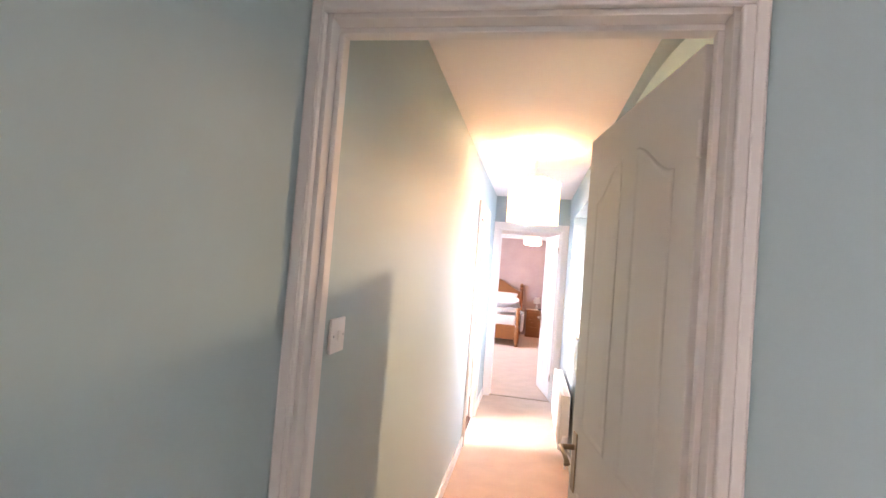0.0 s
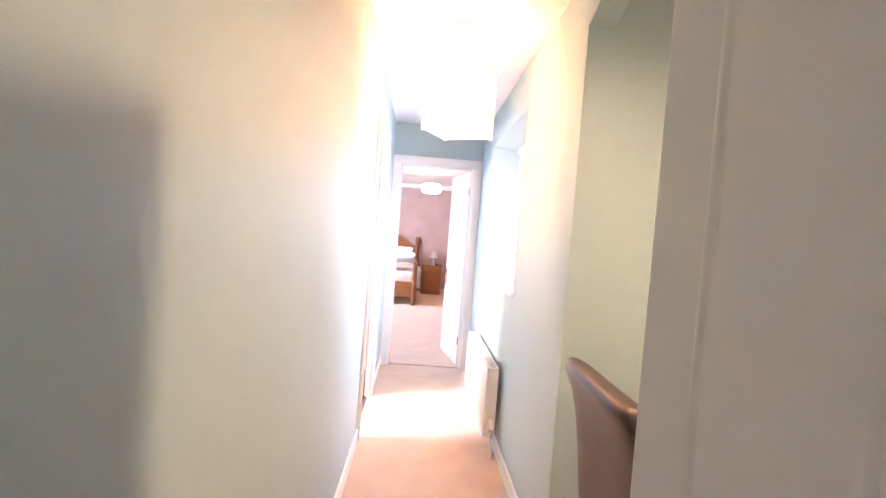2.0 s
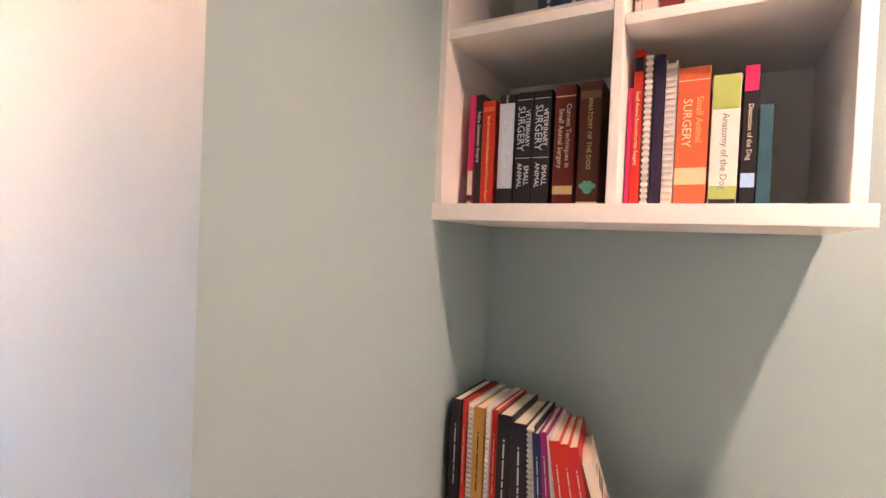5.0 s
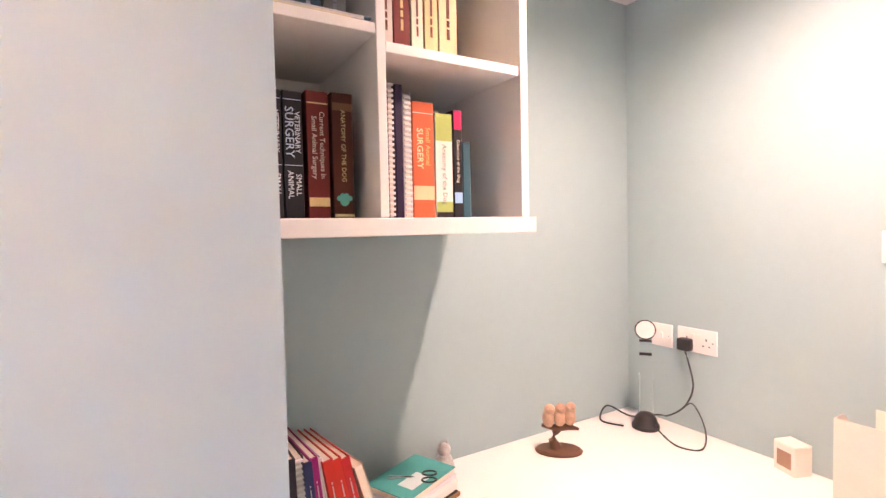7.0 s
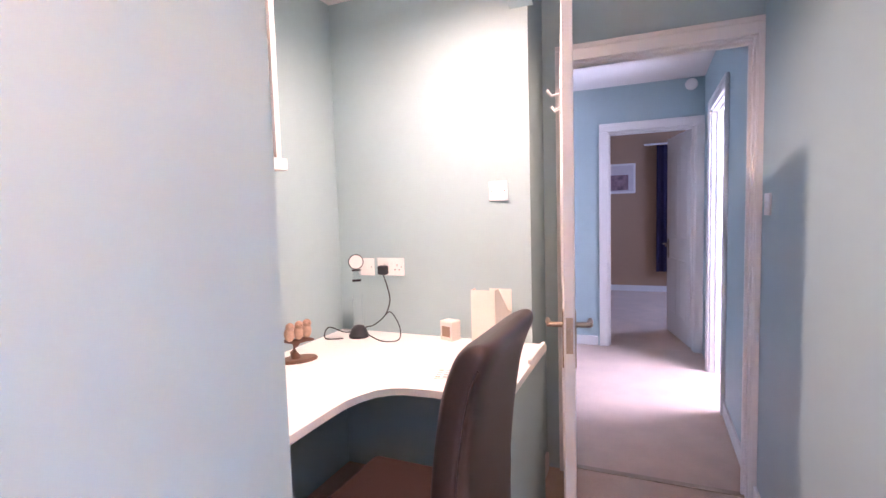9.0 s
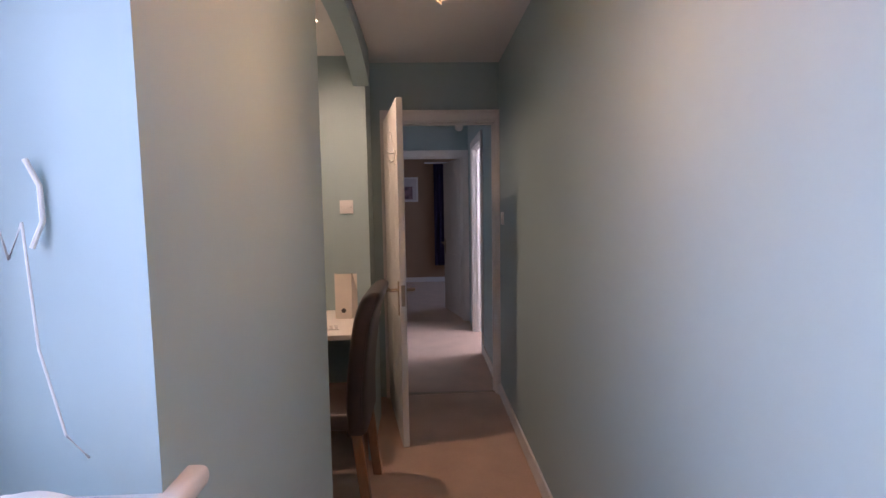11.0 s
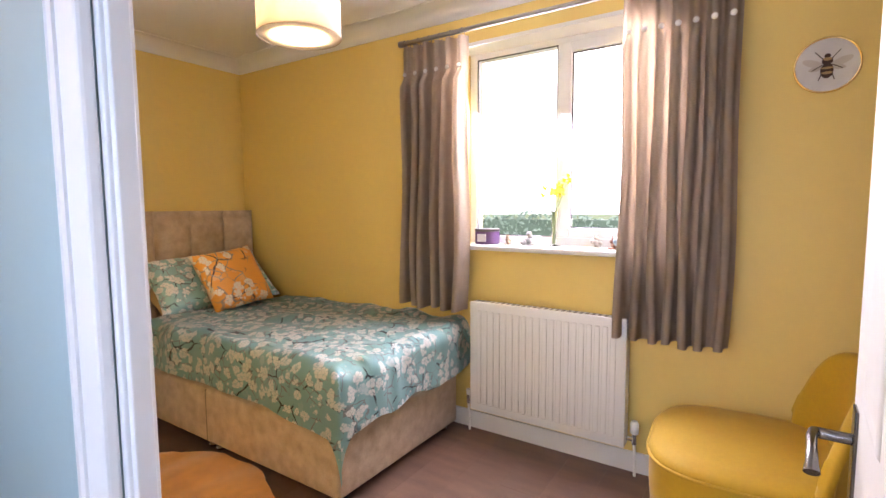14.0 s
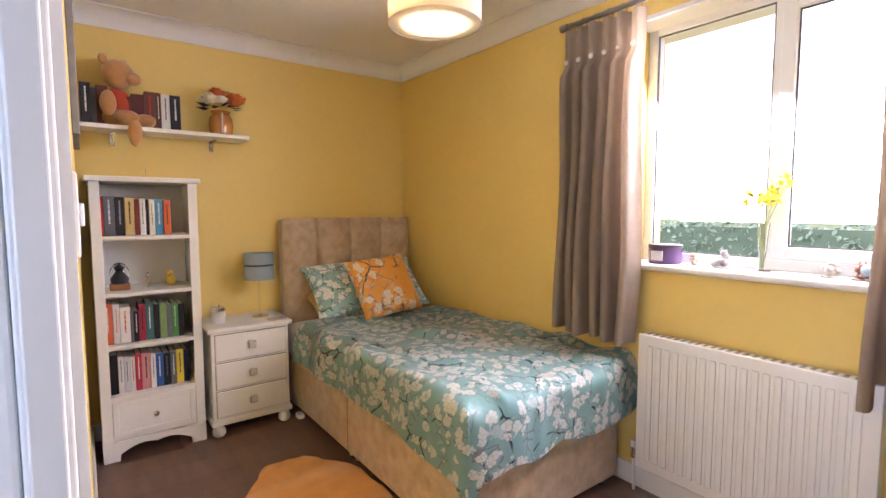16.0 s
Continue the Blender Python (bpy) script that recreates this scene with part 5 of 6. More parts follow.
def pillow(name, m, w, h, thick, mat, label, category, sharp=0.35):
    bm = bmesh.new()
    n = 22
    tops, bots = [], []
    for j in range(n + 1):
        a, b = [], []
        for i in range(n + 1):
            u, v = 2 * i / n - 1, 2 * j / n - 1
            pin = 1 - 0.07 * (1 - abs(u) ** 2) * abs(v) ** 3
            pin2 = 1 - 0.07 * (1 - abs(v) ** 2) * abs(u) ** 3
            x, y = u * w / 2 * pin2, v * h / 2 * pin
            d = thick / 2 * ((1 - u ** 4) * (1 - v ** 4)) ** (sharp + 0.1) + 0.004 * noise.noise(Vector((x * 14, y * 14, 2)))
            a.append(bm.verts.new((x, y, d + 0.002)))
            b.append(bm.verts.new((x, y, -d - 0.002)))
        tops.append(a)
        bots.append(b)
    for g, fl in ((tops, False), (bots, True)):
        for a, b in zip(g, g[1:]):
            for i in range(n):
                f = (a[i], a[i + 1], b[i + 1], b[i])
                bm.faces.new(f[::-1] if fl else f)
    bmesh.ops.bridge_loops(bm, edges=[e for e in bm.edges if e.is_boundary])
    o = solid(name, bm, mat, label, category, smooth=True)
    o.matrix_basis = m
    return o


PEACH = material("ochre_pillowcase", (0.52, 0.33, 0.12), 0.75, vary=0.08)
pillow("pillow", pose(-1.58, 0.33, 0.655, -24, 0, -2), 0.70, 0.36, 0.12, PEACH, "ochre pillow under the floral one", "pillow")
pillow("pillow", pose(-1.61, 0.37, 0.775, -44, 2, -2), 0.82, 0.44, 0.16, FLORAL, "teal floral pillow propped on the headboard", "pillow")
pillow("cushion", pose(-1.61, 0.60, 0.81, -58, 0, -4) @ pose(0, 0, 0, 0, 0, 7), 0.42, 0.42, 0.14, ORANGE_FLORAL, "orange cushion with a white flower print, leaning on the pillow", "cushion")

# sheepskin-like rug
rg = bmesh.new()
RUG = material("ochre_faux_fur", (0.66, 0.27, 0.035), 0.95, scale=14, vary=0.18, bump=1.0, bump_scale=300, sheen=0.5)
outline = []
for i in range(64):
    a = 2 * math.pi * i / 64
    s = 1 + 0.05 * math.sin(9 * a) + 0.03 * math.sin(4 * a + 1)
    outline.append((-0.80 + 0.30 * s * math.cos(a) + 0.03 * math.sin(a), 1.45 + 0.50 * s * math.sin(a)))
plate(outline, 0.0, 0.03, rg, 0.012)
top = max(rg.faces, key=lambda f: f.calc_area() * f.normal.z)
bmesh.ops.triangulate(rg, faces=[top])
solid("rug", rg, RUG, "ochre faux-sheepskin rug with a wavy edge on the floor", "rug", smooth=True)

# bookcase
CHALK = material("white_painted_wood", (0.74, 0.72, 0.68), 0.5, vary=0.04, scale=5, bump=0.08, bump_scale=60)
bc = thing("bookcase", "narrow white painted bookcase with a drawer, half full", "bookcase")
X0, X1, YB, YF = -0.565, -0.085, 0.066, 0.372
part("side", B(X0, X0 + 0.022, YB, YF, 0.0, 1.44, 0.002), CHALK, bc)
part("side", B(X1 - 0.022, X1, YB, YF, 0.0, 1.44, 0.002), CHALK, bc)
part("front_stile", B(X0, X0 + 0.045, YF + 0.001, YF + 0.018, 0.10, 1.44, 0.002), CHALK, bc)
part("front_stile", B(X1 - 0.045, X1, YF + 0.001, YF + 0.018, 0.10, 1.44, 0.002), CHALK, bc)
part("top_board", B(X0 - 0.018, X1 + 0.018, YB, YF + 0.03, 1.441, 1.468, 0.006), CHALK, bc)
part("back_panel", B(X0 + 0.022, X1 - 0.022, YB, YB + 0.008, 0.1, 1.44), CHALK, bc)
SH = (1.165, 0.875, 0.60, 0.335)
for z in SH:
    part("shelf_board", B(X0 + 0.023, X1 - 0.023, YB + 0.009, YF + 0.016, z - 0.02, z, 0.002), CHALK, bc)
dr = part("drawer", B(X0 + 0.047, X1 - 0.047, YF + 0.002, YF + 0.017, 0.125, 0.312, 0.002), CHALK, bc)
for b in ((X0 + 0.049, X0 + 0.075, 0.127, 0.31), (X1 - 0.075, X1 - 0.049, 0.127, 0.31), (X0 + 0.076, X1 - 0.076, 0.127, 0.15), (X0 + 0.076, X1 - 0.076, 0.287, 0.31)):
    part("drawer_frame", B(b[0], b[1], YF + 0.017, YF + 0.023, b[2], b[3], 0.002), CHALK, dr)
k = part("knob", lathe([(0.006, 0), (0.006, 0.012), (0.014, 0.018), (0.014, 0.024), (0.0, 0.029)], 14), CHROME, dr, "glass and chrome knob", smooth=True)
k.matrix_basis = pose((X0 + X1) / 2, YF + 0.017, 0.218, -90)
pl_pts = [(X0, 0), (X0 + 0.07, 0)]
for i in range(13):
    u = i / 12
    pl_pts.append((X0 + 0.075 + (X1 - X0 - 0.15) * u, 0.035 + 0.028 * math.sin(math.pi * u) + 0.016 * abs(math.sin(2 * math.pi * u))))
pl_pts += [(X1 - 0.07, 0), (X1, 0), (X1, 0.10), (X0, 0.10)]
part("plinth", turned(extrude_profile(pl_pts, 0.02), Matrix.Translation((0, YF + 0.002, 0))), CHALK, bc)
part("floor_board", B(X0 + 0.023, X1 - 0.023, YB, YF, 0.10, 0.12), CHALK, bc)

rnd = random.Random(21)


def row_of_books(xl, z, items, yf=0.33, group="books in the bookcase"):
    """Spines face +y (north); from the east side to the west."""
    x = xl
    for tk, hh, col, nm, bar in items:
        o = book(pose(x, yf + rnd.uniform(-0.006, 0.006), z, 0, 0, 180), tk, hh, 0.15, col, nm + " among other books", group=group)
        if bar:
            bars(o, tk, hh, bar, rnd.randint(5, 8), 0.3, 0.9, 0.24)
        x -= tk + 0.0015


WHT, GRY, GRN, YEL, BLU = (0.7, 0.68, 0.64), (0.12, 0.12, 0.13), (0.06, 0.20, 0.06), (0.62, 0.46, 0.05), (0.03, 0.10, 0.32)
row_of_books(X1 - 0.026, SH[0] + 0.001, [(0.030, 0.20, RED, "red paperback", WHT), (0.048, 0.205, GRY, "dark paperback thriller", PALE), (0.040, 0.20, BLK, "black paperback", (0.3, 0.3, 0.35)), (0.042, 0.195, (0.55, 0.40, 0.16), "tan paperback with a bird", BLK), (0.022, 0.19, MAR, "dark red paperback", None), (0.026, 0.195, WHT, "white paperback", GRY), (0.012, 0.19, BLK, "black slim book", None), (0.026, 0.185, CRM, "cream paperback", GRY), (0.038, 0.19, (0.06, 0.25, 0.42), "blue and orange paperback", WHT), (0.034, 0.185, ORA, "orange and black paperback", BLK)])
row_of_books(X1 - 0.026, SH[2] + 0.001, [(0.046, 0.215, ORA, "orange paperback", WHT), (0.028, 0.21, (0.65, 0.6, 0.55), "pale paperback", ORA), (0.045, 0.19, WHT, "white and orange paperback", ORA), (0.012, 0.17, GRY, "grey booklet", None), (0.024, 0.165, BLK, "small black book", WHT), (0.030, 0.195, (0.32, 0.03, 0.05), "dark red paperback", BLK), (0.034, 0.205, (0.04, 0.13, 0.13), "dark green patterned paperback", PALE), (0.028, 0.19, BLK, "black paperback", None), (0.032, 0.195, (0.18, 0.28, 0.10), "green paperback", None), (0.022, 0.185, GRY, "grey paperback", None), (0.030, 0.19, GRN, "green paperback", (0.4, 0.5, 0.4)), (0.026, 0.18, BLK, "black paperback", None)])
row_of_books(X1 - 0.026, SH[3] + 0.001, [(0.022, 0.215, (0.5, 0.4, 0.38), "dusty pink book", None), (0.034, 0.21, BLK, "black hardback", None), (0.024, 0.195, WHT, "white paperback", GRY), (0.026, 0.19, (0.55, 0.56, 0.58), "grey paperback", GRY), (0.022, 0.185, WHT, "white paperback", RED), (0.028, 0.20, (0.42, 0.03, 0.06), "crimson paperback", WHT), (0.038, 0.195, (0.55, 0.25, 0.25), "pink and red paperback", BLK), (0.024, 0.19, WHT, "white paperback", BLU), (0.034, 0.185, BLU, "blue paperback", WHT), (0.032, 0.18, BLK, "black paperback", GRY), (0.028, 0.185, GRY, "charcoal paperback", WHT), (0.034, 0.19, YEL, "yellow paperback", BLK), (0.024, 0.185, NAVY, "navy paperback", None)])
# ornaments on the open shelf
g = thing("snow_globe", "small dark globe ornament on a brown base, on the bookcase shelf", "ornament", at=pose(-0.20, 0.26, SH[1]))
part("plinth", B(-0.045, 0.045, -0.035, 0.035, 0, 0.035, 0.004), ink((0.28, 0.12, 0.04)), g)
part("figure", lathe([(0.03, 0.035), (0.034, 0.06), (0.02, 0.085), (0.012, 0.10), (0.02, 0.115), (0.0, 0.135)], 16), ink((0.05, 0.045, 0.05)), g, smooth=True)
part("dome", lathe([(0.038, 0.036), (0.046, 0.07), (0.042, 0.11), (0.022, 0.14), (0.0, 0.147)], 20), ACRYL, g, smooth=True)
g = thing("crystal_ornament", "tiny glass and gold ornament on the bookcase shelf", "ornament", at=pose(-0.33, 0.25, SH[1]))
part("stem", tube([(0, 0, 0), (0.004, 0, 0.03), (-0.004, 0, 0.06)], 0.004, 8), ink(GILT), g)
part("crystal", lathe([(0, 0.05), (0.012, 0.06), (0.010, 0.075), (0, 0.085)], 8), ACRYL, g)
duck = bmesh.new()
bmesh.ops.create_uvsphere(duck, u_segments=16, v_segments=10, radius=1, matrix=Matrix.Translation((0, 0, 0.03)) @ Matrix.Diagonal((0.036, 0.026, 0.03, 1)))
bmesh.ops.create_uvsphere(duck, u_segments=14, v_segments=8, radius=0.018, matrix=Matrix.Translation((0.008, 0, 0.072)))
bmesh.ops.create_cone(duck, segments=8, radius1=0.007, radius2=0.002, depth=0.018, matrix=Matrix.Translation((0.032, 0, 0.07)) @ pose(0, 0, 0, 0, 90, 0))
bmesh.ops.transform(duck, matrix=pose(-0.44, 0.24, SH[1], 0, 0, 60), verts=duck.verts)
solid("duck_ornament", duck, ink((0.68, 0.48, 0.08)), "small yellow duck ornament on the bookcase shelf", "ornament", smooth=True)
g = thing("perfume_bottle", "tiny clear bottle on top of the bookcase", "bottle", at=pose(-0.335, 0.27, 1.468))
part("body", B(-0.011, 0.011, -0.008, 0.008, 0, 0.03, 0.002), ACRYL, g)
part("cap", lathe([(0.006, 0.03), (0.006, 0.046), (0, 0.047)], 10), CHROME, g)

# bedside chest
bd = thing("bedside_chest", "white three-drawer bedside chest with bun feet", "bedside table")
N0, N1, NB, NF = -1.035, -0.60, 0.068, 0.425
part("body", B(N0, N1, NB, NF, 0.085, 0.605, 0.003), CHALK, bd)
part("top_board", B(N0 - 0.022, N1 + 0.022, NB, NF + 0.022, 0.606, 0.634, 0.008, 3), CHALK, bd, smooth=True)
part("base_moulding", B(N0 - 0.012, N1 + 0.012, NB, NF + 0.012, 0.07, 0.10, 0.006), CHALK, bd, smooth=True)
KNOB = material("faceted_grey_glass", (0.45, 0.42, 0.38), 0.15, vary=0.3, scale=80, coat=0.4)
for i in range(3):
    z0 = 0.118 + i * 0.163
    dr = part("drawer", B(N0 + 0.02, N1 - 0.02, NF + 0.0, NF + 0.010, z0, z0 + 0.148, 0.003), CHALK, bd)
    part("drawer_gap", B(N0 + 0.017, N1 - 0.017, NF + 0.0002, NF + 0.0012, z0 - 0.004, z0 + 0.152), ink((0.2, 0.17, 0.13)), bd)
    part("knob", B((N0 + N1) / 2 - 0.022, (N0 + N1) / 2 + 0.022, NF + 0.014, NF + 0.034, z0 + 0.052, z0 + 0.096, 0.009, 3), KNOB, dr, "square faceted grey glass knob", smooth=True)
    part("knob_stem", B((N0 + N1) / 2 - 0.006, (N0 + N1) / 2 + 0.006, NF + 0.009, NF + 0.015, z0 + 0.068, z0 + 0.08), CHROME, dr)
for x in (N0 + 0.03, N1 - 0.03):
    for y in (NB + 0.04, NF - 0.02):
        part("bun_foot", lathe([(0.018, 0), (0.034, 0.014), (0.037, 0.034), (0.028, 0.056), (0.02, 0.062), (0.028, 0.07)], 20, centre=(x, y, 0)), CHALK, bd, smooth=True)
solid("foot_block", B(-1.115, -1.075, 0.40, 0.46, 0.0, 0.03, 0.006), PLASTIC, "white plastic block on the floor by the chest", "block")
tl = thing("table_lamp", "small table lamp with a grey-blue two-tier drum shade", "lamp", at=pose(-0.925, 0.245, 0.634))
part("base", lathe([(0.0, 0), (0.05, 0), (0.05, 0.006), (0.012, 0.012), (0.006, 0.02)], 28), CHROME, tl, "chrome disc base", smooth=True)
part("stem", tube([(0, 0, 0.012), (0.004, 0, 0.12), (0, 0, 0.25)], 0.006, 12), ACRYL, tl, smooth=True)
GB = material("grey_blue_shade_fabric", (0.24, 0.30, 0.31), 0.85, vary=0.06, scale=30, bump=0.4, bump_scale=700)
part("shade", lathe([(0.088, 0.235), (0.090, 0.32)], 36), GB, tl, "grey-blue lower drum", smooth=True)
part("shade_upper", lathe([(0.090, 0.332), (0.088, 0.40)], 36), GB, tl, "grey-blue upper drum", smooth=True)
part("shade_gap", lathe([(0.086, 0.318), (0.086, 0.334)], 36), ink((0.05, 0.06, 0.06)), tl)
part("shade_top", lathe([(0.0, 0.397), (0.088, 0.398)], 36), GB, tl)
cd = thing("candle_jar", "white candle jar with a silver lid on the chest", "candle", at=pose(-0.675, 0.27, 0.634))
part("jar", lathe([(0.038, 0), (0.040, 0.005), (0.040, 0.068), (0.036, 0.072)], 28), ink((0.72, 0.68, 0.62), 0.25), cd, smooth=True)
part("lid", lathe([(0.041, 0.073), (0.041, 0.084), (0.03, 0.094), (0.008, 0.10), (0.009, 0.11), (0.0, 0.115)], 28), CHROME, cd, "silver domed lid", smooth=True)
solid("notepad", B(-1.03, -0.93, 0.35, 0.42, 0.6342, 0.640), ink((0.5, 0.42, 0.36)), "thin pink notepad on the chest", "notepad")

# wall shelf
ws = thing("floating_shelf", "white board shelf on metal brackets above the bookcase", "shelf")
part("board", B(-0.885, -0.06, 0.052, 0.275, 1.718, 1.740, 0.002), WHITEBOARD, ws)
for x in (-0.715, -0.21):
    br = part("bracket", B(x - 0.012, x + 0.012, 0.0505, 0.054, 1.655, 1.717), CHROME, ws, "pressed metal angle bracket")
    part("bracket_arm", B(x - 0.012, x + 0.012, 0.0545, 0.175, 1.713, 1.7175), CHROME, br)
    part("bracket_strut", tube([(x, 0.056, 1.668), (x, 0.165, 1.711)], 0.004, 8), CHROME, br)
row_of_books(-0.075, 1.7405, [(0.045, 0.21, BLK, "black hardback on the wall shelf", WHT), (0.02, 0.19, GRY, "grey book", None), (0.05, 0.205, (0.12, 0.04, 0.03), "dark brown hardback", None), (0.10, 0.16, MAR, "dark red book", None), (0.06, 0.18, (0.08, 0.02, 0.02), "dark red and black book", None), (0.05, 0.20, (0.13, 0.05, 0.04), "dark hardback", RED), (0.026, 0.20, (0.1, 0.04, 0.03), "maroon paperback", WHT), (0.042, 0.195, WHT, "white paperback with a dark heart", GRY), (0.05, 0.195, BLK, "black paperback with white lettering", WHT)], 0.21, "books on the wall shelf")
# plain stuffed bear
bear = bmesh.new()
def blob(x, y, z, a, b, c, m=None):
    bmesh.ops.create_uvsphere(bear, u_segments=18, v_segments=12, radius=1, matrix=Matrix.Translation((x, y, z)) @ (m or Matrix.Identity(4)) @ Matrix.Diagonal((a, b, c, 1)))
blob(0, 0, 0.085, 0.060, 0.055, 0.075)
n_body = len(bear.faces)
blob(0, 0.012, 0.215, 0.062, 0.058, 0.06)
blob(-0.02, 0.058, 0.20, 0.034, 0.034, 0.028)
for s in (-1, 1):
    blob(s * 0.050, -0.008, 0.268, 0.021, 0.012, 0.022)
    blob(s * 0.074, 0.03, 0.085, 0.024, 0.034, 0.050)
    blob(s * 0.045, 0.085, 0.028, 0.032, 0.055, 0.030)
blob(0.045, 0.125, -0.035, 0.026, 0.026, 0.055)
blob(0.0, 0.0, 0.035, 0.066, 0.060, 0.045)
me = mesh_of(bear, material("honey_plush", (0.50, 0.24, 0.08), 0.95, vary=0.15, scale=40, bump=1.0, bump_scale=500, sheen=0.5), "stuffed_bear", True)
me.materials.append(material("red_jersey", (0.45, 0.05, 0.02), 0.9, vary=0.1, scale=40, bump=0.6, bump_scale=500))
for i, p in enumerate(me.polygons):
    if i < n_body and p.center.z > 0.075:
        p.material_index = 1
o = tagged(new("stuffed_bear", me), "honey-coloured stuffed toy in a red top sitting on the shelf", "toy")
o.matrix_basis = pose(-0.235, 0.165, 1.742, 0, 0, 42) @ Matrix.Scale(1.28, 4)
# vase of artificial roses
vs = thing("flower_vase", "amber glass vase of cream and orange artificial roses", "vase", at=pose(-0.75, 0.175, 1.740) @ Matrix.Scale(1.25, 4))
part("vase", lathe([(0.034, 0), (0.05, 0.006), (0.055, 0.05), (0.05, 0.085), (0.036, 0.10), (0.044, 0.115)], 28), material("amber_glass", (0.42, 0.17, 0.04), 0.12, vary=0.15, coat=0.5), vs, smooth=True)
part("bead_string", tube([(0.005, 0.052, 0.10), (0.008, 0.058, 0.06), (0.006, 0.056, 0.01)], 0.004, 8), PLASTIC, vs)


def rose(x, y, z, r, col, seed):
    bm = bmesh.new()
    rr = random.Random(seed)
    for k in range(14):
        a = k * 2.4
        d = r * (0.15 + 0.85 * k / 13)
        lean_ = 0.2 + 0.9 * k / 13
        m = Matrix.Translation((x, y, z)) @ Matrix.Rotation(a, 4, "Z") @ Matrix.Translation((d * 0.55, 0, -0.25 * d)) @ Matrix.Rotation(lean_, 4, "Y")
        g = []
        for jj in range(4):
            w = math.sin(math.pi * (0.25 + 0.22 * jj)) * r * 0.55
            g.append([bm.verts.new(m @ Vector((0.25 * r * (1 - (q / 2 - 1) ** 2) + rr.uniform(-0.03, 0.03) * r, (q / 2 - 1) * w, -0.4 * r + jj * r * 0.33))) for q in range(5)])
        for p, q in zip(g, g[1:]):
            for i in range(4):
                bm.faces.new((p[i], p[i + 1], q[i + 1], q[i]))
    part("rose", bm, ink(col, 0.8), vs, smooth=True)


rose(0.055, 0.02, 0.17, 0.045, (0.72, 0.62, 0.42), 1)
rose(0.005, 0.045, 0.165, 0.030, (0.72, 0.64, 0.50), 2)
rose(-0.06, 0.03, 0.175, 0.052, (0.62, 0.16, 0.04), 3)
rose(0.015, -0.01, 0.205, 0.040, (0.58, 0.12, 0.04), 4)
rose(-0.03, -0.03, 0.20, 0.040, (0.66, 0.26, 0.10), 5)
bm = bmesh.new()
for k in range(12):
    a = k * 0.55
    p = Vector((0.09 * math.cos(a), 0.07 * math.sin(a), 0.135 + 0.02 * math.sin(k * 2.1)))
    s = Vector((-math.sin(a), math.cos(a), 0.3)) * 0.018
    bm.faces.new([bm.verts.new(q) for q in (p * 0.55 + Vector((0, 0, 0.06)), p * 0.8 + s + Vector((0, 0, 0.03)), p * 1.2 + Vector((0, 0, -0.015)), p * 0.8 - s + Vector((0, 0, 0.03)))])
part("leaves", bm, ink((0.015, 0.02, 0.025), 0.6), vs)
pf = thing("framed_picture", "grey wooden picture frame hanging on the yellow wall", "picture")
FR = material("grey_washed_wood", (0.20, 0.18, 0.17), 0.6, vary=0.2, scale=20)
for b in ((0.46, 0.50, 1.58, 2.22), (1.02, 1.06, 1.58, 2.22), (0.501, 1.019, 1.58, 1.62), (0.501, 1.019, 2.18, 2.22)):
    part("frame", B(-0.062, -0.0385, b[0], b[1], b[2], b[3], 0.003), FR, pf)
part("print", B(-0.050, -0.039, 0.50, 1.02, 1.62, 2.18), ink((0.45, 0.40, 0.33)), pf)

# windowsill things
SZ = 1.056
cj = thing("jar_candle", "purple jar candle with a white label, on the sill", "candle", at=pose(-2.165, 2.18, SZ))
part("jar", lathe([(0.066, 0), (0.07, 0.006), (0.07, 0.07)], 32), ink((0.10, 0.05, 0.12), 0.2), cj, smooth=True)
part("lid", lathe([(0.071, 0.0705), (0.072, 0.085), (0.0, 0.088)], 32), ink((0.06, 0.05, 0.05)), cj, smooth=True)
part("label", B(0.0655, 0.071, -0.026, 0.026, 0.016, 0.058), ink((0.62, 0.6, 0.6)), cj)


def figurine(x, y, h, colours, label, seed):
    """A small modelled animal group: one plain lumpy body."""
    rr = random.Random(seed)
    bm = bmesh.new()
    lathe([(0.0, 0), (h * 0.42, 0), (h * 0.42, h * 0.1), (0, h * 0.12)], 16, bm)
    for k in range(5):
        s = h * rr.uniform(0.16, 0.26)
        bmesh.ops.create_icosphere(bm, subdivisions=2, radius=s, matrix=Matrix.Translation((rr.uniform(-0.2, 0.2) * h, rr.uniform(-0.3, 0.3) * h, h * rr.uniform(0.2, 0.62))))
    bmesh.ops.create_icosphere(bm, subdivisions=2, radius=h * 0.2, matrix=Matrix.Translation((0, 0.05 * h, h * 0.8)))
    for s in (-1, 1):
        bmesh.ops.create_cone(bm, segments=8, radius1=h * 0.07, radius2=h * 0.03, depth=h * 0.16, matrix=Matrix.Translation((0, 0.05 * h + s * h * 0.12, h * 0.98)))
    o = solid("figurine", bm, material("painted_resin", colours[0], 0.5, scale=50, second=colours[1]), label, "figurine", "figurines on the sill", smooth=True)
    o.matrix_basis = pose(x, y, SZ)


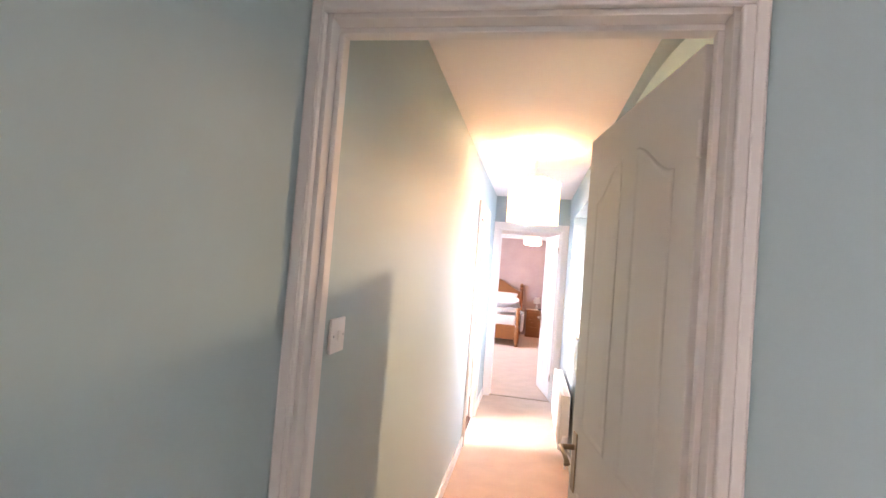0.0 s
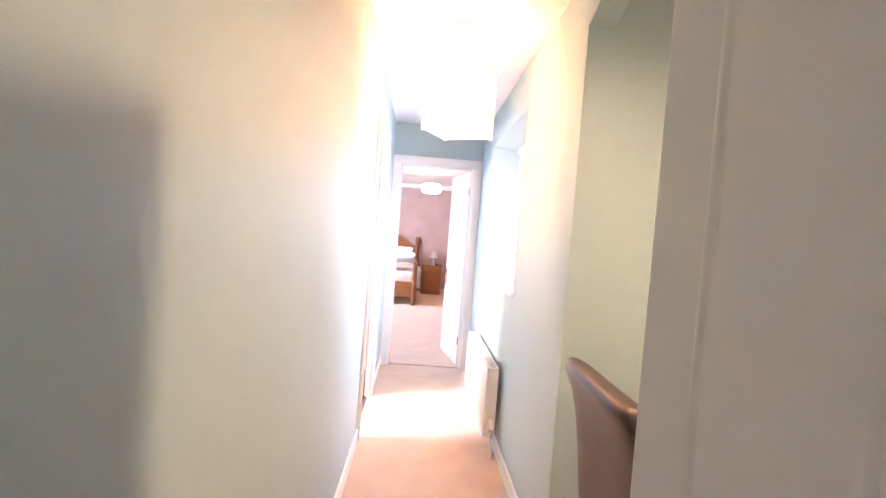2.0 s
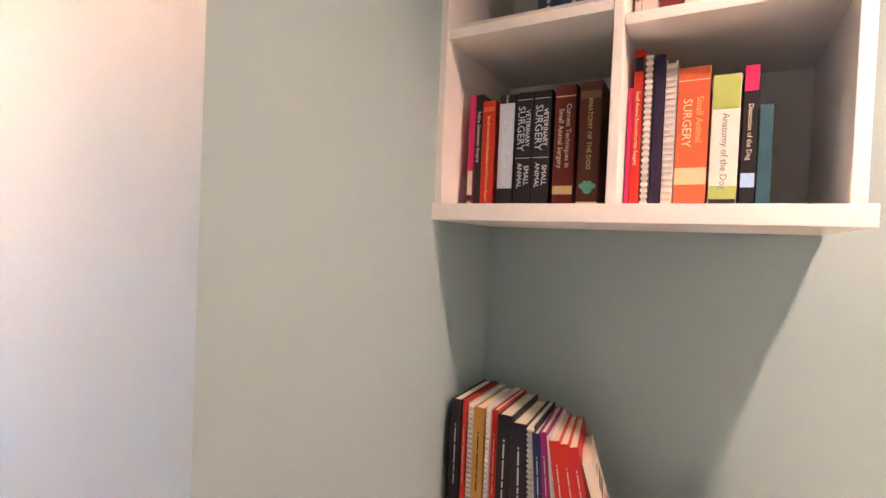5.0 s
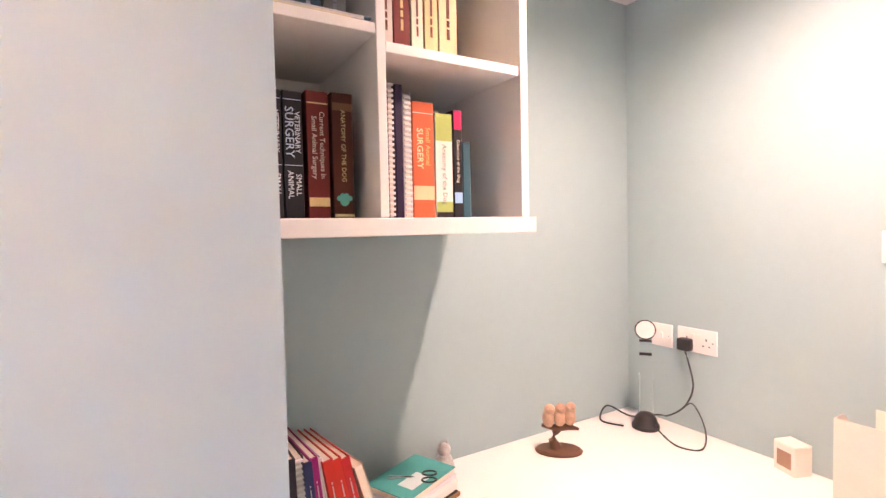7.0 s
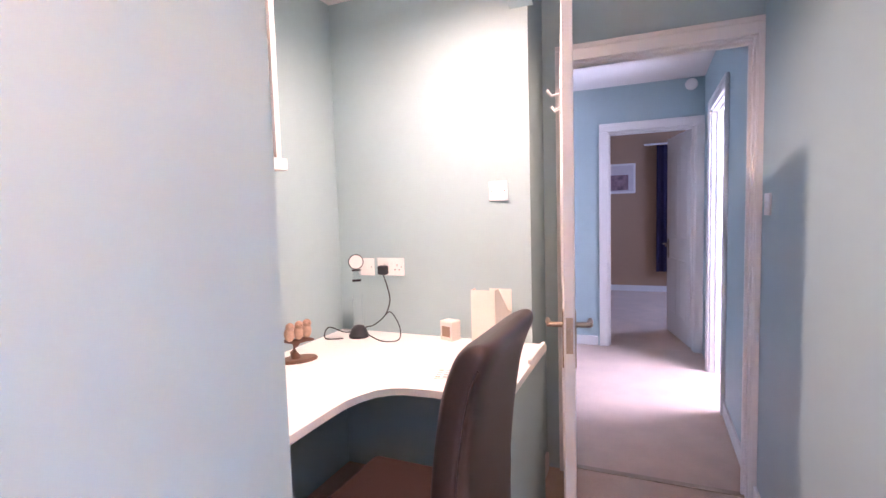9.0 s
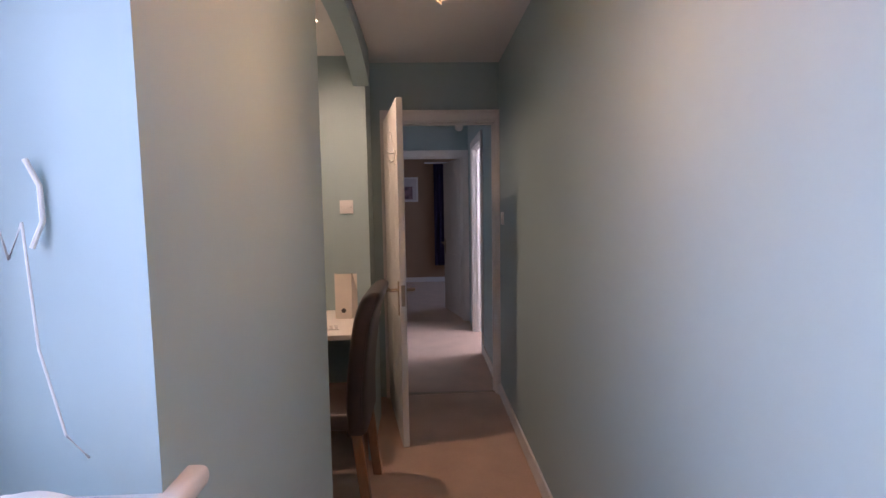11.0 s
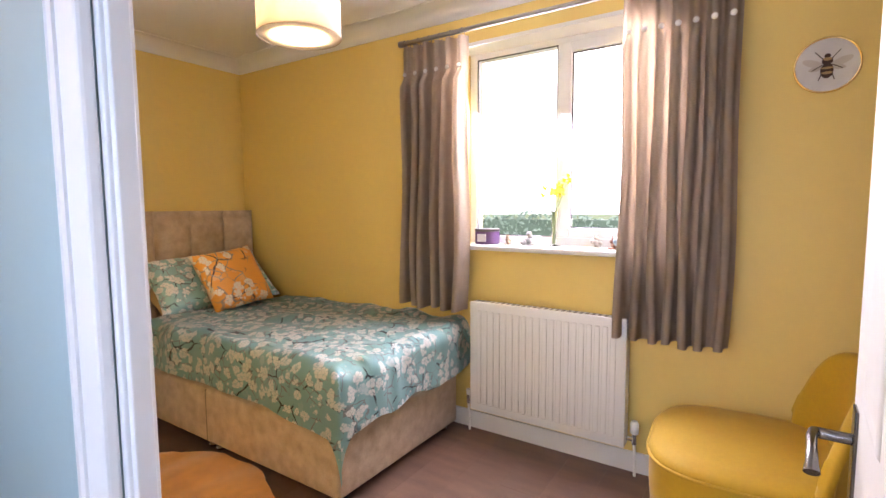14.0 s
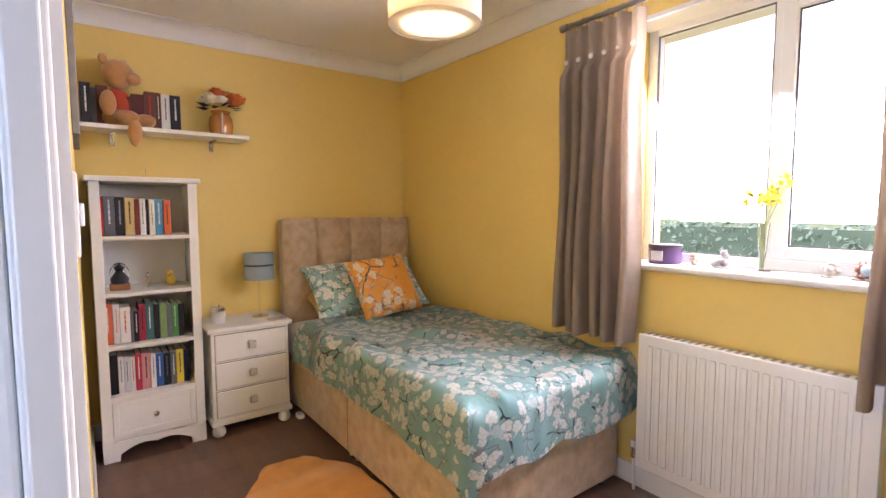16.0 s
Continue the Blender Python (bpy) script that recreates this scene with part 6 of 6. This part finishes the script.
figurine(-2.16, 2.305, 0.055, ((0.48, 0.36, 0.24), (0.2, 0.12, 0.08)), "small brown resin animal figurine on the sill", 1)
figurine(-2.16, 2.43, 0.075, ((0.52, 0.50, 0.48), (0.16, 0.14, 0.13)), "grey and white resin animal figurine on the sill", 2)
figurine(-2.155, 2.79, 0.062, ((0.66, 0.62, 0.56), (0.42, 0.34, 0.30)), "pale resin figurine on the sill", 3)
figurine(-2.155, 2.875, 0.06, ((0.34, 0.16, 0.10), (0.2, 0.1, 0.08)), "red-brown resin figurine on the sill", 4)
figurine(-2.155, 2.925, 0.095, ((0.18, 0.32, 0.45), (0.55, 0.5, 0.42)), "blue and cream resin figurine on the sill", 5)
dv2 = thing("daffodil_vase", "slim clear glass vase of yellow daffodils on the sill", "vase", at=pose(-2.155, 2.575, SZ))
part("vase", lathe([(0.0, 0), (0.032, 0), (0.033, 0.006), (0.012, 0.012), (0.014, 0.08), (0.022, 0.19), (0.020, 0.19), (0.012, 0.08), (0.0, 0.02)], 24), GLASS, dv2, smooth=True)
rr = random.Random(9)
for k in range(9):
    a = k * 2.4
    hx, hy, hz = 0.075 * math.cos(a) * rr.uniform(0.4, 1), 0.095 * math.sin(a) * rr.uniform(0.3, 1) + 0.015, 0.285 + rr.uniform(-0.03, 0.075)
    st_ = part("stem", tube([(0.004 * math.cos(a), 0.004 * math.sin(a), 0.015), (0.01 * math.cos(a), 0.01 * math.sin(a), 0.18), (hx, hy, hz)], 0.0014, 6), ink((0.34, 0.42, 0.22)), dv2)
    bm = bmesh.new()
    for p in range(6):
        b0 = p * math.pi / 3
        r1 = 0.032
        bm.faces.new([bm.verts.new((r * math.cos(b0 + o), r * math.sin(b0 + o), z)) for r, o, z in ((0.004, 0, 0), (r1 * 0.6, -0.42, 0.006), (r1, 0, 0.002), (r1 * 0.6, 0.42, 0.006))])
    lathe([(0.008, 0.0), (0.009, 0.014), (0.014, 0.022)], 12, bm)
    turned(bm, Matrix.Translation((hx, hy, hz)) @ Matrix.Rotation(a, 4, "Z") @ Matrix.Rotation(rr.uniform(0.4, 1.2), 4, "Y"))
    part("daffodil", bm, ink((0.80, 0.68, 0.06), 0.6), st_, smooth=True)

# bee plaque
bp = thing("bee_plaque", "round white glass plaque with a bee picture and gold rim", "wall plaque", at=pose(-2.0995, 3.65, 1.785, 90, 0, 90))
part("disc", lathe([(0.0, 0), (0.098, 0), (0.098, 0.010), (0.0, 0.012)], 48), ink((0.62, 0.60, 0.58), 0.2), bp, smooth=True)
part("rim", tube([(0.099 * math.cos(a * math.pi / 30), 0.099 * math.sin(a * math.pi / 30), 0.008) for a in range(61)], 0.0042, 8), material("gold", (0.8, 0.58, 0.25), 0.2, 1.0), bp, "thin gold rim", smooth=True)
DK, TN = (0.06, 0.03, 0.02), (0.40, 0.26, 0.12)


def flat(name, cx, cz, a, b, ang, col, z=0.0125):
    bm = bmesh.new()
    lathe([(1, 0), (1, 0.0008), (0, 0.0009)], 20, bm)
    turned(bm, Matrix.Translation((cx, cz, z)) @ Matrix.Rotation(radians(ang), 4, "Z") @ Matrix.Diagonal((a, b, 1, 1)))
    part(name, bm, ink(col), bp)


for s in (-1, 1):
    flat("wing", s * 0.042, 0.008, 0.036, 0.013, s * 22, (0.50, 0.45, 0.40), 0.0122)
    flat("wing", s * 0.034, -0.012, 0.022, 0.009, -s * 10, (0.46, 0.41, 0.36), 0.0124)
    for a0, a1 in (((0.012, 0.02), (0.038, 0.05)), ((0.014, 0.0), (0.046, -0.018)), ((0.010, -0.016), (0.024, -0.056))):
        part("leg", tube([(s * a0[0], a0[1], 0.0128), (s * a1[0], a1[1], 0.0128)], 0.0018, 5), ink(DK), bp)
flat("body", 0, -0.022, 0.020, 0.028, 0, DK, 0.0130)
flat("body_stripe", 0, -0.012, 0.019, 0.004, 0, TN, 0.0138)
flat("body_stripe", 0, -0.030, 0.017, 0.005, 0, TN, 0.0138)
flat("thorax", 0, 0.013, 0.017, 0.014, 0, DK, 0.0134)
flat("thorax_fur", 0, 0.020, 0.013, 0.006, 0, TN, 0.0144)
flat("head", 0, 0.032, 0.010, 0.008, 0, DK, 0.0136)

# mustard armchair
BEECH = material("pale_beech", (0.45, 0.28, 0.14), 0.45)
MUST = material("mustard_velvet", (0.56, 0.325, 0.008), 0.7, scale=5, second=(0.46, 0.255, 0.006), bump=0.25, bump_scale=500, sheen=0.1)
ac = thing("cocktail_chair", "mustard velvet cocktail chair with a curved back", "armchair", at=pose(-1.71, 3.455, 0, 0, 0, 183))
# local: the seat opens towards +y, the back wraps round -y
seat = bmesh.new()
pts = []
for i in range(40):
    a = 2 * math.pi * i / 40
    ex = 0.62
    pts.append((0.31 * math.copysign(abs(math.cos(a)) ** ex, math.cos(a)), 0.30 * math.copysign(abs(math.sin(a)) ** ex, math.sin(a))))
prev = None
for z, k in ((0.15, 0.93), (0.18, 0.97), (0.30, 1.0), (0.375, 1.0), (0.40, 1.012), (0.415, 1.0), (0.43, 0.95), (0.442, 0.80), (0.448, 0.5), (0.45, 0.15)):
    ring = [seat.verts.new((x * k, y * k, z)) for x, y in pts]
    if prev:
        for i in range(40):
            seat.faces.new((prev[i], prev[(i + 1) % 40], ring[(i + 1) % 40], ring[i]))
    else:
        seat.faces.new(ring[::-1])
    prev = ring
seat.faces.new(prev)
part("seat", seat, MUST, ac, smooth=True)
part("seat_piping", tube([(x * 1.012, y * 1.012, 0.40) for x, y in pts + pts[:1]], 0.006, 8), MUST, ac, smooth=True)
back = bmesh.new()
n = 28
rows_i, rows_o = [], []
for j in range(9):
    v = j / 8
    ri, ro = [], []
    for i in range(n + 1):
        a = radians(212 + 118 * i / n)
        u = abs(2 * i / n - 1)
        top = 0.765 - 0.29 * u ** 4.5
        z = 0.30 + (top - 0.30) * v
        flare = 0.05 * v
        th = 0.075 * (1 - 0.35 * v)
        cx, cy = math.cos(a), math.sin(a)
        ri.append(back.verts.new(((0.285 + flare) * cx, (0.27 + flare) * cy, z)))
        ro.append(back.verts.new(((0.285 + flare + th) * cx, (0.27 + flare + th) * cy, z)))
    rows_i.append(ri)
    rows_o.append(ro)
for j in range(8):
    for i in range(n):
        back.faces.new((rows_i[j][i], rows_i[j][i + 1], rows_i[j + 1][i + 1], rows_i[j + 1][i]))
        back.faces.new((rows_o[j][i + 1], rows_o[j][i], rows_o[j + 1][i], rows_o[j + 1][i + 1]))
for i in range(n):
    back.faces.new((rows_i[8][i], rows_i[8][i + 1], rows_o[8][i + 1], rows_o[8][i]))
    back.faces.new((rows_i[0][i + 1], rows_i[0][i], rows_o[0][i], rows_o[0][i + 1]))
for i in (0, n):
    for j in range(8):
        back.faces.new((rows_i[j][i], rows_i[j + 1][i], rows_o[j + 1][i], rows_o[j][i]))
bmesh.ops.recalc_face_normals(back, faces=back.faces)
es = [e for e in back.edges if e.calc_face_angle(0) > 0.9]
bmesh.ops.bevel(back, geom=es, offset=0.02, segments=3, profile=0.5, affect="EDGES")
part("backrest", back, MUST, ac, smooth=True)
for x in (-0.2, 0.2):
    for y in (-0.2, 0.2):
        part("leg", tube([(x * 1.15, y * 1.15, 0.0), (x, y, 0.16)], [0.012, 0.02], 12), BEECH, ac, "pale wooden leg", smooth=True)
switch_plate("double_socket", pose(-2.0995, 3.475, 0.335, 0, 0, 90), "white double wall socket behind the chair", 0.146, 2, 2)

# ---- pink bedroom, seen through its door ----
PINE = material("honey_pine", (0.27, 0.10, 0.033), 0.4, vary=0.2, scale=8, bump=0.05, stretch=(5, 1, 5))
LINEN_W = material("white_bed_linen", (0.76, 0.75, 0.75), 0.8, vary=0.03, scale=5, bump=0.3, bump_scale=30)
pb = thing("double_bed", "pine bed with turned posts and white bedding", "bed")
BXE = 0.28
for x in (BXE, BXE - 1.55):
    part("foot_post", lathe([(0.03, 0), (0.042, 0.02), (0.028, 0.05), (0.045, 0.09), (0.045, 0.36), (0.03, 0.40), (0.045, 0.45), (0.03, 0.62), (0.042, 0.66), (0.03, 0.70), (0.04, 0.74), (0.0, 0.79)], 16, centre=(x, 8.50, 0)), PINE, pb, smooth=True)
    part("head_post", lathe([(0.045, 0), (0.045, 1.00), (0.03, 1.04), (0.05, 1.08), (0.032, 1.12), (0.05, 1.17), (0.0, 1.22)], 16, centre=(x, 10.52, 0)), PINE, pb, smooth=True)
part("footboard", B(BXE - 1.51, BXE - 0.04, 8.485, 8.515, 0.14, 0.42, 0.006), PINE, pb)
part("side_rail", B(BXE - 0.02, BXE + 0.01, 8.52, 10.5, 0.20, 0.36, 0.004), PINE, pb)
part("side_rail", B(BXE - 1.56, BXE - 1.53, 8.52, 10.5, 0.20, 0.36, 0.004), PINE, pb)
hp = [(BXE - 1.51, 0.4)]
for i in range(17):
    u = i / 16
    hp.append((BXE - 1.51 + 1.47 * u, 1.02 + 0.32 * math.sin(math.pi * u) ** 1.3))
hp.append((BXE - 0.04, 0.4))
part("headboard", turned(extrude_profile(hp, 0.03), Matrix.Translation((0, 10.50, 0))), PINE, pb)
part("mattress", B(BXE - 1.52, BXE - 0.03, 8.53, 10.49, 0.36, 0.60, 0.05, 3), LINEN_W, pb, smooth=True)
bm = bmesh.new()
grid = []
for j in range(31):
    line = []
    for i in range(31):
        u, v = i / 30, j / 30
        s = u * 1.85
        x = BXE - 1.58 + min(s, 1.60)
        z = 0.66 + 0.03 * noise.noise(Vector((s * 4, v * 6, 0)))
        if s > 1.57:
            z -= (s - 1.57) * 1.3
            x += 0.05 * math.sin(v * 17) + 0.04
        line.append(bm.verts.new((x, 8.56 + 1.25 * v, z)))
    grid.append(line)
for a, b in zip(grid, grid[1:]):
    for i in range(30):
        bm.faces.new((a[i], a[i + 1], b[i + 1], b[i]))
bmesh.ops.solidify(bm, geom=bm.faces[:], thickness=0.04)
solid("duvet", bm, LINEN_W, "rumpled white duvet on the pine bed", "duvet", smooth=True)
pillow("pillow", pose(-0.10, 10.22, 0.82, -48, 0, 0), 0.62, 0.42, 0.18, LINEN_W, "white pillow propped on the pine headboard", "pillow")
pillow("pillow", pose(-0.02, 10.0, 0.76, -30, 0, -6), 0.62, 0.42, 0.18, LINEN_W, "white pillow on the pine bed", "pillow")
nsd = thing("bedside_chest", "pine three-drawer bedside chest", "bedside table")
part("body", B(0.44, 0.84, 10.24, 10.585, 0.05, 0.60, 0.004), PINE, nsd)
part("top_board", B(0.42, 0.86, 10.22, 10.59, 0.601, 0.625, 0.005), PINE, nsd)
part("plinth", B(0.43, 0.85, 10.23, 10.588, 0, 0.06, 0.004), PINE, nsd)
for i in range(3):
    dr = part("drawer", B(0.465, 0.815, 10.225, 10.242, 0.08 + i * 0.172, 0.235 + i * 0.172, 0.004), PINE, nsd)
    for x in (0.56, 0.72):
        part("knob", B(x - 0.015, x + 0.015, 10.205, 10.225, 0.145 + i * 0.172, 0.17 + i * 0.172, 0.005), PINE, dr)
ptl = thing("table_lamp", "small white bedside lamp", "lamp", at=pose(0.66, 10.42, 0.625))
part("base", lathe([(0.05, 0), (0.05, 0.01), (0.015, 0.03), (0.03, 0.07), (0.012, 0.12), (0.01, 0.17)], 20), GLOSS, ptl, smooth=True)
part("shade", lathe([(0.085, 0.15), (0.055, 0.29)], 24), SHADE, ptl, smooth=True)
bt = thing("bedside_clutter", "small dark trinket dish on the pine chest", "dish", at=pose(0.74, 10.32, 0.625))
part("bowl", lathe([(0.02, 0), (0.04, 0.02), (0.042, 0.035), (0.036, 0.03), (0, 0.01)], 16), BLACK, bt, smooth=True)
cl = thing("ceiling_lamp", "round frosted ceiling lamp, lit", "lamp", at=pose(0.46, 8.3, 0))
part("shade", lathe([(0.13, 2.02), (0.17, 2.05), (0.17, 2.15), (0.13, 2.18)], 28), glow("lit_shade", (1.0, 0.86, 0.66), 4), cl, smooth=True)
part("flex", tube([(0, 0, 2.375), (0, 0, 2.17)], 0.005, 8), PLASTIC, cl)
skirting("skirting_pink_north", 0.87, 3.55, 10.586, 10.60)
solid("coving_pink", B(-3.0, 3.6, 10.52, 10.599, 2.28, 2.379, 0.03, 3), CEILING, "white plaster coving", "coving", kind="structure", smooth=True)
rb = bmesh.new()
grid = []
for j in range(13):
    v = j / 12
    grid.append([rb.verts.new((0.845 + 0.03 * math.sin(i * 1.9) + 0.02 * v, 5.42 + 0.05 * i * (0.3 + 0.7 * v) - 0.10 * v, 1.75 * (1 - v) + 0.004)) for i in range(10)])
for a, b in zip(grid, grid[1:]):
    for i in range(9):
        rb.faces.new((a[i], a[i + 1], b[i + 1], b[i]))
bmesh.ops.solidify(rb, geom=rb.faces[:], thickness=0.006)
solid("dressing_gown", rb, material("beige_towelling", (0.50, 0.40, 0.32), 0.95, vary=0.1, scale=20, bump=0.8, bump_scale=300), "beige gown hanging behind the bedroom door", "gown", smooth=True)

# ---- landing and brown room, seen through the first doorway ----
door_frame("door_frame_brown_room", "x", D4[0] + 0.075, D4[1], -2.76, -2.65, D4[3])
door_leaf("door_4", leaf_pose(0.07, -2.77, 0.24, -3.46), 0.71, "open white moulded bedroom door", BRASS)
door_frame("door_frame_side_room", "y", D5[0], D5[1], -0.10, -0.003)
door_leaf("door_5", leaf_pose(-0.115, -2.10, -0.80, -2.04), 0.70, "open white moulded side room door", BRASS)
skirting("skirting_landing_end", 0.87, 2.0, -2.65, -2.636)
skirting("skirting_landing_west", -0.003, 0.011, -1.24, -0.42)
skirting("skirting_brown_south", -1.7, 2.6, -5.9, -5.886)
sd = thing("ceiling_sensor", "white round smoke alarm high on the wall", "alarm", at=pose(0.10, -2.649, 2.32, 90, 0, 180))
part("body", lathe([(0.045, 0), (0.05, 0.01), (0.04, 0.035), (0.0, 0.04)], 24), PLASTIC, sd, smooth=True)
pic = thing("picture", "framed flower print in a white frame on the tan wall", "picture")
part("frame", B(0.62, 1.20, -5.9, -5.875, 1.50, 1.95, 0.004), GLOSS, pic)
part("mount", B(0.65, 1.17, -5.8755, -5.872, 1.53, 1.92), ink((0.62, 0.58, 0.58)), pic)
part("print", B(0.72, 1.10, -5.8725, -5.870, 1.55, 1.78), material("flower_print", (0.45, 0.28, 0.30), 0.6, scale=12, second=(0.12, 0.07, 0.09)), pic)
cr = thing("curtain", "dark purple-blue bedroom curtain on a white pole", "curtain")
bm = bmesh.new()
grid = [[bm.verts.new((0.33 - 0.02 * i, -5.80 + 0.035 * math.sin(i * 1.5), 2.18 - 1.86 * j)) for i in range(28)] for j in range(2)]
for i in range(27):
    bm.faces.new((grid[0][i], grid[0][i + 1], grid[1][i + 1], grid[1][i]))
bmesh.ops.solidify(bm, geom=bm.faces[:], thickness=0.004)
part("fabric", bm, material("dark_purple_cloth", (0.05, 0.04, 0.12), 0.8, vary=0.15), cr, smooth=True)
part("pole_bracket", tube([(0.40, -5.899, 2.20), (0.40, -5.80, 2.20)], 0.009, 8), GLOSS, cr)
part("pole", tube([(0.50, -5.80, 2.20), (-1.4, -5.80, 2.20)], 0.014, 12), GLOSS, cr, smooth=True)

# ---- outside ----
GRASS = material("lawn", (0.07, 0.12, 0.035), 0.95, vary=0.3, scale=3, bump=0.5)
solid("ground", B(-400, 400, -400, 400, -0.5, -0.3), GRASS, "grass and earth around the house", "ground", kind="structure")
hedge = bmesh.new()
rr = random.Random(3)
verts, faces = [], []
for k in range(16000):
    x, y, z = rr.uniform(-14.4, -13.6), rr.uniform(-16, 34), rr.uniform(-0.3, 1.0) ** 1.0
    z += 0.10 * math.sin(y * 1.7) + 0.06 * math.sin(y * 4.1)
    d = Vector((rr.uniform(-1, 1), rr.uniform(-1, 1), rr.uniform(-1, 1))).normalized() * 0.09
    e = d.cross(Vector((rr.uniform(-1, 1), rr.uniform(-1, 1), rr.uniform(-1, 1)))).normalized() * 0.05
    p = Vector((x, y, z))
    i = len(verts)
    verts += [p - d, p + e, p + d, p - e]
    faces.append((i, i + 1, i + 2, i + 3))
hm = bpy.data.meshes.new("hedge")
hm.from_pydata(verts, [], faces)
hm.materials.append(material("hedge_leaves", (0.22, 0.33, 0.26), 0.7, vary=0.4, scale=8))
tagged(new("hedge", hm), "clipped green garden hedge beyond the window", "hedge", kind="stuff")
# box filling the hedge; the shade between the leaves is put into its colour
solid("hedge_core", B(-14.3, -13.75, -16, 34, -0.3, 0.85), ink((0.12, 0.19, 0.14)), "plain box inside the hedge, coloured dark for the shade between leaves", "hedge", kind="stuff")


def house(x, y, w, d, eave, ridge, label):
    ob = thing("house", label, "house", "houses beyond the hedge", at=pose(x, y, -0.3))
    part("wall", B(-d / 2, d / 2, -w / 2, w / 2, 0, eave), material("pale_render", (0.55, 0.50, 0.46), 0.9), ob)
    bm = extrude_profile([(-d / 2 - 0.3, eave), (d / 2 + 0.3, eave), (0, ridge)], w + 0.6)
    turned(bm, Matrix.Translation((0, -w / 2 - 0.3, 0)))
    part("roof", bm, material("brown_tiles", (0.26, 0.15, 0.11), 0.8, vary=0.2, scale=4), ob)
    for k in (-1, 1):
        wd = part("window", B(d / 2, d / 2 + 0.05, k * w * 0.25 - 0.6, k * w * 0.25 + 0.6, 0.9, 2.0), UPVC, ob)
        part("pane", B(d / 2 + 0.05, d / 2 + 0.06, k * w * 0.25 - 0.5, k * w * 0.25 + 0.5, 1.0, 1.9), ink((0.15, 0.17, 0.2)), wd)


house(-34, 19, 11, 8, 2.4, 5.2, "pale bungalow with a brown tiled roof")
house(-38, 3, 12, 8, 2.4, 5.2, "distant pale bungalow with a tiled roof")
CLOUD = glow("overcast_sky", (0.93, 0.96, 1.0), 7.0, (0.8, 0.8, 0.8))
for x in (-90, 90):
    solid("backdrop_cloud", B(x - 0.5, x + 0.5, -160, 160, -0.3, 120), CLOUD, "plain white overcast sky in the distance", "sky", kind="structure")
